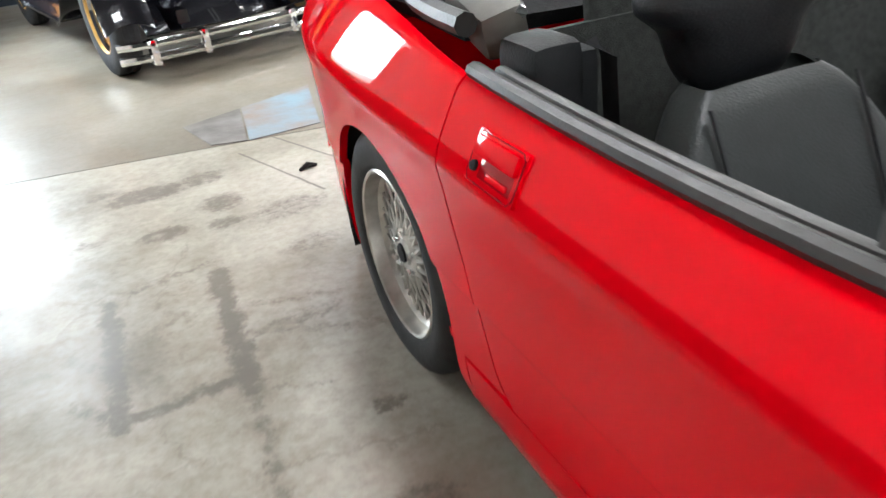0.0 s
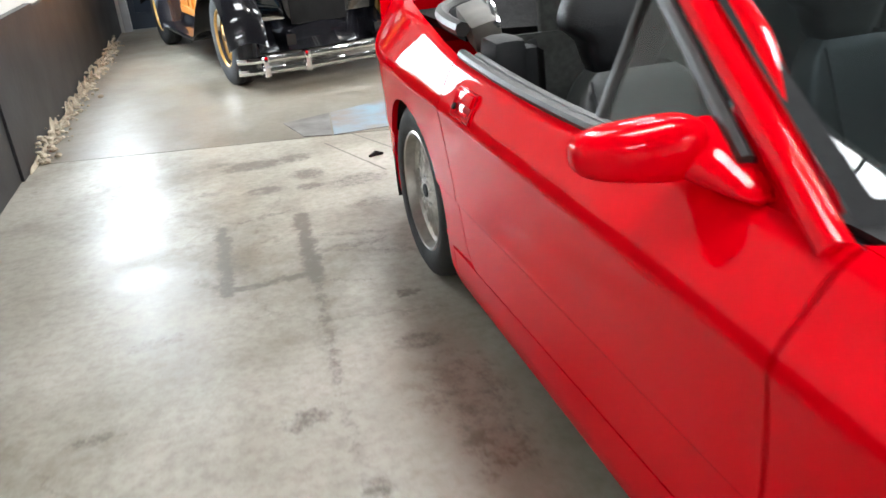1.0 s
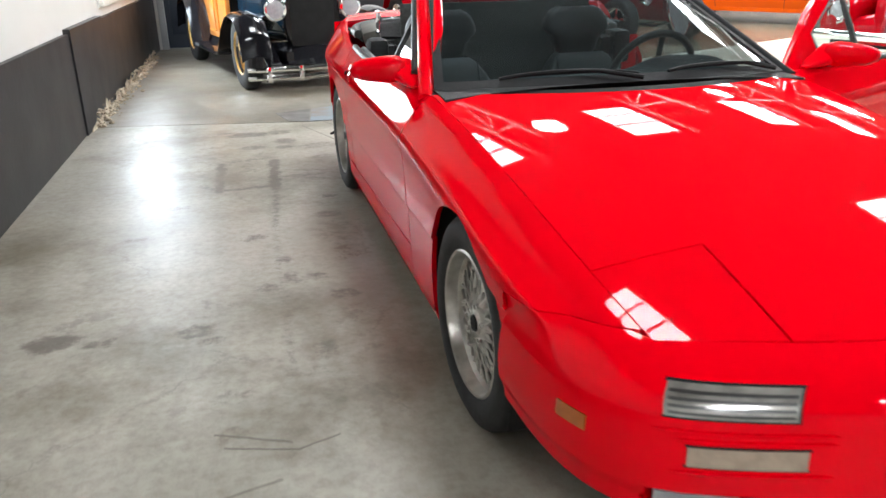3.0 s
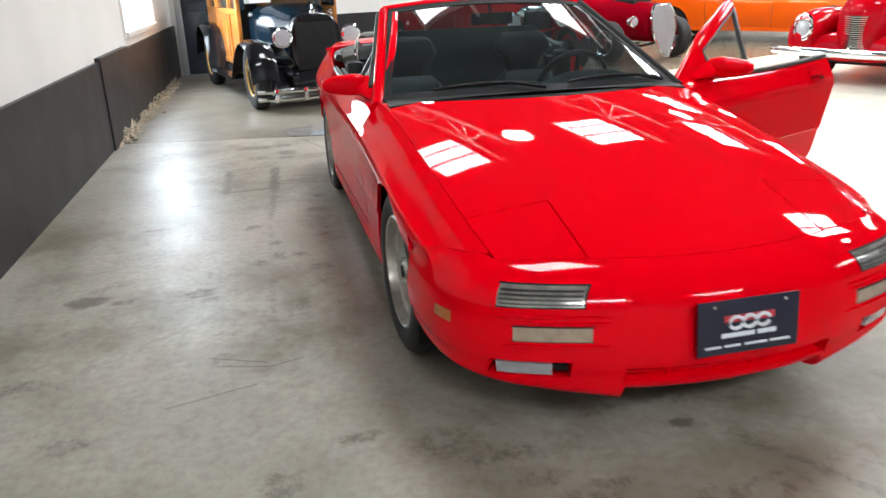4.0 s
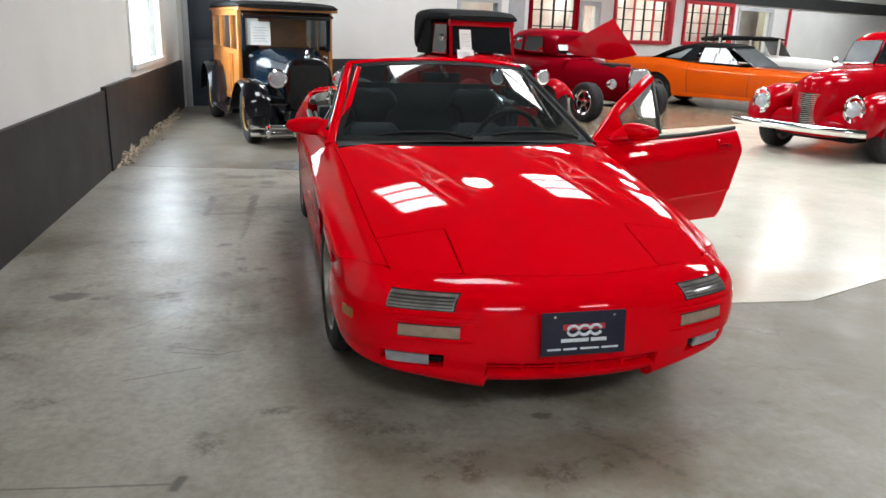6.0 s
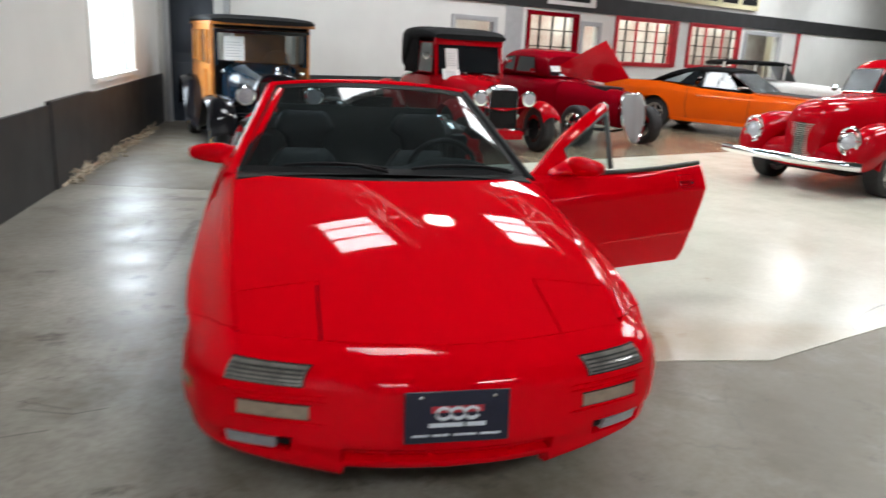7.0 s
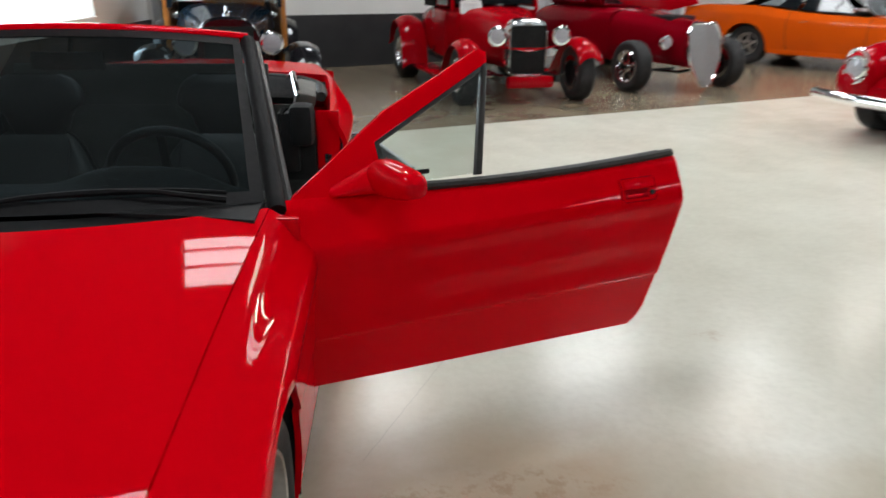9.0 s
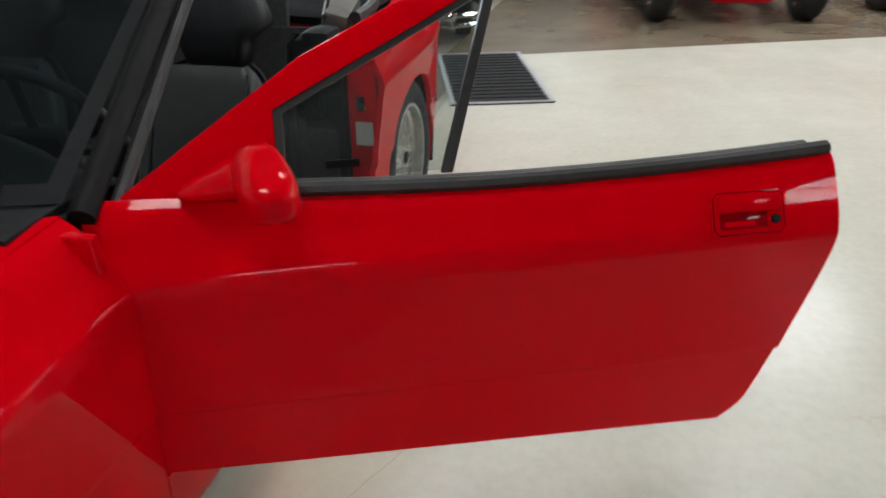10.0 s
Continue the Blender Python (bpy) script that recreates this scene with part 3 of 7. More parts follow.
ws = part("windscreen", grid(screen, lin(-0.97, 0.97, 25), lin(0.02, 0.97, 15)), GLASS, car, "clear tinted windscreen")
ws.visible_shadow = False
part("windscreen_band", merge(grid(lambda u, v: screen(u, v, 0.003), lin(-0.985, 0.985, 30), lin(0.0, 0.055, 3)), grid(lambda u, v: screen(u, v, 0.003), lin(-0.985, 0.985, 30), lin(0.945, 1.0, 3)),
                              grid(lambda u, v: screen(u, v, 0.003), lin(-1.0, -0.955, 3), lin(0.0, 1.0, 20)), grid(lambda u, v: screen(u, v, 0.003), lin(0.955, 1.0, 3), lin(0.0, 1.0, 20))), TRIM, car, "black screen surround")
for s in (-1, 1):
    part("pillar", tube([screen(s * 1.02, v, -0.006) + Vector((s * 0.012, 0.012, 0)) for v in lin(-0.04, 1.0, 12)], 0.024, 10, flat=0.9), *((RED, car, "red windscreen pillar") if s < 0 else (TRIM, car, "black windscreen pillar bared by the open door")))
    part("pillar_seal", tube([screen(s * 1.05, v, -0.02) + Vector((s * 0.018, 0.035, 0)) for v in lin(0.16 if s < 0 else -0.02, 1.0, 12)], 0.014, 8), SEAL, car)
part("header_rail", tube([screen_top(u) + Vector((0, 0.022, 0.004)) for u in lin(-1.04, 1.04, 25)], 0.022, 10, flat=0.75), RED, car, "red top rail of the screen")
part("header_lining", tube([screen_top(u) + Vector((0, 0.045, -0.012)) for u in lin(-1.0, 1.0, 25)], 0.022, 10, flat=0.7), TRIM, car)
part("cowl", grid(lambda u, v: Vector((0.715 * u, hood_rear(0.715 * u) + 0.002 + v * (screen_base(u).y - hood_rear(0.715 * u) + 0.03), hood_z(0.715 * u, hood_rear(0.715 * u)) - 0.016 + 0.012 * v)), lin(-1, 1, 30), lin(0, 1, 4)), TRIM, car, "black cowl panel")
for x0, x1, ym in ((-0.50, -0.02, 0.0), (0.10, 0.62, 0.0)):
    pts = [screen(x / 0.705, 0.040 + 0.030 * math.sin(math.pi * (x - x0) / (x1 - x0)) ** 0.6, 0.014) for x in lin(x0, x1, 9)]
    wp = part("wiper", tube(pts, [0.006, 0.007, 0.008, 0.009, 0.009, 0.008, 0.007, 0.006, 0.005], 6), TRIM, car)
    part("wiper_arm", tube([screen(x1 / 0.705, 0.0, 0.02), screen((x0 * 0.3 + x1 * 0.7) / 0.705, 0.045, 0.026), screen((x0 + x1) / 2 / 0.705, 0.068, 0.018)], [0.009, 0.007, 0.005], 6), TRIM, wp)
im = part("rear_view_mirror", boxes((-0.115, 0.115, 1.36, 1.385, 1.105, 1.165), bevel=0.012), TRIM, car)
part("mirror_stalk", tube([(0, 1.39, 1.15), (0, 1.42, 1.20)], 0.008, 8), TRIM, im)


# doors with their fixed quarter windows and mirrors; built closed on the left side
def build_door(flip, m, name):
    top = new(name)
    top.parent = car
    top.matrix_local = m
    fx = (lambda b: moved(b, MIRROR)) if flip else (lambda b: b)
    V = Vector
    part("door_skin", fx(door_mesh()), RED, top)
    part("door_frame", fx(grid(lambda y, t: V((0.69 + 0.045 * math.sin(t * 1.4), y, 0.26 + 0.52 * t)), lin(0.73, 1.94, 12), lin(0, 1, 8), 0.01)), PLASTIC, top, "dark grey inner door card")
    part("armrest", fx(tube([(0.675, y, 0.60 + 0.05 * (1.6 - y)) for y in lin(1.0, 1.85, 8)], 0.04, 10, flat=0.8)), LEATHERD, top)
    part("belt_seal", fx(tube([(EDGEX(y) - 0.006, y, EDGEZ(y) + 0.008) for y in lin(1.03, 2.04, 16)], 0.016, 8, flat=0.85)), SEAL, top, "weathered black rubber window seal")
    part("inner_seal", fx(tube([(EDGEX(y) - 0.045, y, EDGEZ(y) + 0.004) for y in lin(1.00, 2.02, 16)], 0.012, 8, flat=0.7)), SEAL, top)
    # moulding line low on the door
    part("rub_strip", fx(tube([body_point(y, 0.70) for y in lin(0.72, 1.93, 24)], 0.004, 6)), RED, top)
    def lean(y, z):
        return V((EDGEX(y) + 0.002 - 0.70 * max(0.0, z - EDGEZ(y)), y, z))

    def plate(pts, thick, material, name, label="", bev=0.004, off=0.0):
        vs = [lean(*p) + V((off, 0, 0)) for p in pts]
        bm = bmesh.new()
        a = [bm.verts.new(v) for v in vs]
        b = [bm.verts.new(v - V((thick, 0, 0.3 * thick))) for v in vs]
        k = len(vs)
        bm.faces.new(a)
        bm.faces.new(b)
        for q in range(k):
            bm.faces.new((a[q], a[(q + 1) % k], b[(q + 1) % k], b[q]))
        bmesh.ops.recalc_face_normals(bm, faces=bm.faces)
        bmesh.ops.bevel(bm, geom=list(bm.edges), offset=bev, segments=2, affect="EDGES", profile=0.6)
        return part(name, fx(bm), material, top, label)
    plate([(0.712, EDGEZ(0.72) - 0.030), (1.03, EDGEZ(1.03) - 0.030), (1.025, 0.955), (1.455, 1.150), (1.462, 1.180), (1.435, 1.190), (1.08, 1.035)], 0.03, RED, "sail_frame", "red diagonal window frame")
    plate([(1.028, 0.842), (1.042, 0.842), (1.040, 0.948), (1.449, 1.134), (1.455, 1.150), (1.025, 0.955)], 0.022, SEAL, "sail_seal", "", 0.003, -0.004)
    plate([(1.312, 0.848), (1.332, 0.848), (1.456, 1.147), (1.438, 1.150)], 0.022, SEAL, "division_bar", "", 0.003)
    bm = bmesh.new()
    bm.faces.new([bm.verts.new(lean(*p) - V((0.012, 0, 0))) for p in ((1.04, 0.842), (1.32, 0.85), (1.44, 1.14), (1.04, 0.95))])
    g = part("quarter_glass", fx(bm), SIDEGLASS, top)
    g.visible_shadow = False
    part("glass_sticker", fx(moved(boxes((-0.001, 0.001, -0.03, 0.03, 0, 0.014)), Matrix.Translation(lean(1.14, 0.862) - V((0.010, 0, 0))))), DARK, top)
    # outside handle: a flush plate with an upper flap over a finger recess, the lock behind it
    hp = body_point(1.865, 0.215)
    up = (body_point(1.865, 0.16) - body_point(1.865, 0.27)).normalized()
    tilt = math.degrees(math.atan2(up.x, up.z))
    HM = Matrix.Translation(hp) @ pose(0, 0, 0, 0, tilt, 0)
    part("handle_plate", fx(moved(boxes((-0.006, 0.0045, -0.072, 0.072, -0.042, 0.040), bevel=0.0035), HM)), RED, top)
    part("handle_gap", fx(moved(tube([(0.0042, y, z) for y, z in ((-0.069, -0.030), (-0.060, -0.040), (0.060, -0.040), (0.069, -0.030), (0.069, 0.028), (0.060, 0.037), (-0.060, 0.037), (-0.069, 0.028), (-0.069, -0.030))], 0.0013, 5), HM)), MAROON, top)
    # no real hollow here; the darker red stands in for the recess's shade
    part("handle_recess", fx(moved(boxes((0.002, 0.0052, -0.058, 0.036, -0.030, 0.000), bevel=0.0012), HM)), RED2, top, "finger recess, its shade painted in darker red")
    part("handle", fx(moved(merge(boxes((0.002, 0.013, -0.062, 0.060, 0.000, 0.032), bevel=0.005), boxes((0.003, 0.0085, -0.050, 0.010, -0.026, -0.016), bevel=0.002)), HM)), RED, top, "red pull handle")
    part("lock", fx(moved(lathe([(0.001, 0.009), (0.008, 0.008), (0.0095, 0.0)], "x", 14), HM @ Matrix.Translation((0.002, 0.051, -0.016)))), DARK, top)
    # door mirror
    mr = new("door_mirror")
    mr.parent = top

    def power(a, e=0.62):
        return math.copysign(abs(a) ** e, a)

    ca, sa = math.cos(0.228), math.sin(0.228)

    def shell(u, v):
        # a rounded pod, taller at its foot on the sail plate than at its outer end
        x, y, z = 0.104 * power(math.cos(v)) * power(math.cos(u)), 0.041 * power(math.cos(v)) * power(math.sin(u)), 0.046 * power(math.sin(v))
        z *= 1 - 0.24 * x / 0.104
        y *= 1.25 - 0.25 * (z / 0.05) ** 2 if y < 0 else 1.0
        return V((0.843 + ca * x - sa * y, 1.016 + sa * x + ca * y, 0.885 + z))
    hs = grid(shell, lin(0, 2 * math.pi, 41), lin(-math.pi / 2, math.pi / 2, 21))
    bmesh.ops.remove_doubles(hs, verts=hs.verts, dist=0.0004)
    bmesh.ops.recalc_face_normals(hs, faces=hs.faces)
    part("housing", fx(hs), RED, mr)
    GM = Matrix.Translation((0.845, 1.0165, 0.885)) @ pose(0, 0, 0, 0, 0, math.degrees(0.228)) @ Matrix.Translation((0, 0.0385, 0))
    part("glass_rim", fx(moved(lathe([(0.040, -0.010), (0.0415, 0.0), (0.038, 0.002), (0.037, 0.0)], "y", 28), GM @ Matrix.Diagonal((1.30, 1, 0.72, 1)))), TRIM, mr)
    part("mirror_glass", fx(moved(lathe([(0.001, 0.0005), (0.036, 0.0005), (0.038, -0.004)], "y", 28), GM @ Matrix.Diagonal((1.30, 1, 0.72, 1)))), CHROME, mr)

    def foot(w, a):
        # a low wedge that runs forward along the sail plate to a point
        e = w ** 0.8
        return V((0.722 + 0.012 * w + (0.034 + 0.046 * e) * math.sin(a), 0.865 + 0.150 * w, 0.846 + 0.026 * w - 0.006 * (1 - w) + (0.010 + 0.040 * e) * math.cos(a) * (1.0 if a < math.pi / 2 else 0.82)))
    part("mirror_foot", fx(outward(grid(foot, lin(0, 1, 14), lin(-0.15, math.pi + 0.15, 18)))), RED, mr)
    part("foot_tip", fx(moved(lathe([(0.001, -0.010), (0.007, -0.006), (0.010, 0.0)], "y", 14), Matrix.Translation((0.735, 0.867, 0.840)) @ Matrix.Diagonal((2.0, 1, 1, 1)))), RED, mr)
    part("mirror_pivot", fx(moved(lathe([(0.001, -0.010), (0.011, -0.009), (0.0150, -0.003), (0.016, 0.020)], "y", 18), Matrix.Translation((0.772, 0.972, 0.902)) @ pose(0, 0, 0, 12, 0, -28))), RED, mr, "round red pivot cap")
    return top


build_door(True, Matrix.Identity(4), "door")
HINGE = Vector((0.765, 0.735, 0))
build_door(False, Matrix.Translation(HINGE) @ Matrix.Rotation(radians(-67.3), 4, "Z") @ Matrix.Translation(-HINGE), "open_door")

# jambs of the open doorway, latch and sticker
part("door_jamb", boxes((0.712, 0.812, 2.062, 2.085, 0.25, 0.855), bevel=0.008), RED, car)
part("jamb_trim", boxes((0.56, 0.710, 2.030, 2.085, 0.25, 0.865), bevel=0.015), PLASTIC, car, "black inner side trim behind the seat")
part("front_jamb", boxes((0.66, 0.80, 0.66, 0.685, 0.25, 0.82), bevel=0.008), RED, car)
part("latch", boxes((0.745, 0.775, 2.050, 2.062, 0.62, 0.67), bevel=0.004), CHROME, car)
part("sticker", boxes((0.735, 0.795, 2.0595, 2.0615, 0.50, 0.58)), PAPER, car)
part("sill_plate", boxes((0.58, 0.80, 0.72, 2.03, 0.205, 0.245), bevel=0.01), TRIM, car)

# rear deck, folded top, rear bumper
part("rear_deck", grid(lambda u, v: Vector((EDGEX(2.74 + 0.53 * v) * u, 2.74 + 0.53 * v, EDGEZ(2.74 + 0.53 * v) + 0.03 * (1 - abs(u) ** 2.2))), lin(-1, 1, 24), lin(0, 1, 14)), RED, car, "red boot lid")
part("rear_bumper", grid(lambda a, h: Vector((0.72 * math.sin(a * 1.45) * (1.0 - 0.02 * h), 3.27 + 0.13 * math.cos(a * 1.45) ** 0.6 * (1 - 0.5 * abs(h - 0.45) ** 2) - 0.02, 0.31 + 0.565 * h)), lin(-1, 1, 40), lin(0, 1, 14)), RED, car)
for s in (-1, 1):
    part("tail_lamp", boxes((s * 0.48 - 0.16, s * 0.48 + 0.16, 3.31, 3.37, 0.66, 0.78), bevel=0.02), MAROON, car)


def boot_z(u, v):
    return 0.885 + 0.055 * math.sin(math.pi * min(max(v, 0), 1)) ** 0.7 * (1 - abs(u) ** 4) + 0.012 * math.sin(9 * v + 3 * u) * (1 - abs(u) ** 4)


part("folded_top", grid(lambda u, v: Vector((0.70 * u, 2.20 + 0.56 * v, boot_z(u, v))), lin(-1, 1, 28), lin(0, 1, 18), 0.03), CLOTH, car, "folded black canvas top")
part("deck_trim", tube([(0.735 * math.sin(a), 2.12 + 0.60 * max(0.0, 1 - abs(math.sin(a)) ** 6) ** 0.5 , 0.905 + 0.02 * (1 - abs(math.sin(a)))) for a in lin(-math.pi / 2, math.pi / 2, 40)], 0.022, 8), SEAL, car, "dark grey top surround")
for s in (-1, 1):
    part("top_hinge_cover", boxes((s * 0.66 - 0.05, s * 0.66 + 0.05, 1.945, 2.075, 0.72, 0.895), bevel=0.032), PLASTIC, car, "rounded dark grey belt and hinge cover")
    part("well_panel", moved(boxes((-0.045, 0.045, -0.10, 0.10, -0.045, 0.045), bevel=0.022), Matrix.Translation((s * 0.655, 2.205, 0.898)) @ pose(0, 0, 0, 12, s * 14, s * 8)), BEIGE, car, "worn grey-beige side panel of the top well")
    part("seat_belt", tube([(s * 0.60, 1.955, 0.885), (s * 0.585, 1.93, 0.86), (s * 0.575, 1.925, 0.66), (s * 0.57, 1.93, 0.40)], 0.022, 6, flat=0.12), CLOTH, car, "black webbing belt")
    part("belt_retractor", boxes((s * 0.60 - 0.045, s * 0.60 + 0.045, 1.99, 2.06, 0.60, 0.86), bevel=0.02), PLASTIC, car)
    part("top_strut", tube([(s * 0.64, 2.10, 0.91), (s * 0.60, 2.28, 0.985), (s * 0.56, 2.42, 0.95)], 0.012, 8), CHROME, car)

# cabin
part("rear_bulkhead", grid(lambda u, v: Vector((0.68 * u, 2.02 + 0.06 * v, 0.24 + 0.64 * v)), lin(-1, 1, 10), lin(0, 1, 10), 0.02), CARPET, car)
part("wind_blocker", moved(boxes((-0.52, 0.52, -0.014, 0.014, 0.0, 0.31), bevel=0.012), pose(0, 2.07, 0.74, -6)), CARPET, car, "grey carpeted wind blocker behind the seats")
part("cabin_floor", boxes((-0.70, 0.70, 0.60, 2.06, 0.222, 0.24)), CARPET, car)
part("side_lining", merge(boxes((-0.74, -0.715, 0.70, 2.05, 0.24, 0.30)), boxes((0.60, 0.63, 0.70, 2.05, 0.22, 0.27))), PLASTIC, car)
tun = part("centre_console", merge(boxes((-0.11, 0.11, 0.75, 1.98, 0.24, 0.46), bevel=0.03), boxes((-0.10, 0.10, 1.50, 1.90, 0.46, 0.56), bevel=0.03)), PLASTIC, car)
part("gear_lever", tube([(0, 1.20, 0.44), (0, 1.16, 0.60)], 0.009, 8), CHROME, tun)
part("gear_knob", moved(lathe([(0.001, -0.03), (0.02, -0.025), (0.026, 0.0), (0.02, 0.022), (0.001, 0.028)], "z", 12), Matrix.Translation((0, 1.158, 0.615))), LEATHERD, tun)


def dash(u, v):
    x = 0.70 * u
    prof = [(0.60, 0.855), (0.74, 0.862), (0.88, 0.852), (0.96, 0.80), (0.97, 0.70), (0.93, 0.60), (0.86, 0.52)]
    f = v * (len(prof) - 1)
    i = min(int(f), len(prof) - 2)
    y = prof[i][0] + (prof[i + 1][0] - prof[i][0]) * (f - i)
    z = prof[i][1] + (prof[i + 1][1] - prof[i][1]) * (f - i)
    hump = 0.055 * math.exp(-((x - 0.36) / 0.20) ** 4) * math.exp(-((y - 0.88) / 0.10) ** 2)
    return Vector((x, y + 0.03 * (1 - abs(u)), z - 0.02 * abs(u) ** 3 + hump))


part("dashboard", grid(dash, lin(-1, 1, 40), lin(0, 1, 30), 0.01), PLASTIC, car, "dark grey moulded dashboard")
sw = new("steering_wheel")
sw.parent = car
sw.matrix_local = pose(0.36, 1.13, 0.80, -66)
part("wheel_rim", tube([(0.185 * math.cos(a), 0.185 * math.sin(a), 0) for a in lin(0, 2 * math.pi, 33)], 0.015, 10), LEATHERD, sw)
for a in (0.1, math.pi - 0.1, -math.pi / 2):
    part("spoke", tube([(0.03 * math.cos(a), 0.03 * math.sin(a), -0.03), (0.18 * math.cos(a), 0.18 * math.sin(a), 0)], 0.014, 8, flat=0.5), LEATHERD, sw)
part("horn_pad", boxes((-0.075, 0.075, -0.06, 0.05, -0.055, -0.005), bevel=0.02), LEATHERD, sw)
part("column", tube([(0, 0, -0.04), (0, 0, -0.22)], 0.035, 12), PLASTIC, sw)


def seat(x):
    st = new("seat")
    st.parent = car
    st.matrix_local = pose(x, 0, 0)

    def pad(u, v):
        # backrest, front and back in one closed skin
        w = 0.245 - 0.080 * (max(0, v - 0.50) / 0.5) ** 1.5
        s = math.sin(u)
        c = math.cos(u)
        px = w * math.copysign(abs(c) ** 0.45, c)
        bolster = 0.055 * (abs(px) / w) ** 4 * (1 - v * 0.6)
        dy = (0.045 if s > 0 else 0.075) * math.copysign(abs(s) ** 0.6, s)
        e = math.sin(math.pi * min(max(v, 0.0), 1.0)) ** 0.16
        return Vector((px * (0.35 + 0.65 * e), 1.68 + 0.19 * v + dy * e - (bolster if s < 0 else 0), 0.40 + 0.41 * v))
    part("backrest", grid(pad, lin(0, 2 * math.pi, 37), lin(0.01, 0.99, 24)), LEATHER, st, "grey leather seat back with bolsters")

    def cushion(u, v):
        s, c = math.sin(u), math.cos(u)
        px = 0.245 * math.copysign(abs(c) ** 0.45, c)
        e = math.sin(math.pi * min(max(v, 0), 1)) ** 0.25
        return Vector((px * (0.4 + 0.6 * e), 1.18 + 0.58 * v, 0.395 - 0.03 * v + (0.075 * math.copysign(abs(s) ** 0.6, s)) * e + (0.04 * (abs(px) / 0.245) ** 4 if s > 0 else 0)))
    part("seat_cushion", grid(cushion, lin(0, 2 * math.pi, 37), lin(0.01, 0.99, 20)), LEATHER, st)

    def head(u, v):
        s, c = math.sin(u), math.cos(u)
        e = math.sin(math.pi * min(max(v, 0), 1)) ** 0.3
        px = (0.122 + 0.058 / (1 + math.exp(-(v - 0.47) * 30))) * math.copysign(abs(c) ** 0.38, c)
        return Vector((px * (0.3 + 0.7 * e), 1.90 + 0.02 * v + 0.060 * math.copysign(abs(s) ** 0.6, s) * e, 0.772 + 0.258 * v))
    part("headrest", grid(head, lin(0, 2 * math.pi, 29), lin(0.01, 0.99, 16)), LEATHERD, st, "black leather headrest")
    for dx in (-0.05, 0.05):
        part("headrest_post", tube([(dx, 1.88, 0.80), (dx, 1.90, 0.90)], 0.007, 8), CHROME, st)
    for i in (-1, 1):
        part("seat_piping", tube([(i * 0.15, 1.600 + 0.19 * v - 0.008 * math.sin(math.pi * v), 0.40 + 0.41 * v) for v in lin(0.04, 0.96, 11)], 0.004, 6), LEATHERD, st)
    part("seat_base", boxes((-0.21, 0.21, 1.25, 1.75, 0.24, 0.34), bevel=0.01), DARK, st)
    return st


seat(-0.36)
seat(0.36)

# ---- building ----
def wall(name, p0, p1, z0, z1, thick, material, openings=(), label="", cat="wall"):
    """A wall from p0 to p1 (seen face on its right-hand side), with openings (s0, s1, z0, z1)."""
    a, b = Vector((*p0, 0)), Vector((*p1, 0))
    length = (b - a).length
    d = (b - a).normalized()
    ang = math.atan2(d.y, d.x)
    bm = bmesh.new()
    ss = sorted({0.0, length, *[o[0] for o in openings], *[o[1] for o in openings]})
    zs = sorted({z0, z1, *[o[2] for o in openings], *[o[3] for o in openings]})
    for s0, s1 in zip(ss, ss[1:]):
        for q0, q1 in zip(zs, zs[1:]):
            if any(o[0] <= s0 and s1 <= o[1] and o[2] <= q0 and q1 <= o[3] for o in openings):
                continue
            box(bm, s0, s1, 0, thick, q0, q1)
    ob = part(name, bm, material, smooth=False)
    ob.matrix_world = Matrix.Translation(a) @ Matrix.Rotation(ang, 4, "Z")
    return tagged(ob, label, cat, kind="structure")


# floor: marks are (x0, y0, x1, y1, half width, strength); stained and shadowed blots are (x, y, rx, ry, strength)
MARKS = [(-1.508, 3.234, -1.518, 2.608, 0.045, 0.88), (-1.528, 2.608, -1.218, 2.648, 0.04, 0.8), (-1.168, 3.244, -1.198, 2.587, 0.05, 0.95), (-1.198, 2.587, -1.238, 1.931, 0.03, 0.56),
         (-1.508, 3.254, -1.178, 3.335, 0.03, 0.48), (-1.108, 2.981, -0.838, 2.901, 0.03, 0.48), (-1.148, 2.84, -0.778, 2.658, 0.035, 0.48), (-1.248, 1.931, -1.278, 0.416, 0.03, 0.34),
         (0.06, -0.86, 0.28, -1.22, 0.035, 0.55), (-0.12, -1.10, 0.12, -1.06, 0.025, 0.5), (-1.30, 2.62, -1.02, 2.50, 0.02, 0.45), (-1.47, 2.95, -1.20, 2.97, 0.02, 0.35), (-1.62, 2.75, -1.52, 2.62, 0.04, 0.6)]
CUTS = [(-0.878, 4.29, -0.668, 3.668, 0.006, 0.8), (-0.778, 4.62, -0.528, 3.971, 0.006, 0.8), (-2.6, 4.76, -0.3, 4.34, 0.01, 0.6), (-1.528, 0.133, -1.318, 0.042, 0.005, 0.6), (-1.95, -0.92, -1.36, -0.99, 0.006, 0.55), (-1.38, -1.01, -1.36, -0.96, 0.02, 0.8), (-1.50, 0.06, -1.30, 0.0, 0.004, 0.7), (-1.30, 0.0, -1.18, 0.04, 0.004, 0.7), (-1.66, -0.20, -1.36, -0.12, 0.006, 0.5)]
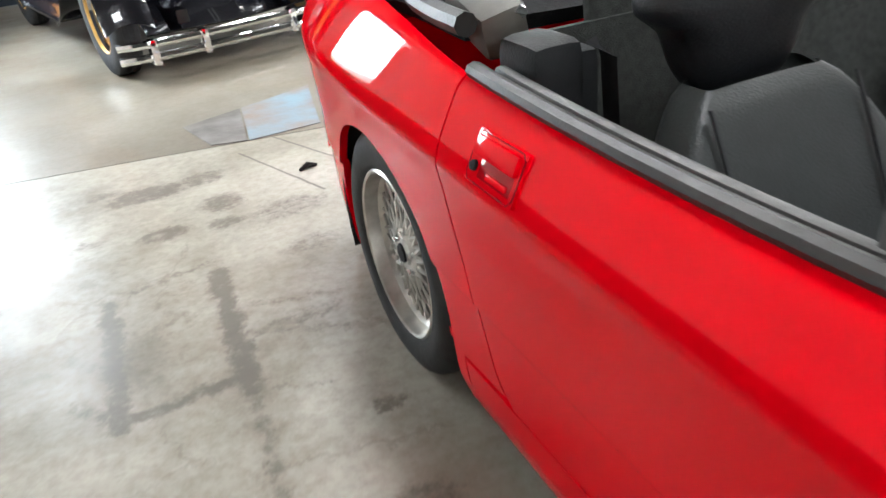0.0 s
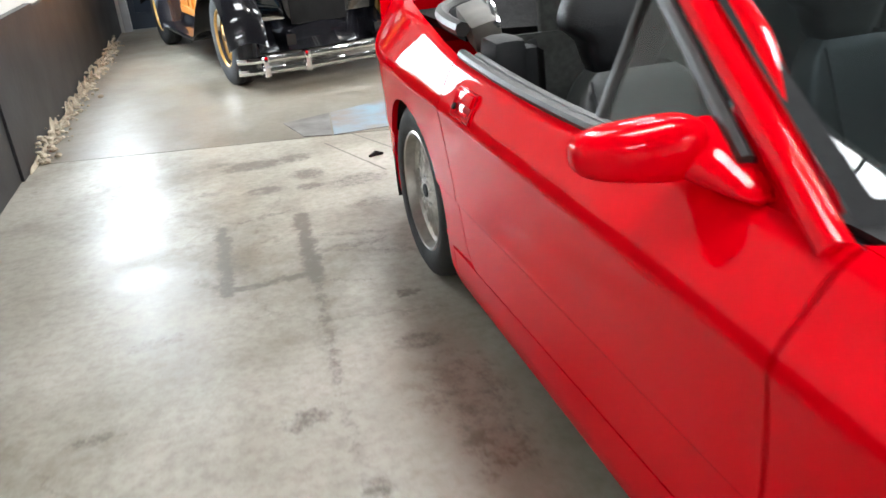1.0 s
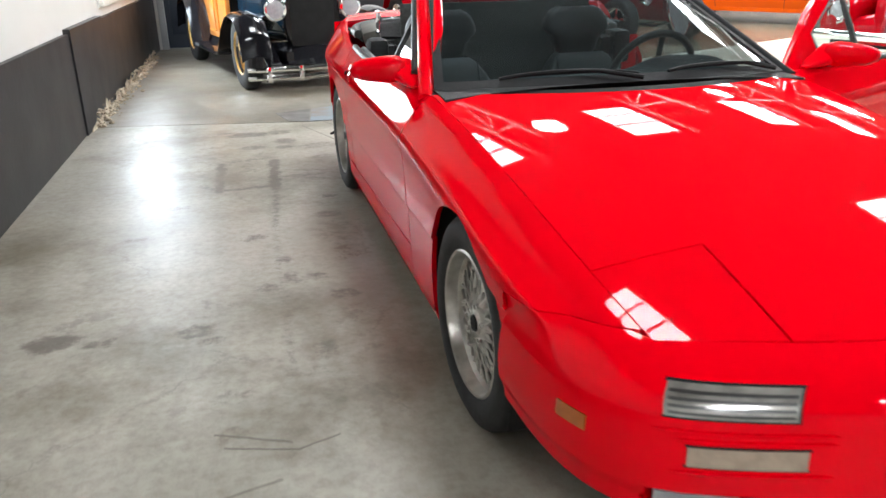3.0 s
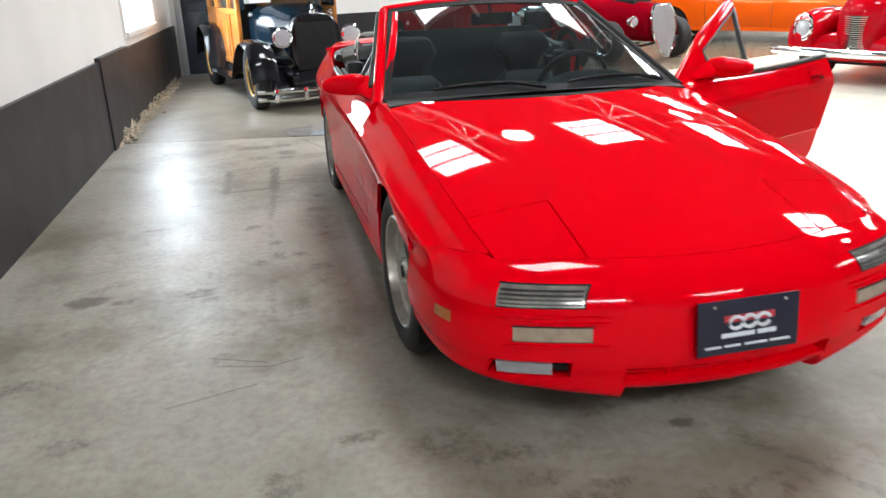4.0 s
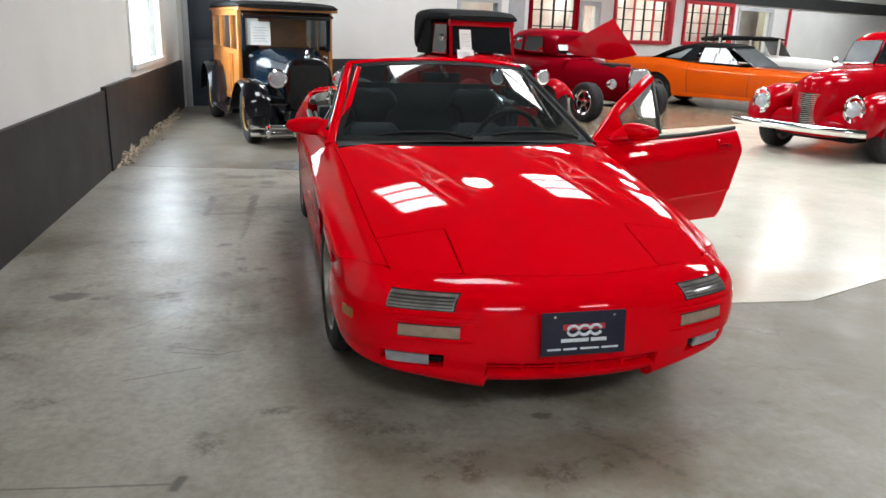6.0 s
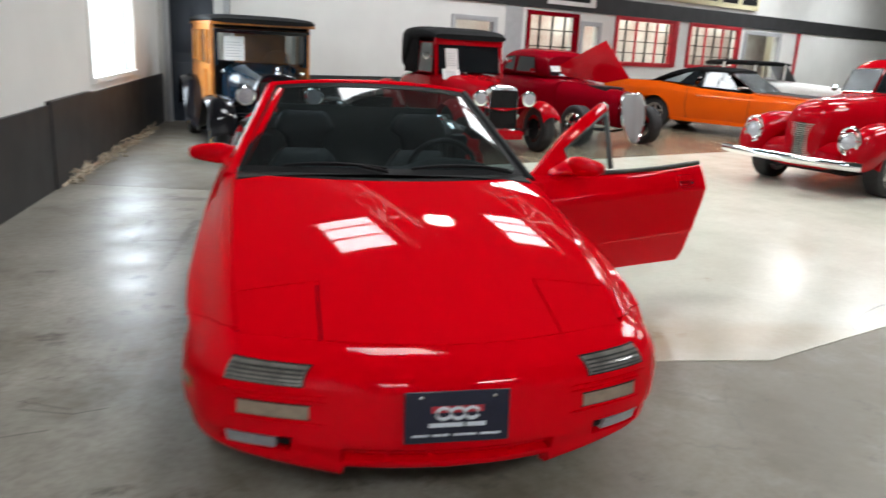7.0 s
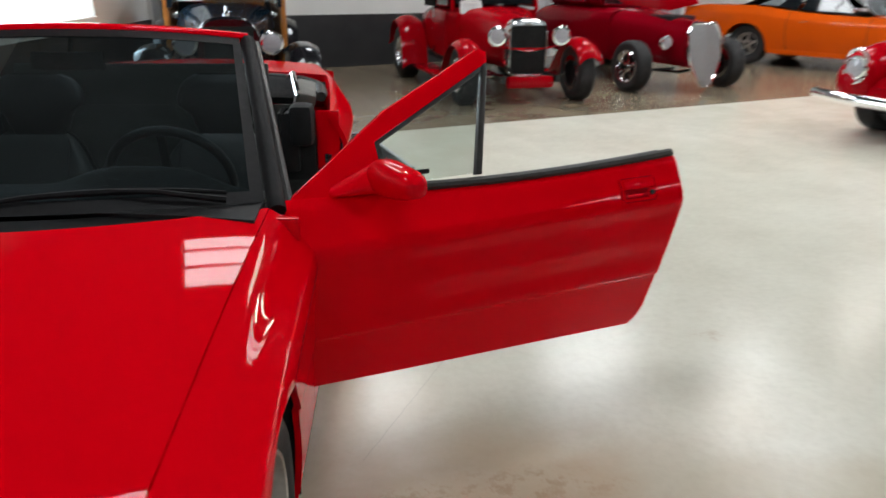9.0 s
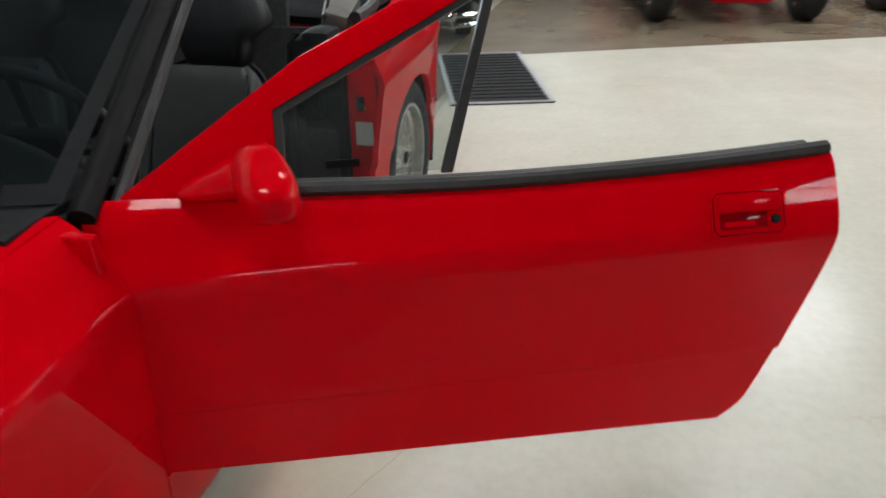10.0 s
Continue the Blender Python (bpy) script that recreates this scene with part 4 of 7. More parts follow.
STAINS_AND_SHADOW = [(-0.958, 2.022, 0.1, 0.07, 0.6), (-1.358, 1.759, 0.08, 0.05, 0.6), (-1.228, 1.436, 0.06, 0.05, 0.55), (-1.328, 1.133, 0.06, 0.06, 0.6), (-1.218, 1.224, 0.05, 0.09, 0.55), (-1.118, 1.204, 0.07, 0.04, 0.6), (-1.598, 0.82, 0.09, 0.06, 0.7),
          (-1.068, 3.608, 0.09, 0.06, 0.7), (-1.468, 4.173, 0.1, 0.05, 0.6), (-0.908, 2.345, 0.06, 0.03, 0.8), (-1.578, 3.719, 0.12, 0.05, 0.5), (-0.828, 3.264, 0.12, 0.08, 0.5), (-0.978, 2.83, 0.2, 0.05, 0.5), (-1.308, 4.072, 0.2, 0.1, 0.83), (-1.288, 3.648, 0.12, 0.07, 0.75), (-1.048, 3.8, 0.1, 0.1, 0.75), (-1.078, 4.103, 0.12, 0.1, 0.68), (-0.828, 3.597, 0.2, 0.12, 0.52),
          # the blot at (-0.898, 1.678) paints the car's soft shadow beside the sill
          (-2.098, 0.87, 0.11, 0.08, 0.9), (-1.928, 0.82, 0.07, 0.05, 0.68), (-1.538, 0.729, 0.06, 0.03, 0.6), (-1.478, 0.335, 0.08, 0.06, 0.38), (-0.898, 1.678, 0.16, 0.35, 0.40),
          (-0.80, -0.66, 0.14, 0.10, 0.48), (-0.66, -0.76, 0.16, 0.07, 0.50), (-0.45, -1.0, 0.16, 0.07, 0.45), (-0.58, -0.90, 0.10, 0.05, 0.42), (-0.13, -1.15, 0.10, 0.10, 0.48), (-0.05, -0.76, 0.045, 0.035, 1.0), (0.10, -0.62, 0.25, 0.10, 0.42), (-0.30, -0.62, 0.20, 0.05, 0.42),
          (-2.2, 0.1, 0.12, 0.05, 0.5), (-1.95, -0.35, 0.10, 0.06, 0.5), (-1.30, -0.75, 0.08, 0.12, 0.55), (-1.05, -0.55, 0.10, 0.04, 0.6), (-1.15, 0.55, 0.05, 0.10, 0.55), (-1.02, 1.0, 0.08, 0.07, 0.6), (-1.75, 2.35, 0.12, 0.05, 0.5), (-1.9, 1.9, 0.10, 0.04, 0.5)]
RUST = [(-0.92, 1.44, 0.12, 0.14, 0.8), (-0.97, 0.82, 0.10, 0.09, 0.6), (-0.47, -1.08, 0.16, 0.10, 0.83), (-0.16, -1.17, 0.14, 0.09, 0.75), (0.08, -1.14, 0.10, 0.08, 0.75), (-0.95, 1.75, 0.22, 0.25, 0.45), (0.30, -1.05, 0.25, 0.12, 0.45), (-0.71, -0.65, 0.2, 0.15, 0.45)]


def floor_material(name, light, dark, warm, marked=None, gloss=(0.30, 0.48), soil=(0.105, 0.09, 0.072), mottle=1.0, relief=0.06):
    m = bpy.data.materials.new(name)
    m.use_nodes = True
    nt = m.node_tree
    b = nt.nodes["Principled BSDF"]
    co = nt.nodes.new("ShaderNodeTexCoord")
    L = nt.links.new

    def noise_(scale, detail, rough=0.6, src=None):
        n = nt.nodes.new("ShaderNodeTexNoise")
        n.inputs["Scale"].default_value, n.inputs["Detail"].default_value, n.inputs["Roughness"].default_value = scale, detail, rough
        L(src or co.outputs["Object"], n.inputs["Vector"])
        return n

    def ramp(src, p0, c0, p1, c1):
        r = nt.nodes.new("ShaderNodeValToRGB")
        r.color_ramp.elements[0].position, r.color_ramp.elements[0].color = p0, (*c0, 1)
        r.color_ramp.elements[1].position, r.color_ramp.elements[1].color = p1, (*c1, 1)
        L(src, r.inputs["Fac"])
        return r.outputs[0]

    def mix(f, a, c, kind="MIX"):
        x = nt.nodes.new("ShaderNodeMix")
        x.data_type, x.blend_type = "RGBA", kind
        if isinstance(f, float):
            x.inputs[0].default_value = f
        else:
            L(f, x.inputs[0])
        for k, v in ((6, a), (7, c)):
            if isinstance(v, tuple):
                x.inputs[k].default_value = (*v, 1)
            else:
                L(v, x.inputs[k])
        return x.outputs[2]

    def op(kind, a, c=None, d=None):
        x = nt.nodes.new("ShaderNodeMath")
        x.operation = kind
        for k, v in enumerate((a, c, d)):
            if v is None:
                continue
            if isinstance(v, (int, float)):
                x.inputs[k].default_value = v
            else:
                L(v, x.inputs[k])
        return x.outputs[0]

    def vec(kind, a, c):
        x = nt.nodes.new("ShaderNodeVectorMath")
        x.operation = kind
        L(a, x.inputs[0])
        if isinstance(c, tuple):
            x.inputs[1].default_value = c
        else:
            L(c, x.inputs[1])
        return x

    wob = noise_(11, 6, 0.7)
    warp = vec("MULTIPLY", vec("SUBTRACT", wob.outputs["Color"], (0.5, 0.5, 0.5)).outputs[0], (0.085, 0.085, 0.0))
    pos = vec("ADD", co.outputs["Object"], warp.outputs[0]).outputs[0]
    fine_pos = vec("ADD", co.outputs["Object"], vec("MULTIPLY", warp.outputs[0], (0.18, 0.18, 0.0)).outputs[0]).outputs[0]

    def smooth(x, lo, hi):
        r = nt.nodes.new("ShaderNodeMapRange")
        r.interpolation_type = "SMOOTHSTEP"
        r.inputs["From Min"].default_value, r.inputs["From Max"].default_value = lo, hi
        L(x, r.inputs["Value"])
        return r.outputs[0]

    def segment(src, x0, y0, x1, y1, half, strength, soft):
        d = Vector((x1 - x0, y1 - y0, 0))
        ln = d.length
        d.normalize()
        rel = vec("SUBTRACT", src, (x0, y0, 0.0)).outputs[0]
        dot = vec("DOT_PRODUCT", rel, tuple(d)).outputs["Value"]
        cl = op("MINIMUM", op("MAXIMUM", dot, 0.0), ln)
        cb = nt.nodes.new("ShaderNodeCombineXYZ")
        L(op("MULTIPLY", cl, d.x), cb.inputs[0])
        L(op("MULTIPLY", cl, d.y), cb.inputs[1])
        dist = vec("DISTANCE", rel, cb.outputs[0]).outputs["Value"]
        return op("MULTIPLY", smooth(dist, half * (1 + soft), half * (1 - soft) * 0.6), strength)

    def blot(x, y, rx, ry, strength):
        rel = vec("MULTIPLY", vec("SUBTRACT", pos, (x, y, 0.0)).outputs[0], (1 / rx, 1 / ry, 0.0)).outputs[0]
        dist = vec("LENGTH", rel, (0, 0, 0)).outputs["Value"]
        return op("MULTIPLY", smooth(dist, 1.25, 0.45), strength)

    big, mid, fine, streak = noise_(0.5, 5, 0.6), noise_(2.6, 9, 0.68), noise_(26, 6, 0.7), None
    st = nt.nodes.new("ShaderNodeMapping")
    st.inputs["Scale"].default_value = (2.6, 1.2, 1.0)
    st.inputs["Rotation"].default_value = (0, 0, 1.45)
    L(co.outputs["Object"], st.inputs["Vector"])
    streak = noise_(1.0, 8, 0.7, st.outputs[0])
    col = mix(smooth(big.outputs["Fac"], 0.30, 0.70), dark, light)
    col = mix(op("MULTIPLY", smooth(noise_(0.9, 8, 0.66).outputs["Fac"], 0.42, 0.72), 0.42 * mottle * mottle), col, warm)
    col = mix(1.0, col, ramp(mid.outputs["Fac"], 0.22, tuple(1 - mottle * v for v in (0.20, 0.21, 0.23)), 0.74, (1, 1, 1)), "MULTIPLY")
    col = mix(1.0, col, ramp(streak.outputs["Fac"], 0.20, tuple(1 - mottle * v for v in (0.18, 0.19, 0.21)), 0.72, (1, 1, 1)), "MULTIPLY")
    col = mix(1.0, col, ramp(fine.outputs["Fac"], 0.32, tuple(1 - mottle * v for v in (0.16, 0.17, 0.19)), 0.58, (1, 1, 1)), "MULTIPLY")
    def union(items):
        total = None
        for k in items:
            total = k if total is None else op("MAXIMUM", total, k)
        return total

    if marked:
        marks, cuts, stains_and_shadow, rust, broad = marked
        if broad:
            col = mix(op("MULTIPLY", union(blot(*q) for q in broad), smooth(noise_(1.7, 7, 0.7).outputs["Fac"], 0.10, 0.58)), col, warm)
        if marks or stains_and_shadow:
            grain = op("MULTIPLY", op("SUBTRACT", noise_(24, 9, 0.78).outputs["Fac"], 0.5), 2.4)
            # the painted shadow blot takes the same colour as the dirt marks
            worn = op("ADD", union([segment(pos, *q[:4], q[4] * 0.72, q[5], 0.8) for q in marks] + [blot(*q) for q in stains_and_shadow]), grain)
            col = mix(op("MULTIPLY", smooth(worn, 0.20, 0.90), 0.85), col, soil)
        if rust:
            col = mix(op("MULTIPLY", union(blot(*q) for q in rust), smooth(noise_(13, 8, 0.78).outputs["Fac"], 0.47, 0.60)), col, tuple(c * f for c, f in zip(soil, (1.05, 0.80, 0.62))))
        if cuts:
            col = mix(union(segment(fine_pos, *q, 0.4) for q in cuts), col, tuple(c * 0.6 for c in soil))
    if mottle > 1:
        # hairline cracks and clumps of ground-in dirt
        vo = nt.nodes.new("ShaderNodeTexVoronoi")
        vo.feature = "DISTANCE_TO_EDGE"
        vo.inputs["Scale"].default_value = 1.15
        L(vec("ADD", co.outputs["Object"], vec("MULTIPLY", warp.outputs[0], (2.2, 2.2, 0.0)).outputs[0]).outputs[0], vo.inputs["Vector"])
        crack = op("MULTIPLY", smooth(vo.outputs["Distance"], 0.011, 0.003), smooth(noise_(1.1, 4, 0.6).outputs["Fac"], 0.50, 0.62))
        col = mix(op("MULTIPLY", crack, 0.30), col, soil)
        clump = op("MULTIPLY", smooth(noise_(4.2, 10, 0.74).outputs["Fac"], 0.565, 0.64), smooth(noise_(0.8, 4, 0.6).outputs["Fac"], 0.44, 0.60))
        col = mix(op("MULTIPLY", clump, 0.42), col, soil)
    L(col, b.inputs["Base Color"])
    b.inputs["Specular IOR Level"].default_value = 0.4
    mr = nt.nodes.new("ShaderNodeMapRange")
    mr.inputs["From Min"].default_value, mr.inputs["From Max"].default_value = 0.35, 0.65
    mr.inputs["To Min"].default_value, mr.inputs["To Max"].default_value = gloss
    L(mid.outputs["Fac"], mr.inputs["Value"])
    L(mr.outputs[0], b.inputs["Roughness"])
    bp = nt.nodes.new("ShaderNodeBump")
    bp.inputs["Strength"].default_value, bp.inputs["Distance"].default_value = relief, 0.004
    L(streak.outputs["Fac"], bp.inputs["Height"])
    L(bp.outputs["Normal"], b.inputs["Normal"])
    return m


# brown areas; blots close to the car mix grime with its painted shadow
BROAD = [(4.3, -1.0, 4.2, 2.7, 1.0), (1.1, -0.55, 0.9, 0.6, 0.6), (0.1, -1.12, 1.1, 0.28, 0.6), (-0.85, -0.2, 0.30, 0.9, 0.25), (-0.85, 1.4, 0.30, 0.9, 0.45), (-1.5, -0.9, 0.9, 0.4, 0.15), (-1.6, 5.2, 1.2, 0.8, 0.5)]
CONCRETE = floor_material("sealed_concrete", (0.56, 0.54, 0.48), (0.42, 0.40, 0.35), (0.185, 0.155, 0.105), (MARKS, CUTS, STAINS_AND_SHADOW, RUST, BROAD), mottle=1.5)
OLDFLOOR = floor_material("old_concrete", (0.27, 0.245, 0.205), (0.17, 0.15, 0.12), (0.22, 0.165, 0.11))
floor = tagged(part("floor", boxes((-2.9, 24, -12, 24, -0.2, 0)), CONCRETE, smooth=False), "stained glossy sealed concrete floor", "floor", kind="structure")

PALEFLOOR = floor_material("pale_floor_coating", (0.80, 0.785, 0.68), (0.72, 0.70, 0.59), (0.50, 0.40, 0.25),
                           ([], [(1.23, 1.40, 0.94, 0.77, 0.004, 0.7)], [], [(1.45, 0.62, 0.30, 0.10, 0.5), (1.15, 0.55, 0.25, 0.12, 0.5), (2.35, 1.55, 0.10, 0.07, 0.4)], [(1.25, 0.60, 0.75, 0.42, 0.65), (0.95, 1.15, 0.3, 0.5, 0.4), (2.2, 0.55, 0.8, 0.2, 0.4)]), (0.19, 0.26), (0.36, 0.31, 0.23), 0.45, 0.015)
BROWNFLOOR = mat("brown_floor", (0.24, 0.19, 0.13), 0.25, var=0.35, scale=2.0, bump=0.1, bscale=6, detail=7)


def slab(name, outline, z, material, label):
    bm = bmesh.new()
    a = [bm.verts.new((x, y, z)) for x, y in outline]
    b = [bm.verts.new((x, y, -0.01)) for x, y in outline]
    n = len(a)
    bm.faces.new(a)
    for i in range(n):
        bm.faces.new((a[i], a[(i + 1) % n], b[(i + 1) % n], b[i]))
    bmesh.ops.recalc_face_normals(bm, faces=bm.faces)
    return tagged(part(name, bm, material, smooth=False), label, "floor coating", kind="structure")


slab("floor_coating", [(0.55, 0.30), (1.26, 0.28), (1.94, 0.23), (3.52, 0.84), (9.5, 3.1), (14, 4.8), (14, 11.0), (6.84, 8.26), (0.79, 5.79), (0.50, 5.6)], 0.004, PALEFLOOR, "glossy pale cream coating on the show floor")
slab("floor_old", [(-2.7, 4.775), (-0.3, 4.34), (0.45, 4.2), (0.45, 5.66), (-0.1, 9.2), (-1.2, 11), (-2.7, 11)], 0.0015, OLDFLOOR, "older brownish concrete slab")
slab("floor_brown", [(0.2, 5.55), (0.79, 5.80), (6.84, 8.27), (14, 11.01), (14, 20), (-1.2, 20), (-1.2, 11), (0.2, 9)], 0.002, BROWNFLOOR, "brown stained concrete strip under the hot rods")

BLUESTEEL = mat("worn_blue_steel", (0.16, 0.24, 0.30), 0.45, var=0.6, scale=5, second=(0.20, 0.15, 0.12), bump=0.3, bscale=30, detail=7)
GREYSTEEL = mat("worn_grey_steel", (0.19, 0.18, 0.17), 0.4, var=0.5, scale=6, second=(0.09, 0.08, 0.075), bump=0.3, bscale=30, detail=7)
fp = thing("floor_plates", "worn blue-grey steel cover plates let into the floor", "floor plate")
for k, (a, b, c, d, m_) in enumerate((((-1.05, 4.85), (-0.74, 4.95), (-0.81, 4.43), (-0.97, 4.48), GREYSTEEL), ((-0.73, 4.955), (-0.32, 5.10), (-0.45, 4.435), (-0.80, 4.425), BLUESTEEL))):
    bm = bmesh.new()
    lo = [bm.verts.new((x, y, 0.001)) for x, y in (a, b, c, d)]
    hi = [bm.verts.new((x, y, 0.0055)) for x, y in (a, b, c, d)]
    bm.faces.new(hi)
    for q in range(4):
        bm.faces.new((lo[q], lo[(q + 1) % 4], hi[(q + 1) % 4], hi[q]))
    bmesh.ops.recalc_face_normals(bm, faces=bm.faces)
    part("plate", bm, m_, fp, smooth=False)
mt = thing("rubber_mat", "black ribbed rubber mat on the pale floor", "mat", pose(0.67, 5.04, 0.004, 0, 0, 17))
part("mat_base", boxes((-0.33, 0.33, -0.72, 0.72, 0, 0.008), bevel=0.003), RUBBER, mt)
for k in range(16):
    part("rib", boxes((-0.30, 0.30, -0.68 + k * 0.088, -0.655 + k * 0.088, 0.008, 0.012)), TRIM, mt, smooth=False)
part("mat_border", merge(boxes((-0.33, -0.30, -0.72, 0.72, 0.008, 0.014)), boxes((0.30, 0.33, -0.72, 0.72, 0.008, 0.014)), boxes((-0.30, 0.30, -0.72, -0.69, 0.008, 0.014)), boxes((-0.30, 0.30, 0.69, 0.72, 0.008, 0.014))), GREYTRIM, mt, smooth=False)
tagged(part("rubber_scrap", tube([(-0.70, 3.90, 0.006), (-0.66, 3.925, 0.012), (-0.62, 3.92, 0.006)], [0.008, 0.014, 0.006], 6), TRIM), "small black scrap lying on the concrete", "debris")
WX = lambda y: -2.645 + 0.0235 * y
WEST_WINDOW = (18.05, 20.3, 0.91, 2.35)
wall("wall_west", (WX(-12), -12), (WX(10.2), 10.2), 0, 4.6, 0.25, WHITEWALL, [WEST_WINDOW], "white painted plaster wall")


def skirt(name, p0, p1, z, out, label):
    """Dark painted lower boarding, proud of the wall."""
    a, b = Vector((*p0, 0)), Vector((*p1, 0))
    d = (b - a).normalized()
    bm = boxes((0, (b - a).length, -out, 0.0, 0, z))
    ob = part(name, bm, BLACKWALL, smooth=False)
    ob.matrix_world = Matrix.Translation(a) @ Matrix.Rotation(math.atan2(d.y, d.x), 4, "Z")
    return tagged(ob, label, "wainscot", kind="structure")


skirt("wainscot_1", (WX(-12), -12), (WX(4.43), 4.43), 0.757, 0.035, "charcoal painted boarding along the wall")
skirt("wainscot_2", (WX(4.434), 4.434), (WX(5.80), 5.80), 0.79, 0.05, "charcoal boarding with a worn lower edge")
skirt("wainscot_3", (WX(5.804), 5.804), (WX(10.2), 10.2), 0.765, 0.04, "charcoal boarding under the window")

PLASTER = mat("crumbled_plaster", (0.50, 0.44, 0.34), 0.9, var=0.5, scale=12, second=(0.26, 0.21, 0.15), bump=0.6, bscale=60)
rng = random.Random(4)
cr = bmesh.new()
for k in range(420):
    y = 4.7 + 4.6 * rng.random()
    d = abs(rng.gauss(0, 0.045)) + 0.0
    r = 0.006 + 0.018 * rng.random() ** 2
    res = bmesh.ops.create_icosphere(cr, subdivisions=1, radius=r)
    up = 0.0 if rng.random() < 0.75 else rng.random() * 0.10
    for v in res["verts"]:
        v.co = Vector((WX(y) + 0.055 + d * (0.3 if up else 1) + v.co.x * (1 + 0.4 * rng.random()), y + v.co.y * 1.5, 0.004 + up + max(0, v.co.z + r * 0.6) * 0.8))
tagged(part("plaster_crumbs", cr, PLASTER, smooth=False), "crumbled plaster along the foot of the wall", "debris", kind="stuff")
for k, y in enumerate(lin(4.75, 9.1, 15)):
    w = 0.10 + 0.12 * rng.random()
    h = 0.03 + 0.08 * rng.random()
    tagged(part("broken_plaster", grid(lambda u, v: Vector((WX(y) + 0.052 + 0.012 * (1 - v) * (1 - u * u), y + w * u, h * v * (1 - 0.5 * abs(u) ** 1.5 + 0.2 * math.sin(7 * u + k)))), lin(-1, 1, 9), lin(0, 1, 5), 0.006), PLASTER), "broken patch of bare plaster at the wall's foot", "plaster patch", "plaster patches")

# west window: frame, sill and pane, sky beyond
wf = thing("window_1", "white framed window, blown out by daylight", "window", Matrix.Translation((WX(0), 0, 0)) @ Matrix.Rotation(math.atan(-0.0235), 4, "Z"), kind="structure")
y0, y1, z0, z1 = 6.07, 8.28, 0.91, 2.35
for nm, spec in (("window_frame", (-0.05, 0.02, y0 - 0.07, y0, z0 - 0.07, z1 + 0.07)), ("window_frame", (-0.05, 0.02, y1, y1 + 0.07, z0 - 0.07, z1 + 0.07)), ("window_frame", (-0.05, 0.02, y0, y1, z1, z1 + 0.07)),
                 ("window_sill", (-0.06, 0.05, y0 - 0.02, y1 + 0.02, z0 - 0.06, z0))):
    part(nm, boxes(spec, bevel=0.006), WHITEWALL, wf)
_g = part("pane", boxes((-0.022, -0.018, y0, y1, z0, z1)), CLEAR, wf)
_g.visible_shadow = False
tagged(part("backdrop", boxes((-2.60, -2.59, y0 - 0.05, y1 + 0.05, z0 - 0.05, z1 + 0.05)), SKYGLOW, smooth=False), "bright daylight outside the window", "sky", kind="structure")
area_lamp("window_daylight", look((-2.40, 7.2, 1.65), (2, 6.8, 0.9)), 2.1, 1.3, 150, (0.78, 0.89, 1.0))

# rear walls
wall("wall_north", (WX(10.2), 10.2), (-1.3, 10.2), 0, 4.6, 0.3, WHITEWALL, [(0.14, 1.04, 0, 2.2)], "white wall with a dark door")
BACK = Matrix.Translation((-1.3, 10.5, 0)) @ Matrix.Rotation(radians(25), 4, "Z")
OPEN = [(4.55, 5.75, 0.0, 2.05), (6.60, 8.15, 1.17, 2.22), (8.25, 8.95, 0.0, 2.12), (9.45, 11.80, 1.22, 2.28), (12.30, 14.60, 1.22, 2.28), (14.85, 16.75, 0.0, 2.25)]
E25 = BACK @ Vector((30, 0, 0))
wall("wall_back", (-1.3, 10.5), (E25.x, E25.y), 0, 4.6, 0.25, WHITEWALL, OPEN, "white painted wall with red framed shop windows")
skirt("wainscot_4", (-1.3, 10.5), tuple((BACK @ Vector((4.5, 0, 0)))[:2]), 0.80, 0.03, "charcoal boarding along the back wall")
wall("wall_return", (-1.3, 10.2), (-1.3, 10.55), 0, 4.6, 0.25, WHITEWALL, (), "short white wall return")
wall("wall_south", (24, -12), (-3.2, -12), 0, 4.6, 0.3, WHITEWALL, (), "white wall")
wall("wall_east", (24, 22.5), (24, -12), 0, 4.6, 0.3, WHITEWALL, (), "white wall")


def on_back(name, specs, material, label, cat, kind="structure", bevel=0.0):
    ob = part(name, boxes(*specs, bevel=bevel), material, smooth=False)
    ob.matrix_world = BACK
    return tagged(ob, label, cat, kind=kind)


on_back("trim", [(3.6, 29, -0.05, 0.0, 2.32, 2.68)], BLACKWALL, "dark painted fascia band above the shop windows", "fascia")
# dark side door
dr = thing("door_1", "dark blue panelled door in a pale frame", "door", pose(WX(10.2) + 0.14, 10.2, 0), kind="structure")
part("door_leaf", boxes((0.03, 0.87, 0.08, 0.12, 0.01, 2.17), bevel=0.004), DOORBLUE, dr, smooth=False)
for x0, x1, z0, z1 in ((0.10, 0.40, 0.2, 0.95), (0.50, 0.80, 0.2, 0.95), (0.10, 0.40, 1.1, 2.0), (0.50, 0.80, 1.1, 2.0)):
    part("door_panel", boxes((x0, x1, 0.068, 0.085, z0, z1), bevel=0.006), DOORBLUE, dr)
for s in ((-0.06, 0.03, -0.03, 0.1, 0, 2.26), (0.87, 0.96, -0.03, 0.1, 0, 2.26), (0.03, 0.87, -0.03, 0.1, 2.17, 2.26)):
    part("door_frame", boxes(s, bevel=0.005), GREYTRIM, dr)
part("door_handle", tube([(0.80, 0.07, 1.0), (0.80, 0.03, 1.0), (0.70, 0.03, 1.0)], 0.011, 8), CHROME, dr)

# shop windows
SHOP = mat("shop_interior", (0.75, 0.72, 0.68), 0.8, var=0.5, scale=1.2, second=(0.42, 0.30, 0.26), detail=3)
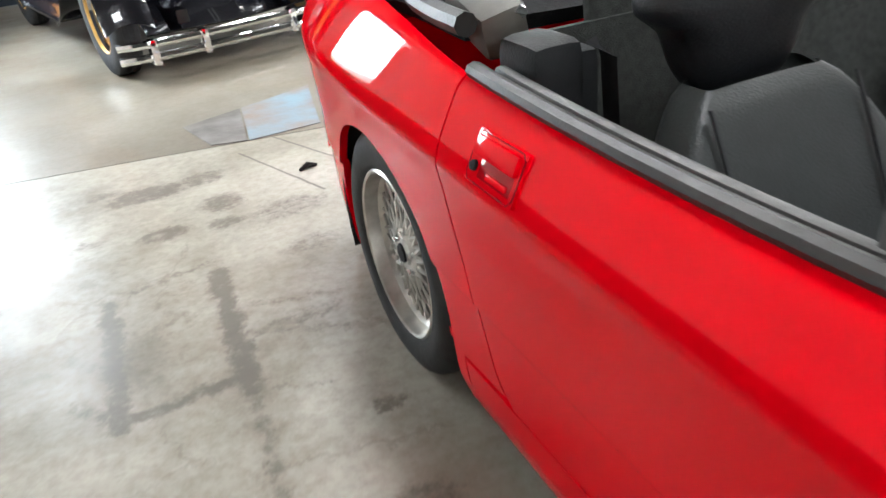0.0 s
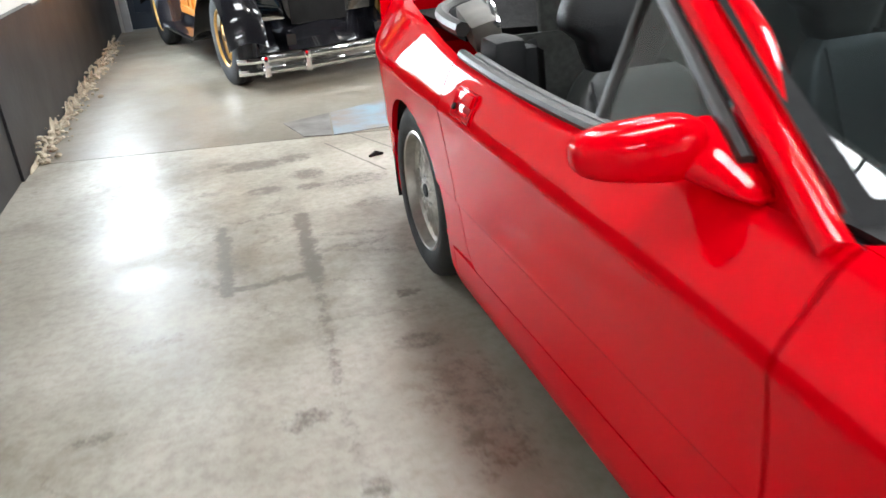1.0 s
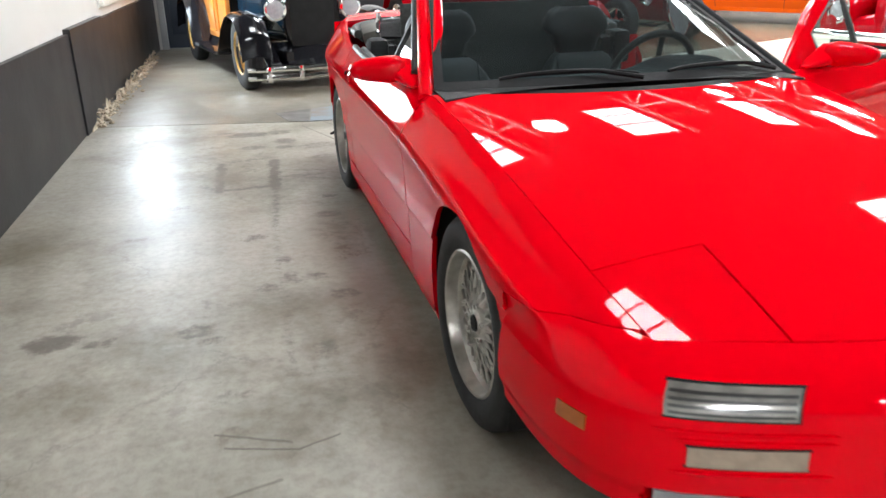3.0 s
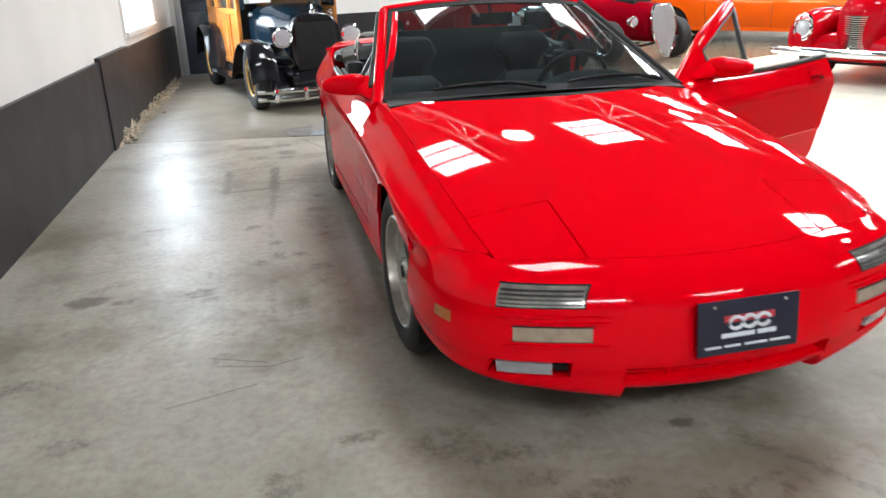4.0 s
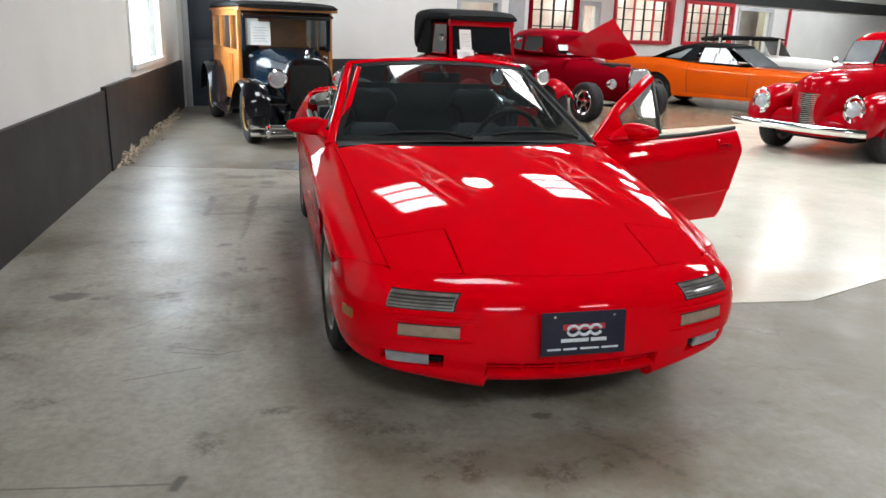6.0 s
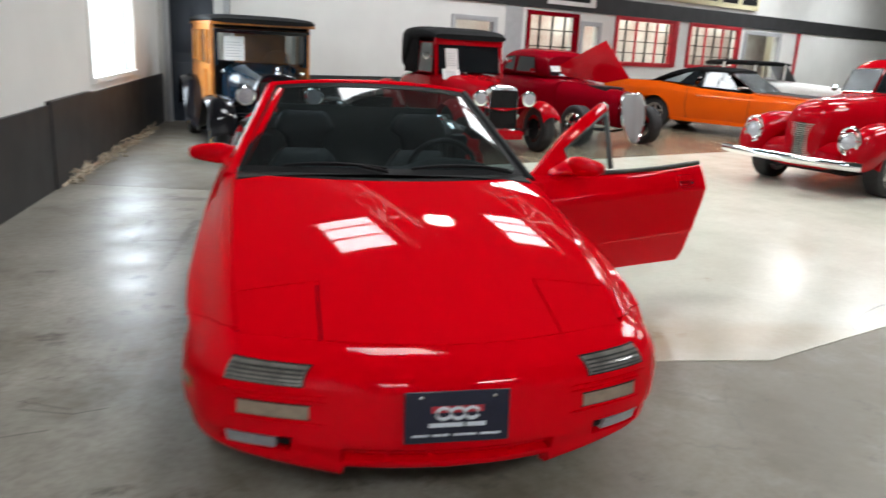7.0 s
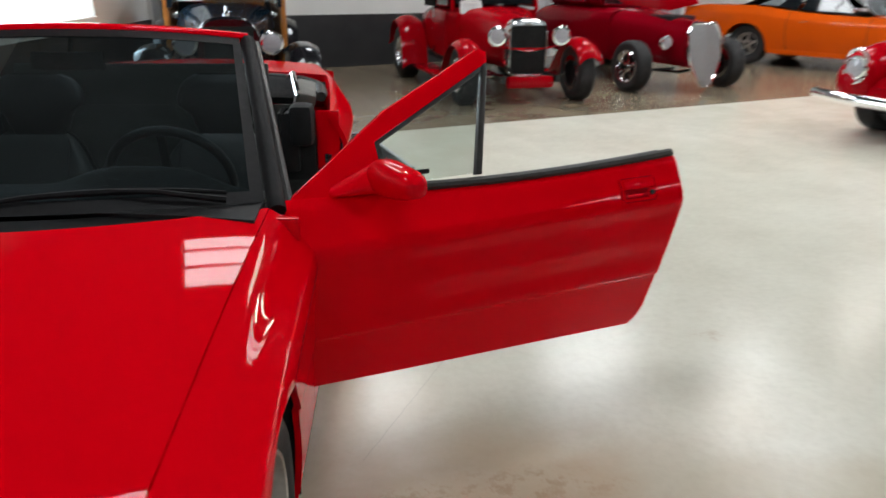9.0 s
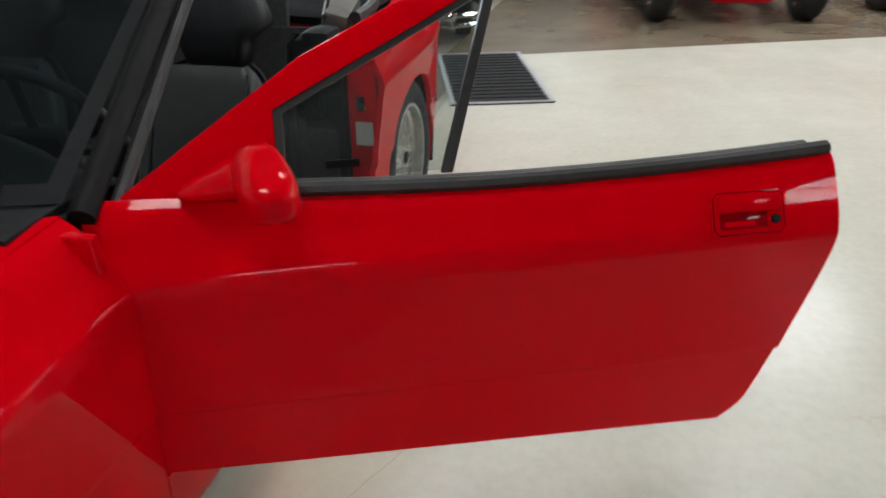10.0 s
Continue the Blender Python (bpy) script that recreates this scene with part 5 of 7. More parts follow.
on_back("backdrop_shop", [(4.0, 18.0, 1.2, 1.25, 0, 3.2)], SHOP, "dim room behind the shop windows", "room wall")
# unseen lamp added to brighten the room behind the shop windows
area_lamp("shop_fill", BACK @ pose(11, 0.75, 2.9), 10, 0.6, 290, (1, 0.96, 0.9))


def shop_window(k, s0, s1, z0, z1, material, cols, rows, thick, label, broad=False):
    w = thing("window_%d" % k, label, "window", BACK, kind="structure")
    f = 0.07
    for spec in ((s0 - 0.02, s0 + f, -0.05, 0.08, z0 - 0.04, z1 + 0.04), (s1 - (0.22 if broad else f), s1 + 0.02, -0.05, 0.08, z0 - 0.04, z1 + 0.04), (s0 + f, s1 - f, -0.05, 0.08, z1 - 0.05, z1 + 0.04), (s0 + f, s1 - f, -0.05, 0.08, z0 - 0.05, z0 + 0.05)):
        part("window_frame", boxes(spec, bevel=0.005), material, w)
    for i in range(1, cols):
        s = s0 + (s1 - s0) * i / cols
        big = cols % 3 == 0 and i % (cols // 3) == 0
        part("mullion", boxes((s - (thick * 2 if big else thick), s + (thick * 2 if big else thick), -0.01, 0.04, z0, z1)), material if big else TRIM, w)
    for i in range(1, rows):
        z = z0 + (z1 - z0) * i / rows
        part("mullion", boxes((s0, s1, -0.005, 0.035, z - thick, z + thick)), TRIM, w)
    for i in range(cols):
        a, b = s0 + (s1 - s0) * i / cols, s0 + (s1 - s0) * (i + 1) / cols
        p = part("pane", boxes((a, b, 0.014, 0.018, z0, z1)), CLEAR, w)
        p.visible_shadow = False
    return w


shop_window(2, 6.60, 8.15, 1.17, 2.22, MAROON, 4, 3, 0.012, "dark red framed grid window")
shop_window(3, 9.45, 11.80, 1.22, 2.28, REDFRAME, 6, 4, 0.010, "bright red framed grid window", broad=True)
shop_window(4, 12.30, 14.60, 1.22, 2.28, REDFRAME, 6, 4, 0.010, "red framed grid window")
for k, (s0, s1, zt) in enumerate(((4.55, 5.75, 2.05), (8.25, 8.95, 2.12), (14.85, 16.75, 2.25))):
    d = thing("door_%d" % (k + 2), "pale framed glazed door", "door", BACK, kind="structure")
    for spec in ((s0, s0 + 0.10, -0.03, 0.08, 0, zt), (s1 - 0.10, s1, -0.03, 0.08, 0, zt), (s0 + 0.10, s1 - 0.10, -0.03, 0.08, zt - 0.10, zt), (s0 + 0.10, s1 - 0.10, 0, 0.06, 0.0, 1.0)):
        part("door_frame", boxes(spec, bevel=0.005), GREYTRIM, d)
    p = part("pane", boxes((s0 + 0.1, s1 - 0.1, 0.02, 0.026, 1.0, zt - 0.1)), CLEAR, d)
    p.visible_shadow = False
on_back("pipe", [(17.60, 17.66, -0.08, -0.02, 0, 2.3)], REDFRAME, "thin red vertical pipe", "pipe")
on_back("grey_post", [(5.98, 6.45, -0.02, 0.02, 0.0, 2.32)], GREYTRIM, "grey painted post", "post")
for s0, s1, z0, z1, base, n in ((7.1, 8.6, 2.42, 2.72, PAPER, 1), (10.6, 15.2, 2.78, 3.2, mat("cream_sign", (0.75, 0.70, 0.45), 0.5, var=0.05, scale=5), 5)):
    sg = thing("wall_sign", "pale sign board with dark lettering bars", "sign", BACK)
    part("board", boxes((s0, s1, -0.09, -0.052, z0, z1), bevel=0.005), base, sg)
    for i in range(n):
        a = s0 + (s1 - s0) * (i + 0.12) / n
        part("lettering_bar", boxes((a, a + (s1 - s0) * 0.75 / n, -0.095, -0.089, z0 + (z1 - z0) * 0.3, z1 - (z1 - z0) * 0.3)), TRIM, sg)

# ceiling with skylights, trusses and lamps; the roof's axes stand 18 degrees off the car's
ZC = 4.6
ROOF = Matrix.Rotation(radians(18), 4, "Z")
# some follow reflections in the paint, the others extend the grid unseen
SKY_AND_FILL = [(0.18, 4.86, 0.49, 0.59), (3.20, 5.76, 0.49, 0.59), (6.20, 6.70, 0.49, 0.59), (9.20, 7.66, 0.49, 0.59), (1.0, 8.7, 0.49, 0.59), (4.2, 9.7, 0.8, 0.59), (6.9, 9.4, 0.49, 0.59), (12.6, 11.0, 0.8, 0.59), (0.20, 1.08, 0.60, 0.44),
       # the three at y < 0 are unseen, added to light nose and floor
       (6.0, 2.9, 0.8, 0.59), (9.4, 4.1, 0.8, 0.59), (14.5, 9.0, 0.8, 0.59), (13.4, 15.0, 0.8, 0.59), (17.2, 16.6, 0.8, 0.59), (-0.8, -6.6, 0.8, 0.59), (3.2, -6.0, 0.8, 0.59), (9.5, -2.6, 0.8, 0.59)]
LOCAL = [(*(ROOF.inverted() @ Vector((x, y, 0)))[:2], hx, hy) for x, y, hx, hy in SKY_AND_FILL]
xs = sorted({-8.5, 31.0, *[q[0] - q[2] for q in LOCAL], *[q[0] + q[2] for q in LOCAL]})
ys = sorted({-20.0, 25.0, *[q[1] - q[3] for q in LOCAL], *[q[1] + q[3] for q in LOCAL]})
verts, faces = [], []
for a, b in zip(xs, xs[1:]):
    for c, d in zip(ys, ys[1:]):
        if any(abs((a + b) / 2 - q[0]) < q[2] and abs((c + d) / 2 - q[1]) < q[3] for q in LOCAL):
            continue
        n = len(verts)
        verts += [(x, y, z) for z in (ZC, ZC + 0.12) for x, y in ((a, c), (b, c), (b, d), (a, d))]
        faces += [(n, n + 3, n + 2, n + 1), (n + 4, n + 5, n + 6, n + 7), (n, n + 1, n + 5, n + 4), (n + 1, n + 2, n + 6, n + 5), (n + 2, n + 3, n + 7, n + 6), (n + 3, n, n + 4, n + 7)]
cm = bpy.data.meshes.new("ceiling")
cm.from_pydata(verts, [], faces)
cm.materials.append(CEIL)
tagged(new("ceiling", cm), "dark boarded roof with skylight openings", "ceiling", kind="structure").matrix_world = ROOF
tagged(part("backdrop_sky", boxes((-8.5, 31, -20, 25, ZC + 0.5, ZC + 0.52)), SKYGLOW, smooth=False), "bright overcast sky over the skylights", "sky", kind="structure").matrix_world = ROOF
for x, y, hx, hy in SKY_AND_FILL:
    sm = Matrix.Translation((x, y, ZC)) @ ROOF
    s = thing("skylight", "white three-pane skylight, in a set partly added for fill", "skylight", sm, "skylights", "structure")
    for spec in ((-hx - 0.03, -hx + 0.02, -hy - 0.03, hy + 0.03, -0.03, 0.2), (hx - 0.02, hx + 0.03, -hy - 0.03, hy + 0.03, -0.03, 0.2), (-hx + 0.02, hx - 0.02, -hy - 0.03, -hy + 0.02, -0.03, 0.2), (-hx + 0.02, hx - 0.02, hy - 0.02, hy + 0.03, -0.03, 0.2), (-hx, hx, -hy * 0.36, -hy * 0.31, -0.10, -0.05), (-hx, hx, hy * 0.31, hy * 0.36, -0.10, -0.05)):
        part("frame", boxes(spec), WHITEWALL, s, smooth=False)
    # factors raise the watts by place, as fill for darker parts of the hall
    area_lamp("skylight_and_fill_light", sm @ pose(0, 0, -0.035), 2 * hx - 0.06, 2 * hy - 0.06, 66 * hx * hy / 0.32 * (2.7 if y < -4 else 1.5 if y < 3 else 2.2 if x > 9 and y > 8 else 1.7 if y > 8 else 1.0), (0.93, 0.97, 1.0))
C18, S18 = math.cos(radians(18)), math.sin(radians(18))
for k in range(6):
    u = 2.32 + 3.16 * k
    v0, v1 = max(3.7, (C18 * u - 23.8) / S18), min((C18 * u + 2.5) / S18, (22.0 - S18 * u) / C18)
    tr = thing("roof_truss", "pale grey steel roof truss", "truss", ROOF @ Matrix.Translation((u, 0, 0)), "roof trusses", "structure")
    part("chord", boxes((-0.03, 0.03, v0, v1, 3.87, 3.93)), STEEL, tr, smooth=False)
    part("chord", boxes((-0.03, 0.03, v0, v1, ZC - 0.13, ZC - 0.07)), STEEL, tr, smooth=False)
    for i in range(int((v1 - v0) / 1.2)):
        v = v1 - 0.2 - i * 1.2
        part("web", tube([(0, v, 3.9), (0, v - 0.6, ZC - 0.1)], 0.03, 6), STEEL, tr)
        part("web", tube([(0, v - 0.6, ZC - 0.1), (0, v - 1.2, 3.9)], 0.03, 6), STEEL, tr)
        part("post", tube([(0, v - 0.6, 3.9), (0, v - 0.6, ZC - 0.1)], 0.022, 6), STEEL, tr)
for x, y in ((1.43, 4.86), (5.45, 6.95), (8.8, 5.6), (5.6, 1.0), (8.6, 9.6)):
    lp = thing("pendant_lamp", "round white high-bay lamp, lit", "lamp", Matrix.Translation((x, y, 4.1)), "high-bay lamps")
    part("shade", lathe([(0.06, 0.30), (0.10, 0.26), (0.25, 0.02), (0.26, 0.0), (0.245, 0.02), (0.09, 0.25)], "z", 24, caps=False), STEEL, lp)
    part("bulb", lathe([(0.001, 0.02), (0.22, 0.022), (0.20, 0.06), (0.001, 0.08)], "z", 24), LAMPGLOW, lp)
    part("rod", tube([(0, 0, 0.3), (0, 0, 0.5)], 0.012, 6), STEEL, lp)
    area_lamp("lamp_light", pose(x, y, 4.09), 0.36, 0.36, 22, (1.0, 0.94, 0.86))

# ---- the other cars: each built facing -y with its front axle at the origin ----
def loft(stations, segs=28, half=False):
    """Rings along y: (y, half width, z low, z high, squareness); ends are closed."""
    bm = bmesh.new()
    rings = []
    for y, w, z0, z1, p in stations:
        e = 2.0 / p
        ring = []
        for i in range(segs):
            t = 2 * math.pi * (i + 0.5) / segs
            c, s = math.cos(t), math.sin(t)
            ring.append(bm.verts.new((w * math.copysign(abs(c) ** e, c), y, (z0 + z1) / 2 + (z1 - z0) / 2 * math.copysign(abs(s) ** e, s))))
        rings.append(ring)
    for a, b in zip(rings, rings[1:]):
        for i in range(segs):
            j = (i + 1) % segs
            bm.faces.new((a[i], a[j], b[j], b[i]))
    bm.faces.new(rings[0])
    bm.faces.new(rings[-1])
    bmesh.ops.recalc_face_normals(bm, faces=bm.faces)
    return bm


def smooth_loft(keys, n=30, segs=28):
    """A loft through a few key stations, eased between them."""
    fs = [curve([(k[0], k[i]) for k in keys]) for i in range(1, 5)]
    return loft([(y, *[f(y) for f in fs]) for y in lin(keys[0][0], keys[-1][0], n)], segs)


def fender(x, yc, zc, radius, a0, a1, width, drop=0.0, crown=0.06, skirt_in=0.0):
    """A crowned mudguard over a wheel at yc, from angle a0 (front) to a1 (rear), in degrees above the horizon."""
    def fn(a, v):
        t = radians(a)
        r = radius + crown * (1 - abs(2 * v - 1) ** 2.5) - 0.0
        y = yc - r * math.cos(t)
        z = zc + r * math.sin(t)
        return Vector((x + (v - 0.5) * width, y, z))
    bm = grid(fn, lin(a0, a1, 28), lin(0, 1, 13), 0.008)
    return bm


def sweep_fender(x, width, line, crown=0.05):
    """A crowned mudguard along a line of (y, z) points."""
    n = len(line)
    ys, zs = curve([(i, p[0]) for i, p in enumerate(line)]), curve([(i, p[1]) for i, p in enumerate(line)])
    return grid(lambda f, v: Vector((x + (v - 0.5) * width, ys(f), zs(f) - crown * abs(2 * v - 1) ** 2.2)), lin(0, n - 1, 40), lin(0, 1, 13), 0.008)


def headlamp(car, x, y, z, r=0.11, shell=CHROME, deep=0.16):
    h = part("headlamp", moved(lathe([(0.001, deep), (r * 0.45, deep * 0.9), (r * 0.85, deep * 0.5), (r, 0.02), (r * 1.04, 0.0), (r * 1.04, -0.012), (r * 0.95, -0.016)], "y", 28), Matrix.Translation((x, y, z))), shell, car)
    part("lens", moved(lathe([(0.001, -0.028), (r * 0.5, -0.025), (r * 0.95, -0.012)], "y", 28), Matrix.Translation((x, y, z))), FOGL, h, "clear ribbed lamp glass")
    return h


DARKGLASS = mat("dark_glass", (0.010, 0.012, 0.014), 0.04, coat=0.25, spec=0.4)
# paler copy of the glass: brightness of reflections is put into its colour
PALEGLASS = mat("glass_painted_bright", (0.26, 0.29, 0.30), 0.05, coat=0.6, var=0.3, scale=1.5, second=(0.14, 0.15, 0.16))
GOLD = mat("gold_wheel_paint", (0.62, 0.36, 0.10), 0.3, metal=0.3, coat=0.5, var=0.2, scale=20)
GRILLE = mat("silver_mesh", (0.34, 0.35, 0.36), 0.45, metal=0.5, var=0.35, scale=150)


def pane(car, pts, material=DARKGLASS, name="window_glass", frame=None, thick=0.006):
    """A flat pane with a slim frame round its edge."""
    vs = [Vector(p) for p in pts]
    n = (vs[1] - vs[0]).cross(vs[2] - vs[0]).normalized()
    bm = bmesh.new()
    a = [bm.verts.new(v - n * thick / 2) for v in vs]
    b = [bm.verts.new(v + n * thick / 2) for v in vs]
    k = len(vs)
    bm.faces.new(a)
    bm.faces.new(b)
    for i in range(k):
        bm.faces.new((a[i], a[(i + 1) % k], b[(i + 1) % k], b[i]))
    bmesh.ops.recalc_face_normals(bm, faces=bm.faces)
    g = part(name, bm, material, car, smooth=False)
    if frame:
        part("frame", tube([*vs, vs[0], vs[1]], 0.012, 6), frame, g)
    return g


def paper(car, pts):
    s = pane(car, pts, PAPER, "paper_sheet", thick=0.002)
    a, b, d = Vector(pts[0]), Vector(pts[1]), Vector(pts[3])
    n = (b - a).cross(d - a).normalized() * 0.003
    for k in range(6):
        v = 0.16 + 0.115 * k
        p = [a + (b - a) * u + (d - a) * w for u, w in ((0.14, v), (0.86 - 0.12 * (k % 2), v), (0.86 - 0.12 * (k % 2), v + 0.022), (0.14, v + 0.022))]
        for sg in (1, -1):
            pane(s, [q + n * sg for q in p], GREYTRIM, "lettering_bar", thick=0.001)
    return s


def place(ob, x, y, yaw):
    ob.matrix_world = pose(x, y, 0, 0, 0, yaw)
    return ob


# dark blue woody wagon
wd = thing("woody_wagon", "1920s dark blue wagon with varnished wood body and black fenders", "car")
for x, y, s in ((-0.70, 0, -1), (0.70, 0, 1), (-0.70, 2.63, -1), (0.70, 2.63, 1)):
    wheel(wd, x, y, s, r=0.36, w=0.17, rim=0.22, style="wire", metal=GOLD)
part("hood", smooth_loft([(0.0, 0.295, 0.40, 1.00, 3.2), (0.5, 0.36, 0.40, 1.05, 3.4), (1.05, 0.50, 0.40, 1.10, 4.5)], 16), NAVY, wd)
for s in (-1, 1):
    for k in range(9):
        part("louvre", boxes((s * (0.338 + 0.006 * k) - 0.008, s * (0.338 + 0.006 * k) + 0.008, 0.30 + k * 0.055, 0.325 + k * 0.055, 0.62, 0.86), bevel=0.003), NAVY, wd)
sh = part("radiator_shell", smooth_loft([(-0.06, 0.29, 0.36, 0.99, 2.9), (-0.03, 0.305, 0.34, 1.015, 2.9), (0.03, 0.305, 0.34, 1.02, 2.9)], 6), BLACKGLOSS, wd)
part("radiator_core", boxes((-0.235, 0.235, -0.07, -0.055, 0.40, 0.92), bevel=0.007), DARK, sh)
part("front_apron", grid(lambda u, v: Vector((0.56 * u, -0.02 - 0.30 * v + 0.10 * abs(u), 0.44 - 0.20 * v)), lin(-1, 1, 9), lin(0, 1, 6), 0.012), BLACKGLOSS, wd, "black apron under the radiator")
part("radiator_cap", moved(lathe([(0.03, 0), (0.035, 0.03), (0.015, 0.05), (0.012, 0.09), (0.001, 0.10)], "z", 14), Matrix.Translation((0, 0, 1.01))), CHROME, sh)
for s in (-1, 1):
    headlamp(wd, s * 0.40, -0.10, 0.77, 0.110)
    part("front_fender", sweep_fender(s * 0.70, 0.30, [(-0.42, 0.36), (-0.36, 0.56), (-0.15, 0.74), (0.10, 0.765), (0.42, 0.62), (0.72, 0.36), (0.88, 0.29)]), BLACKGLOSS, wd)
    part("splash_apron", grid(lambda y, v: Vector((s * (0.34 + 0.17 * y) * (1 - v) + s * 0.585 * v, y, 0.56 + (0.10 * math.sin(math.pi * v)) + 0.10 * v * (1 - y))), lin(-0.10, 1.02, 10), lin(0, 1, 8), 0.01), NAVY, wd, "dark blue apron between hood and fender")
    part("side_apron", boxes((s * 0.585 - 0.012, s * 0.585 + 0.012, 0.80, 2.30, 0.26, 0.44), bevel=0.006), BLACKGLOSS, wd)
    part("running_board", boxes((s * 0.70 - 0.15, s * 0.70 + 0.15, 0.85, 2.22, 0.25, 0.29), bevel=0.01), BLACKGLOSS, wd)
    part("rear_fender", sweep_fender(s * 0.72, 0.30, [(2.05, 0.28), (2.16, 0.56), (2.38, 0.80), (2.63, 0.86), (2.90, 0.76), (3.08, 0.44)]), BLACKGLOSS, wd)
    part("cowl_lamp", moved(lathe([(0.001, 0.06), (0.025, 0.04), (0.032, 0.0), (0.001, -0.01)], "y", 14), Matrix.Translation((s * 0.50, 0.92, 0.98))), CHROME, wd)
    part("front_door", boxes((s * 0.60 - 0.02, s * 0.60 + 0.02, 1.12, 1.78, 0.40, 1.02), bevel=0.008), WOOD, wd, "varnished wood door panel")
    part("rear_side", boxes((s * 0.61 - 0.02, s * 0.61 + 0.02, 1.79, 3.10, 0.40, 1.02), bevel=0.008), WOOD, wd)
    for y in (1.10, 1.60, 2.46, 3.08):
        part("post", boxes((s * 0.615 - 0.026, s * 0.615 + 0.026, y - 0.035, y + 0.035, 0.38, 1.60), bevel=0.008), WOOD, wd)
    for z in (1.02, 0.40, 1.52):
        part("rail", boxes((s * 0.622 - 0.02, s * 0.622 + 0.02, 1.08, 3.10, z - 0.035, z + 0.035), bevel=0.008), WOOD, wd)
    for y0, y1 in ((1.14, 1.56), (1.64, 2.42), (2.50, 3.04)):
        pane(wd, [(s * 0.60, y0, 1.05), (s * 0.60, y1, 1.05), (s * 0.60, y1, 1.49), (s * 0.60, y0, 1.49)], DARKGLASS)
    part("door_handle", tube([(s * 0.64, 1.68, 0.95), (s * 0.665, 1.66, 0.95), (s * 0.665, 1.56, 0.95)], 0.009, 8), CHROME, wd)
    part("windscreen_post", boxes((s * 0.57 - 0.025, s * 0.57 + 0.025, 1.00, 1.05, 1.05, 1.56), bevel=0.006), NAVY, wd)
part("body_floor", boxes((-0.58, 0.58, 1.05, 3.12, 0.34, 0.42)), BLACKGLOSS, wd)
part("tail_panel", boxes((-0.60, 0.60, 3.06, 3.12, 0.4, 1.02), bevel=0.008), WOOD, wd)
part("rear_partition", boxes((-0.24, 0.44, 1.64, 1.68, 0.9, 1.50), bevel=0.006), WOOD, wd)
part("front_seat", boxes((-0.52, 0.52, 1.70, 1.84, 0.45, 1.10), bevel=0.03), LEATHERD, wd)
pane(wd, [(-0.54, 1.02, 1.10), (0.54, 1.02, 1.10), (0.54, 1.03, 1.46), (-0.54, 1.03, 1.46)], CLEAR, "windscreen").visible_shadow = False
part("windscreen_rail", boxes((-0.58, 0.58, 0.995, 1.05, 1.455, 1.50), bevel=0.006), BLACKGLOSS, wd)
part("sun_visor", moved(boxes((-0.60, 0.60, -0.16, 0.0, -0.012, 0.012), bevel=0.006), pose(0, 1.02, 1.53, 14)), BLACKGLOSS, wd)
part("roof_board", boxes((-0.66, 0.66, 0.86, 3.22, 1.555, 1.595), bevel=0.012), WOOD, wd)
part("roof_fascia", boxes((-0.58, 0.58, 0.99, 1.04, 1.49, 1.553), bevel=0.006), BLACKGLOSS, wd)
part("roof", smooth_loft([(0.84, 0.655, 1.575, 1.635, 3), (0.95, 0.67, 1.57, 1.675, 3), (2.0, 0.675, 1.57, 1.70, 3), (3.1, 0.67, 1.57, 1.68, 3), (3.24, 0.65, 1.575, 1.63, 3)], 16), CLOTH, wd, "black fabric roof")
part("steering_wheel", moved(tube([(0.17 * math.cos(a), 0.17 * math.sin(a), 0) for a in lin(0, 2 * math.pi, 25)], 0.011, 8), pose(0.26, 1.42, 1.12, -55)), WOOD, wd)
for z in (0.235, 0.155):
    part("bumper_bar", tube([(0.80 * u, -0.50 + 0.10 * abs(u) ** 4, z) for u in lin(-1, 1, 15)], 0.026, 8, flat=1.0), CHROME, wd)
for x in (-0.62, -0.3, 0.3, 0.62):
    part("bumper_clamp", boxes((x - 0.02, x + 0.02, -0.545, -0.46, 0.12, 0.27), bevel=0.005), CHROME, wd)
part("front_axle", tube([(-0.66, 0, 0.36), (-0.3, 0, 0.27), (0.3, 0, 0.27), (0.66, 0, 0.36)], 0.025, 8), BLACKGLOSS, wd)
part("frame_rail", boxes((-0.40, -0.33, -0.40, 3.0, 0.30, 0.38), (0.33, 0.40, -0.40, 3.0, 0.30, 0.38)), BLACKGLOSS, wd)
paper(wd, [(-0.48, 1.008, 1.12), (-0.22, 1.008, 1.12), (-0.22, 1.012, 1.42), (-0.48, 1.012, 1.42)])
place(wd, -0.53, 6.43, 12)

# red fendered roadster with a black soft top
ra = thing("hot_rod_roadster", "bright red 1920s hot rod with black soft top and chrome radiator", "car")
for x, y, s, r, w in ((-0.70, 0, -1, 0.325, 0.20), (0.70, 0, 1, 0.325, 0.20), (-0.78, 2.58, -1, 0.365, 0.27), (0.78, 2.58, 1, 0.365, 0.27)):
    wheel(ra, x, y, s, r=r, w=w, rim=0.20, style="five", metal=CHROME)
part("hood", smooth_loft([(-0.02, 0.26, 0.36, 0.92, 3.5), (0.45, 0.33, 0.36, 0.98, 3.5), (1.0, 0.50, 0.36, 1.03, 4)], 16), RED2, ra)
sh = part("radiator_shell", smooth_loft([(-0.17, 0.225, 0.32, 0.92, 5), (-0.14, 0.243, 0.30, 0.945, 4), (-0.02, 0.243, 0.30, 0.95, 4)], 6), CHROME, ra, "chrome radiator shell")
part("radiator_core", boxes((-0.205, 0.205, -0.18, -0.165, 0.345, 0.875), bevel=0.03), DARK, sh)
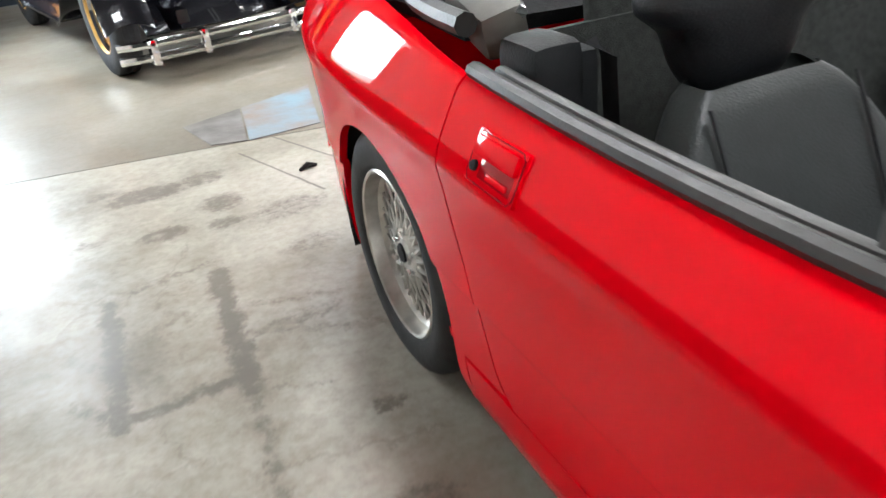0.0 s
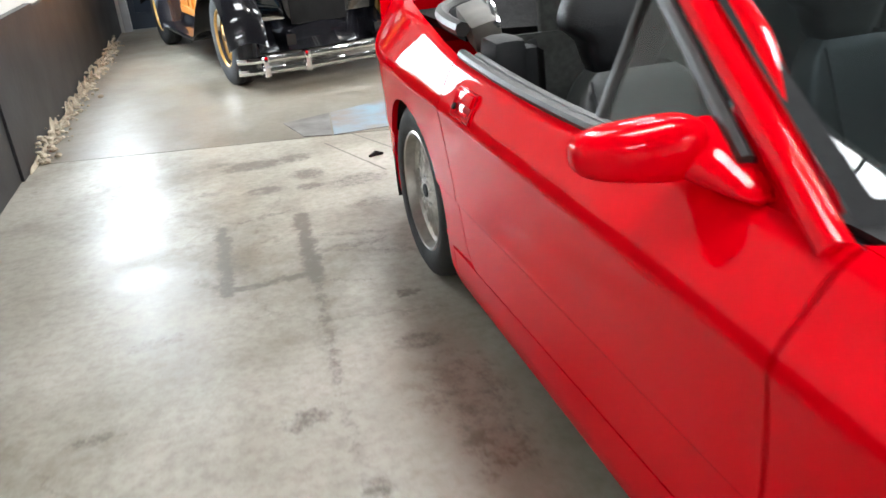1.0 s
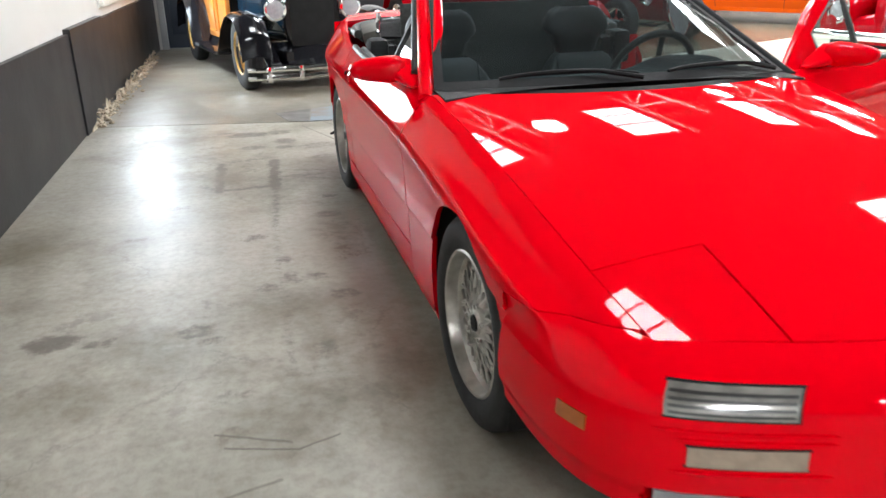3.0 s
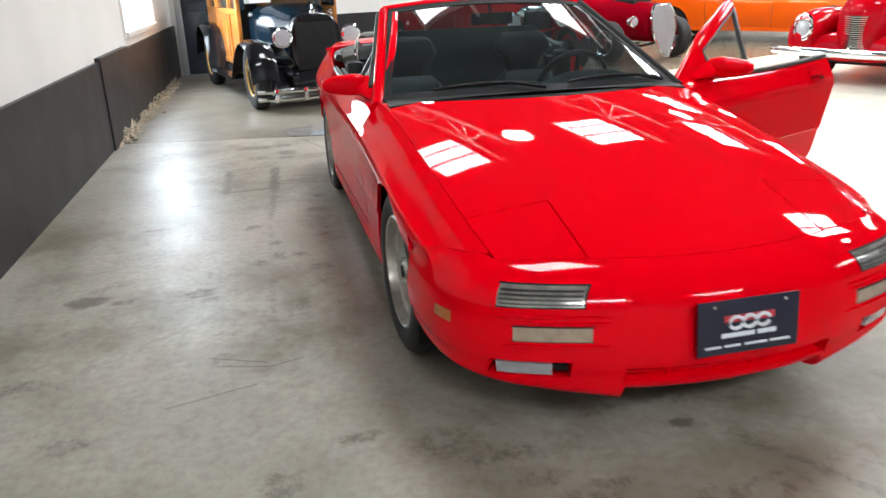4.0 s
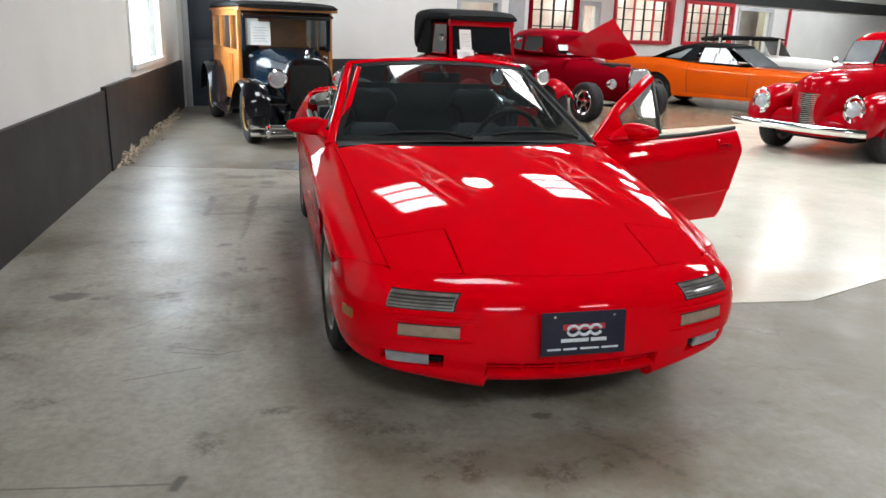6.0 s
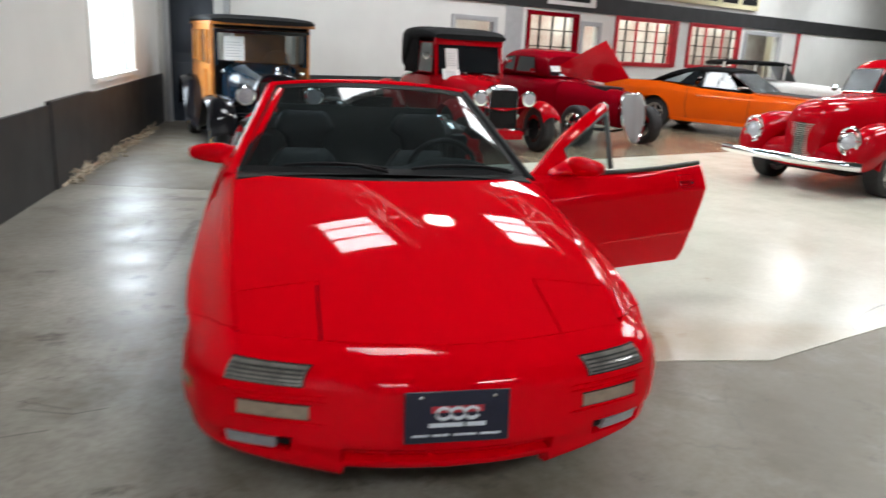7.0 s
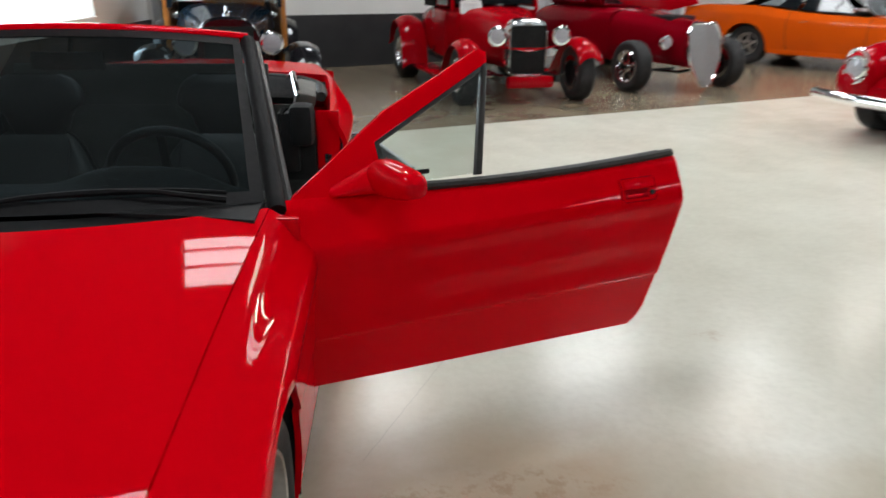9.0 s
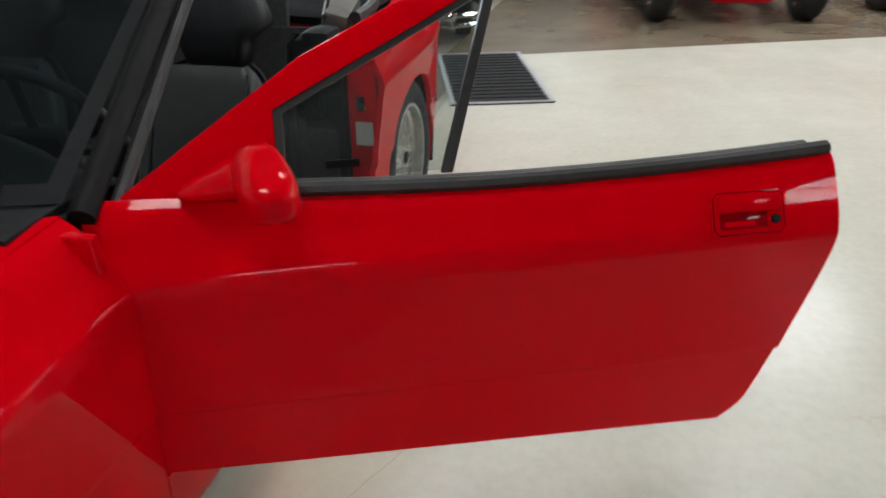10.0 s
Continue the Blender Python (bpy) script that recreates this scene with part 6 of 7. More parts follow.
for i in range(15):
    x = -0.19 + i * 0.38 / 14
    part("fin", boxes((x - 0.003, x + 0.003, -0.184, -0.179, 0.36, 0.84)), TRIM, sh)
part("crank_bar", boxes((-0.21, 0.21, -0.20, -0.186, 0.62, 0.635)), RED2, sh)
part("badge", moved(lathe([(0.001, -0.012), (0.03, -0.01), (0.035, 0.0)], "y", 16), Matrix.Translation((0, -0.172, 0.90)) @ Matrix.Diagonal((1.5, 1, 1, 1))), CHROME, sh)
part("lamp_bar", tube([(-0.42, -0.12, 0.655), (0, -0.20, 0.60), (0.42, -0.12, 0.655)], 0.012, 8), RED2, ra)
for s in (-1, 1):
    headlamp(ra, s * 0.385, -0.20, 0.765, 0.105)
    part("front_fender", sweep_fender(s * 0.70, 0.29, [(-0.365, 0.53), (-0.31, 0.62), (-0.18, 0.70), (0.02, 0.735), (0.26, 0.66), (0.46, 0.45), (0.62, 0.30), (0.80, 0.25)], 0.08), RED2, ra)
    part("running_board", boxes((s * 0.68 - 0.14, s * 0.68 + 0.14, 0.78, 2.1, 0.20, 0.24), bevel=0.01), RED2, ra)
    part("rear_fender", sweep_fender(s * 0.78, 0.36, [(2.08, 0.24), (2.14, 0.50), (2.32, 0.76), (2.58, 0.86), (2.86, 0.76), (3.02, 0.50)], 0.07), RED2, ra)
    part("door", boxes((s * 0.60 - 0.012, s * 0.60 + 0.012, 1.15, 1.80, 0.42, 0.98), bevel=0.01), RED2, ra)
    part("windscreen_post", tube([(s * 0.555, 1.02, 0.98), (s * 0.54, 1.12, 1.53)], 0.026, 8), RED2, ra)
    pane(ra, [(s * 0.575, 1.16, 1.03), (s * 0.575, 1.72, 1.03), (s * 0.555, 1.70, 1.48), (s * 0.555, 1.20, 1.48)], DARKGLASS, frame=RED2)
    mr = part("wing_mirror", moved(lathe([(0.001, 0.03), (0.04, 0.015), (0.05, 0.0), (0.001, -0.005)], "y", 16), Matrix.Translation((s * 0.70, 1.08, 1.28))), CHROME, ra)
    part("mirror_arm", tube([(s * 0.69, 1.09, 1.28), (s * 0.56, 1.10, 1.26)], 0.007, 6), CHROME, mr)
    part("tie_rod", tube([(s * 0.2, -0.05, 0.30), (s * 0.62, 0.0, 0.32)], 0.014, 8), CHROME, ra)
part("body", smooth_loft([(0.98, 0.52, 0.34, 1.02, 5), (1.2, 0.60, 0.34, 1.03, 5), (1.9, 0.62, 0.34, 1.03, 5), (2.5, 0.58, 0.38, 1.0, 4), (2.95, 0.46, 0.44, 0.88, 3), (3.2, 0.30, 0.5, 0.7, 3)], 26), RED2, ra)
pane(ra, [(-0.51, 1.03, 1.06), (0.51, 1.03, 1.06), (0.50, 1.11, 1.46), (-0.50, 1.11, 1.46)], DARKGLASS, "windscreen")
part("windscreen_header", boxes((-0.57, 0.57, 1.06, 1.15, 1.45, 1.555), bevel=0.02), RED2, ra)
part("soft_top", smooth_loft([(1.02, 0.59, 1.53, 1.61, 4), (1.2, 0.62, 1.53, 1.685, 4), (1.9, 0.645, 1.50, 1.72, 4.5), (2.30, 0.64, 1.05, 1.705, 6), (2.44, 0.60, 1.0, 1.64, 4)], 26), CLOTH, ra, "black canvas soft top")
for s in (-1, 1):
    part("top_quarter", boxes((s * 0.575 - 0.025, s * 0.575 + 0.025, 1.74, 2.3, 1.0, 1.58), bevel=0.02), CLOTH, ra)
paper(ra, [(-0.40, 1.02, 1.10), (-0.20, 1.02, 1.10), (-0.20, 1.09, 1.40), (-0.40, 1.09, 1.40)])
paper(ra, [(-0.47, 0.94, 0.95), (-0.20, 0.90, 0.95), (-0.20, 0.97, 1.10), (-0.47, 1.0, 1.10)])
part("front_panel", boxes((-0.27, 0.27, -0.32, -0.20, 0.20, 0.33), bevel=0.03), RED2, ra)
part("frame_rail", boxes((-0.36, -0.30, -0.3, 3.0, 0.26, 0.34), (0.30, 0.36, -0.3, 3.0, 0.26, 0.34)), BLACKGLOSS, ra)
place(ra, 2.54, 7.65, 11.5)

# maroon highboy with its hood raised
hr = thing("hot_rod_coupe", "dark red 1930s hot rod coupe, hood raised, silver grille", "car")
for x, y, s, r, w in ((-0.74, 0, -1, 0.32, 0.22), (0.74, 0, 1, 0.32, 0.22), (-0.78, 2.75, -1, 0.37, 0.32), (0.78, 2.75, 1, 0.37, 0.32)):
    wheel(hr, x, y, s, r=r, w=w, rim=0.205, style="five", metal=CHROME)
part("hood_side", smooth_loft([(-0.36, 0.24, 0.30, 0.87, 3), (0.2, 0.31, 0.30, 0.92, 3), (1.0, 0.48, 0.30, 0.98, 3.4)], 16), MAROON, hr)


def shield(u, v):
    z = 0.10 + 0.76 * v
    w = 0.25 * min(1.0, (v + 0.012) / 0.50) ** 0.48 * (1 - max(0, v - 0.78) ** 2 * 7)
    return Vector((w * u, -0.50 - 0.05 * (1 - abs(u)) - 0.14 * (1 - v) + 0.10, z))


gr = part("grille", grid(shield, lin(-1, 1, 15), lin(0, 1, 20), 0.02), GRILLE, hr, "silver mesh grille")
part("grille_surround", tube([shield(-1, v) for v in lin(1, 0, 14)] + [shield(1, v) for v in lin(0, 1, 14)] + [shield(u, 1) for u in lin(1, -1, 8)], 0.018, 8), CHROME, gr)
part("body", smooth_loft([(0.95, 0.50, 0.28, 0.97, 5), (1.3, 0.60, 0.26, 1.0, 5), (2.0, 0.66, 0.26, 1.02, 5), (2.6, 0.64, 0.32, 1.0, 4), (3.2, 0.50, 0.40, 0.88, 3), (3.6, 0.30, 0.48, 0.66, 3)], 28), MAROON, hr)
part("roof", smooth_loft([(1.22, 0.46, 0.95, 1.36, 4), (1.42, 0.53, 0.95, 1.44, 4), (1.9, 0.57, 0.95, 1.475, 4), (2.35, 0.55, 0.95, 1.43, 3.5), (2.7, 0.42, 0.95, 1.15, 3)], 22), MAROON, hr)
for s in (-1, 1):
    pane(hr, [(s * 0.585, 1.42, 1.06), (s * 0.60, 1.95, 1.06), (s * 0.575, 1.90, 1.33), (s * 0.555, 1.48, 1.33)], DARKGLASS, frame=MAROON)
    pane(hr, [(s * 0.60, 2.03, 1.07), (s * 0.58, 2.32, 1.09), (s * 0.555, 2.24, 1.32), (s * 0.57, 2.02, 1.33)], DARKGLASS, frame=MAROON)
    headlamp(hr, s * 0.40, -0.22, 0.62, 0.085)
    part("suspension_arm", tube([(s * 0.22, -0.2, 0.30), (s * 0.66, 0.0, 0.26)], 0.014, 8), TRIM, hr)
    part("suspension_arm", tube([(s * 0.26, 0.25, 0.32), (s * 0.66, 0.02, 0.36)], 0.014, 8), CHROME, hr)
    part("wing_mirror", moved(lathe([(0.001, 0.03), (0.035, 0.015), (0.045, 0.0), (0.001, -0.005)], "y", 16), Matrix.Translation((s * 0.70, 1.34, 1.10))), CHROME, hr)
pane(hr, [(-0.44, 1.16, 1.02), (0.44, 1.16, 1.02), (0.41, 1.31, 1.33), (-0.41, 1.31, 1.33)], DARKGLASS, "windscreen", frame=MAROON)
paper(hr, [(-0.41, 1.175, 1.10), (-0.13, 1.175, 1.10), (-0.13, 1.285, 1.33), (-0.41, 1.285, 1.33)])
part("raised_hood", moved(prism([(-0.50, 1.06), (0.20, 1.62), (0.55, 1.47), (1.36, 1.12), (1.05, 1.0), (0.05, 0.95)], -0.36, -0.345, 0.004), pose(0.0, 0, 0, 0, 8, 0)), RED2, hr, "raised red hood panel")
part("engine", boxes((-0.20, 0.20, 0.0, 0.85, 0.5, 0.93), bevel=0.03), DARK, hr)
part("front_axle", tube([(-0.72, 0, 0.30), (0, -0.02, 0.22), (0.72, 0, 0.30)], 0.02, 8), BLACKGLOSS, hr)
place(hr, 4.80, 8.72, 18.5)

# orange muscle car with a black vinyl roof
ch = thing("muscle_car", "orange 1960s muscle coupe with black vinyl roof", "car")
for x, y, s in ((-0.74, 0, -1), (0.74, 0, 1), (-0.74, 2.97, -1), (0.74, 2.97, 1)):
    wheel(ch, x, y, s, r=0.335, w=0.22, rim=0.19, style="five", metal=ALLOY)


def flank(y, t):
    w = curve([(-1.0, 0.86), (-0.6, 0.93), (0.6, 0.955), (2.0, 0.945), (3.0, 0.965), (3.9, 0.93), (4.2, 0.88)])(y)
    top = curve([(-1.0, 0.80), (0.6, 0.84), (1.6, 0.86), (2.3, 0.90), (2.9, 0.96), (3.6, 0.96), (4.2, 0.90)])(y)
    z = top + (0.26 - top) * t
    return Vector((w - 0.10 * max(0, 0.18 - t) ** 1.0 * 4 - 0.05 * abs(t - 0.5) ** 2 * 4 * 0.9 - 0.03 * math.exp(-((t - 0.42) / 0.06) ** 2) * 0.0, y, z))


for s in (-1, 1):
    bm = grid(flank, lin(-1.0, 4.2, 110), lin(0, 1, 30))
    for yc in (0.0, 2.97):
        trim_edge(bm, lambda c: (c.y - yc) ** 2 + (c.z - 0.30) ** 2 < 0.385**2, lambda c: Vector((c.x, yc + (c.y - yc) * 0.385 / max(0.01, math.hypot(c.y - yc, c.z - 0.30)), 0.30 + (c.z - 0.30) * 0.385 / max(0.01, math.hypot(c.y - yc, c.z - 0.30)))))
    bm = flange(outward(bm), 0.04)
    part("side_panel", bm if s > 0 else moved(bm, MIRROR), ORANGE, ch)
    part("door_gap", tube([(s * (flank(1.02, t).x + 0.001), 1.02, flank(1.02, t).z) for t in lin(0.02, 0.95, 12)], 0.005, 5), DARK, ch)
    part("door_gap", tube([(s * (flank(2.28, t).x + 0.001), 2.28 - 0.1 * max(0, t - 0.5), flank(2.28, t).z) for t in lin(0.02, 0.95, 12)], 0.005, 5), DARK, ch)
    part("sill", boxes((s * 0.90 - 0.02, s * 0.90 + 0.02, 0.4, 2.55, 0.22, 0.29), bevel=0.008), ORANGE, ch)
    pane(ch, [(s * 0.80, 1.28, 0.90), (s * 0.82, 2.12, 0.92), (s * 0.70, 2.05, 1.20), (s * 0.69, 1.62, 1.20)], DARKGLASS)
    pane(ch, [(s * 0.82, 2.18, 0.93), (s * 0.80, 2.92, 0.97), (s * 0.70, 2.32, 1.19), (s * 0.70, 2.12, 1.20)], DARKGLASS)
    pane(ch, [(s * 0.826, 2.50, 0.965), (s * 0.806, 2.84, 0.975), (s * 0.715, 2.38, 1.165), (s * 0.712, 2.30, 1.17)], PALEGLASS)
    part("door_handle", tube([(s * 0.965, 2.06, 0.74), (s * 0.985, 2.04, 0.745), (s * 0.985, 1.94, 0.745)], 0.008, 6), CHROME, ch)
    part("wing_mirror", moved(boxes((-0.04, 0.04, -0.03, 0.03, -0.03, 0.03), bevel=0.015), Matrix.Translation((s * 0.92, 1.25, 0.94))), CHROME, ch)
part("hood", grid(lambda u, v: Vector((0.86 * u, -0.98 + 2.05 * v, 0.79 + 0.06 * v + 0.03 * (1 - u * u))), lin(-1, 1, 14), lin(0, 1, 14), 0.02), ORANGE, ch)
part("hood_stripe", grid(lambda u, v: Vector((0.55 * u, -0.6 + 1.6 * v, 0.836 + 0.048 * v - 0.01 * u * u)), lin(-1, 1, 10), lin(0, 1, 14), 0.004), TRIM, ch, "matt black hood panel")
part("boot_lid", grid(lambda u, v: Vector((0.84 * u, 3.05 + 1.15 * v, 0.955 - 0.05 * v + 0.025 * (1 - u * u))), lin(-1, 1, 14), lin(0, 1, 10), 0.02), ORANGE, ch)
part("roof", smooth_loft([(1.50, 0.66, 1.16, 1.255, 3.5), (1.75, 0.70, 1.14, 1.295, 3.5), (2.15, 0.70, 1.13, 1.295, 3.5), (2.6, 0.72, 1.06, 1.235, 3), (3.15, 0.76, 0.93, 0.985, 3)], 22), CLOTH, ch, "black vinyl roof")
part("cabin", boxes((-0.74, 0.74, 1.3, 2.9, 0.30, 0.88), bevel=0.02), LEATHERD, ch)
pane(ch, [(-0.76, 1.02, 0.87), (0.76, 1.02, 0.87), (0.64, 1.56, 1.235), (-0.64, 1.56, 1.235)], PALEGLASS, "windscreen", frame=CHROME)
part("nose", smooth_loft([(-1.02, 0.80, 0.42, 0.78, 5), (-0.95, 0.88, 0.36, 0.81, 5), (-0.75, 0.90, 0.34, 0.80, 5)], 8), ORANGE, ch)
part("front_bumper", tube([(0.90 * u, -1.06 + 0.12 * abs(u) ** 3, 0.46) for u in lin(-1, 1, 13)], 0.055, 8), CHROME, ch)
part("rear_bumper", tube([(0.90 * u, 4.24 - 0.10 * abs(u) ** 3, 0.50) for u in lin(-1, 1, 13)], 0.055, 8), CHROME, ch)
part("tail_panel", boxes((-0.86, 0.86, 4.14, 4.20, 0.36, 0.90), bevel=0.02), ORANGE, ch)
part("underbody", boxes((-0.78, 0.78, -0.8, 4.0, 0.22, 0.34)), DARK, ch)
place(ch, 9.5, 9.80, 37)

# red 1940 coupe
fo = thing("classic_coupe", "bright red 1940s coupe with chrome bumper and billet wheels", "car")
for x, y, s, r in ((-0.72, 0, -1, 0.335), (0.72, 0, 1, 0.335), (-0.74, 2.85, -1, 0.36), (0.74, 2.85, 1, 0.36)):
    wheel(fo, x, y, s, r=r, w=0.23, rim=0.235, style="five", metal=CHROME)
part("hood", smooth_loft([(-0.70, 0.08, 0.36, 0.84, 2.6), (-0.64, 0.20, 0.34, 0.95, 2.6), (-0.50, 0.29, 0.34, 1.02, 2.7), (-0.2, 0.36, 0.36, 1.07, 2.8), (0.4, 0.46, 0.36, 1.12, 3), (1.05, 0.60, 0.36, 1.15, 3.5)], 26, 36), RED2, fo)
part("body", smooth_loft([(0.9, 0.60, 0.26, 1.12, 4), (1.3, 0.72, 0.24, 1.10, 4.5), (2.2, 0.76, 0.24, 1.08, 4.5), (2.9, 0.70, 0.28, 1.08, 3.5), (3.5, 0.55, 0.36, 0.98, 3), (4.0, 0.25, 0.45, 0.62, 2.5)], 34, 36), RED2, fo)
part("roof", smooth_loft([(0.92, 0.46, 0.98, 1.16, 3.5), (1.10, 0.51, 0.98, 1.43, 3.5), (1.34, 0.545, 0.98, 1.565, 3.4), (1.9, 0.575, 0.98, 1.60, 3.2), (2.6, 0.56, 0.98, 1.50, 3), (3.2, 0.45, 0.98, 1.15, 2.6)], 30, 36), RED2, fo)
for s in (-1, 1):
    part("front_fender", moved(smooth_loft([(-0.72, 0.05, 0.42, 0.56, 2.2), (-0.66, 0.14, 0.34, 0.70, 2.2), (-0.50, 0.20, 0.30, 0.79, 2.3), (-0.10, 0.225, 0.50, 0.86, 2.4), (0.35, 0.215, 0.42, 0.83, 2.4), (0.75, 0.17, 0.24, 0.70, 2.4), (1.15, 0.08, 0.24, 0.48, 2.4)], 30, 28), Matrix.Translation((s * 0.66, 0, 0))), RED2, fo)
    part("fender_skirt", sweep_fender(s * 0.735, 0.24, [(-0.42, 0.36), (-0.38, 0.56), (-0.2, 0.74), (0.0, 0.78), (0.22, 0.72), (0.40, 0.52), (0.44, 0.30)], 0.03), RED2, fo)
    part("rear_fender", moved(smooth_loft([(2.2, 0.08, 0.30, 0.52, 2.3), (2.5, 0.17, 0.40, 0.78, 2.4), (2.85, 0.20, 0.48, 0.86, 2.4), (3.3, 0.17, 0.34, 0.76, 2.4), (3.7, 0.06, 0.34, 0.5, 2.3)], 24, 24), Matrix.Translation((s * 0.72, 0, 0))), RED2, fo)
    h = headlamp(fo, s * 0.60, -0.69, 0.64, 0.105, deep=0.10)
    h.scale = (1, 1, 1)
    part("bezel", moved(tube([(0.115 * math.cos(a), 0, 0.15 * math.sin(a)) for a in lin(0, 2 * math.pi, 28)], 0.016, 8), pose(s * 0.60, -0.695, 0.655)), CHROME, h)
    part("running_board", boxes((s * 0.76 - 0.10, s * 0.76 + 0.10, 0.9, 2.3, 0.20, 0.27), bevel=0.015), RED2, fo)
    pane(fo, [(s * 0.58, 1.24, 1.12), (s * 0.61, 1.92, 1.12), (s * 0.575, 1.88, 1.44), (s * 0.555, 1.37, 1.43)], DARKGLASS, frame=CHROME)
    pane(fo, [(s * 0.612, 2.00, 1.12), (s * 0.595, 2.58, 1.13), (s * 0.565, 2.42, 1.40), (s * 0.578, 1.98, 1.44)], DARKGLASS, frame=CHROME)
    part("door_handle", tube([(s * 0.765, 1.95, 0.98), (s * 0.785, 1.93, 0.98), (s * 0.785, 1.82, 0.98)], 0.009, 6), CHROME, fo)
    part("wing_mirror", moved(lathe([(0.001, 0.03), (0.04, 0.015), (0.05, 0.0), (0.001, -0.005)], "y", 16), Matrix.Translation((s * 0.80, 1.35, 1.16))), CHROME, fo)
    pane(fo, [(s * 0.02, 0.84, 1.15), (s * 0.45, 0.90, 1.14), (s * 0.43, 1.075, 1.42), (s * 0.02, 1.025, 1.45)], PALEGLASS if s < 0 else DARKGLASS, "windscreen", frame=CHROME)
gr = part("grille", grid(lambda u, v: Vector((0.205 * u * (0.75 + 0.3 * v), -0.775 + 0.16 * abs(u) + 0.03 * v, 0.40 + 0.40 * v)), lin(-1, 1, 9), lin(0, 1, 8), 0.02), DARK, fo)
for k in range(17):
    z = 0.41 + k * 0.0235
    v = (z - 0.40) / 0.40
    part("grille_bar", tube([(0.21 * u * (0.75 + 0.3 * v), -0.785 + 0.16 * abs(u) + 0.03 * v, z) for u in (-1, -0.5, 0, 0.5, 1)], 0.006, 6), CHROME, gr)
part("front_pan", smooth_loft([(-0.62, 0.50, 0.28, 0.50, 3), (-0.5, 0.56, 0.26, 0.60, 3), (-0.2, 0.56, 0.26, 0.62, 3)], 8), RED2, fo)
part("hood_ornament", tube([(0, -0.50, 0.99), (0, -0.30, 1.06), (0, 0.0, 1.09)], [0.012, 0.014, 0.006], 8), CHROME, fo)
bb = part("front_bumper", tube([(0.86 * u, -0.98 + 0.14 * abs(u) ** 3, 0.40) for u in lin(-1, 1, 19)], 0.05, 10, flat=1.0), CHROME, fo)
for x in (-0.35, 0.35):
    part("bumper_bracket", tube([(x, -0.94, 0.40), (x, -0.6, 0.36)], 0.02, 6), BLACKGLOSS, bb)
part("underbody", boxes((-0.5, 0.5, -0.4, 3.4, 0.22, 0.32)), DARK, fo)
place(fo, 6.11, 5.24, -67.5)

# pale grey pickup, only its nose is in sight
pk = thing("grey_pickup", "pale grey classic pickup with chrome bumper", "truck")
for x, y, s in ((-0.74, 0, -1), (0.74, 0, 1), (-0.74, 2.9, -1), (0.74, 2.9, 1)):
    wheel(pk, x, y, s, r=0.36, w=0.23, rim=0.22, style="five", metal=CHROME)
for s in (-1, 1):
    bm = grid(lambda y, t: Vector((0.86 - 0.10 * max(0, -0.35 - y) ** 1.5 * 2 - 0.10 * max(0, 0.16 - t) * 3 - 0.05 * abs(t - 0.45) ** 2 * 3, y, 0.92 - 0.60 * t - 0.06 * max(0, -y - 0.4))), lin(-0.72, 1.1, 50), lin(0, 1, 24))
    trim_edge(bm, lambda c: c.y**2 + (c.z - 0.36) ** 2 < 0.42**2, lambda c: Vector((c.x, c.y * 0.42 / max(0.01, math.hypot(c.y, c.z - 0.36)), 0.36 + (c.z - 0.36) * 0.42 / max(0.01, math.hypot(c.y, c.z - 0.36)))))
    bm = flange(outward(bm), 0.05)
    part("front_fender", bm if s > 0 else moved(bm, MIRROR), SILVERPAINT, pk)
    headlamp(pk, s * 0.62, -0.74, 0.70, 0.10)
part("hood", smooth_loft([(-0.74, 0.74, 0.42, 0.86, 5), (-0.66, 0.80, 0.40, 0.92, 5), (0.3, 0.82, 0.45, 0.98, 5), (1.1, 0.82, 0.45, 1.02, 5)], 16), SILVERPAINT, pk)
part("cab", smooth_loft([(1.05, 0.80, 0.35, 1.05, 5), (1.5, 0.80, 0.35, 1.72, 5), (2.2, 0.78, 0.35, 1.74, 5), (2.5, 0.74, 0.35, 1.5, 5)], 16), SILVERPAINT, pk)
part("bed", boxes((-0.80, 0.80, 2.5, 4.2, 0.5, 1.0), bevel=0.03), SILVERPAINT, pk)
part("front_bumper", tube([(0.90 * u, -0.90 + 0.16 * abs(u) ** 3, 0.45) for u in lin(-1, 1, 15)], 0.06, 10), CHROME, pk)
place(pk, 6.07, 2.34, 210)

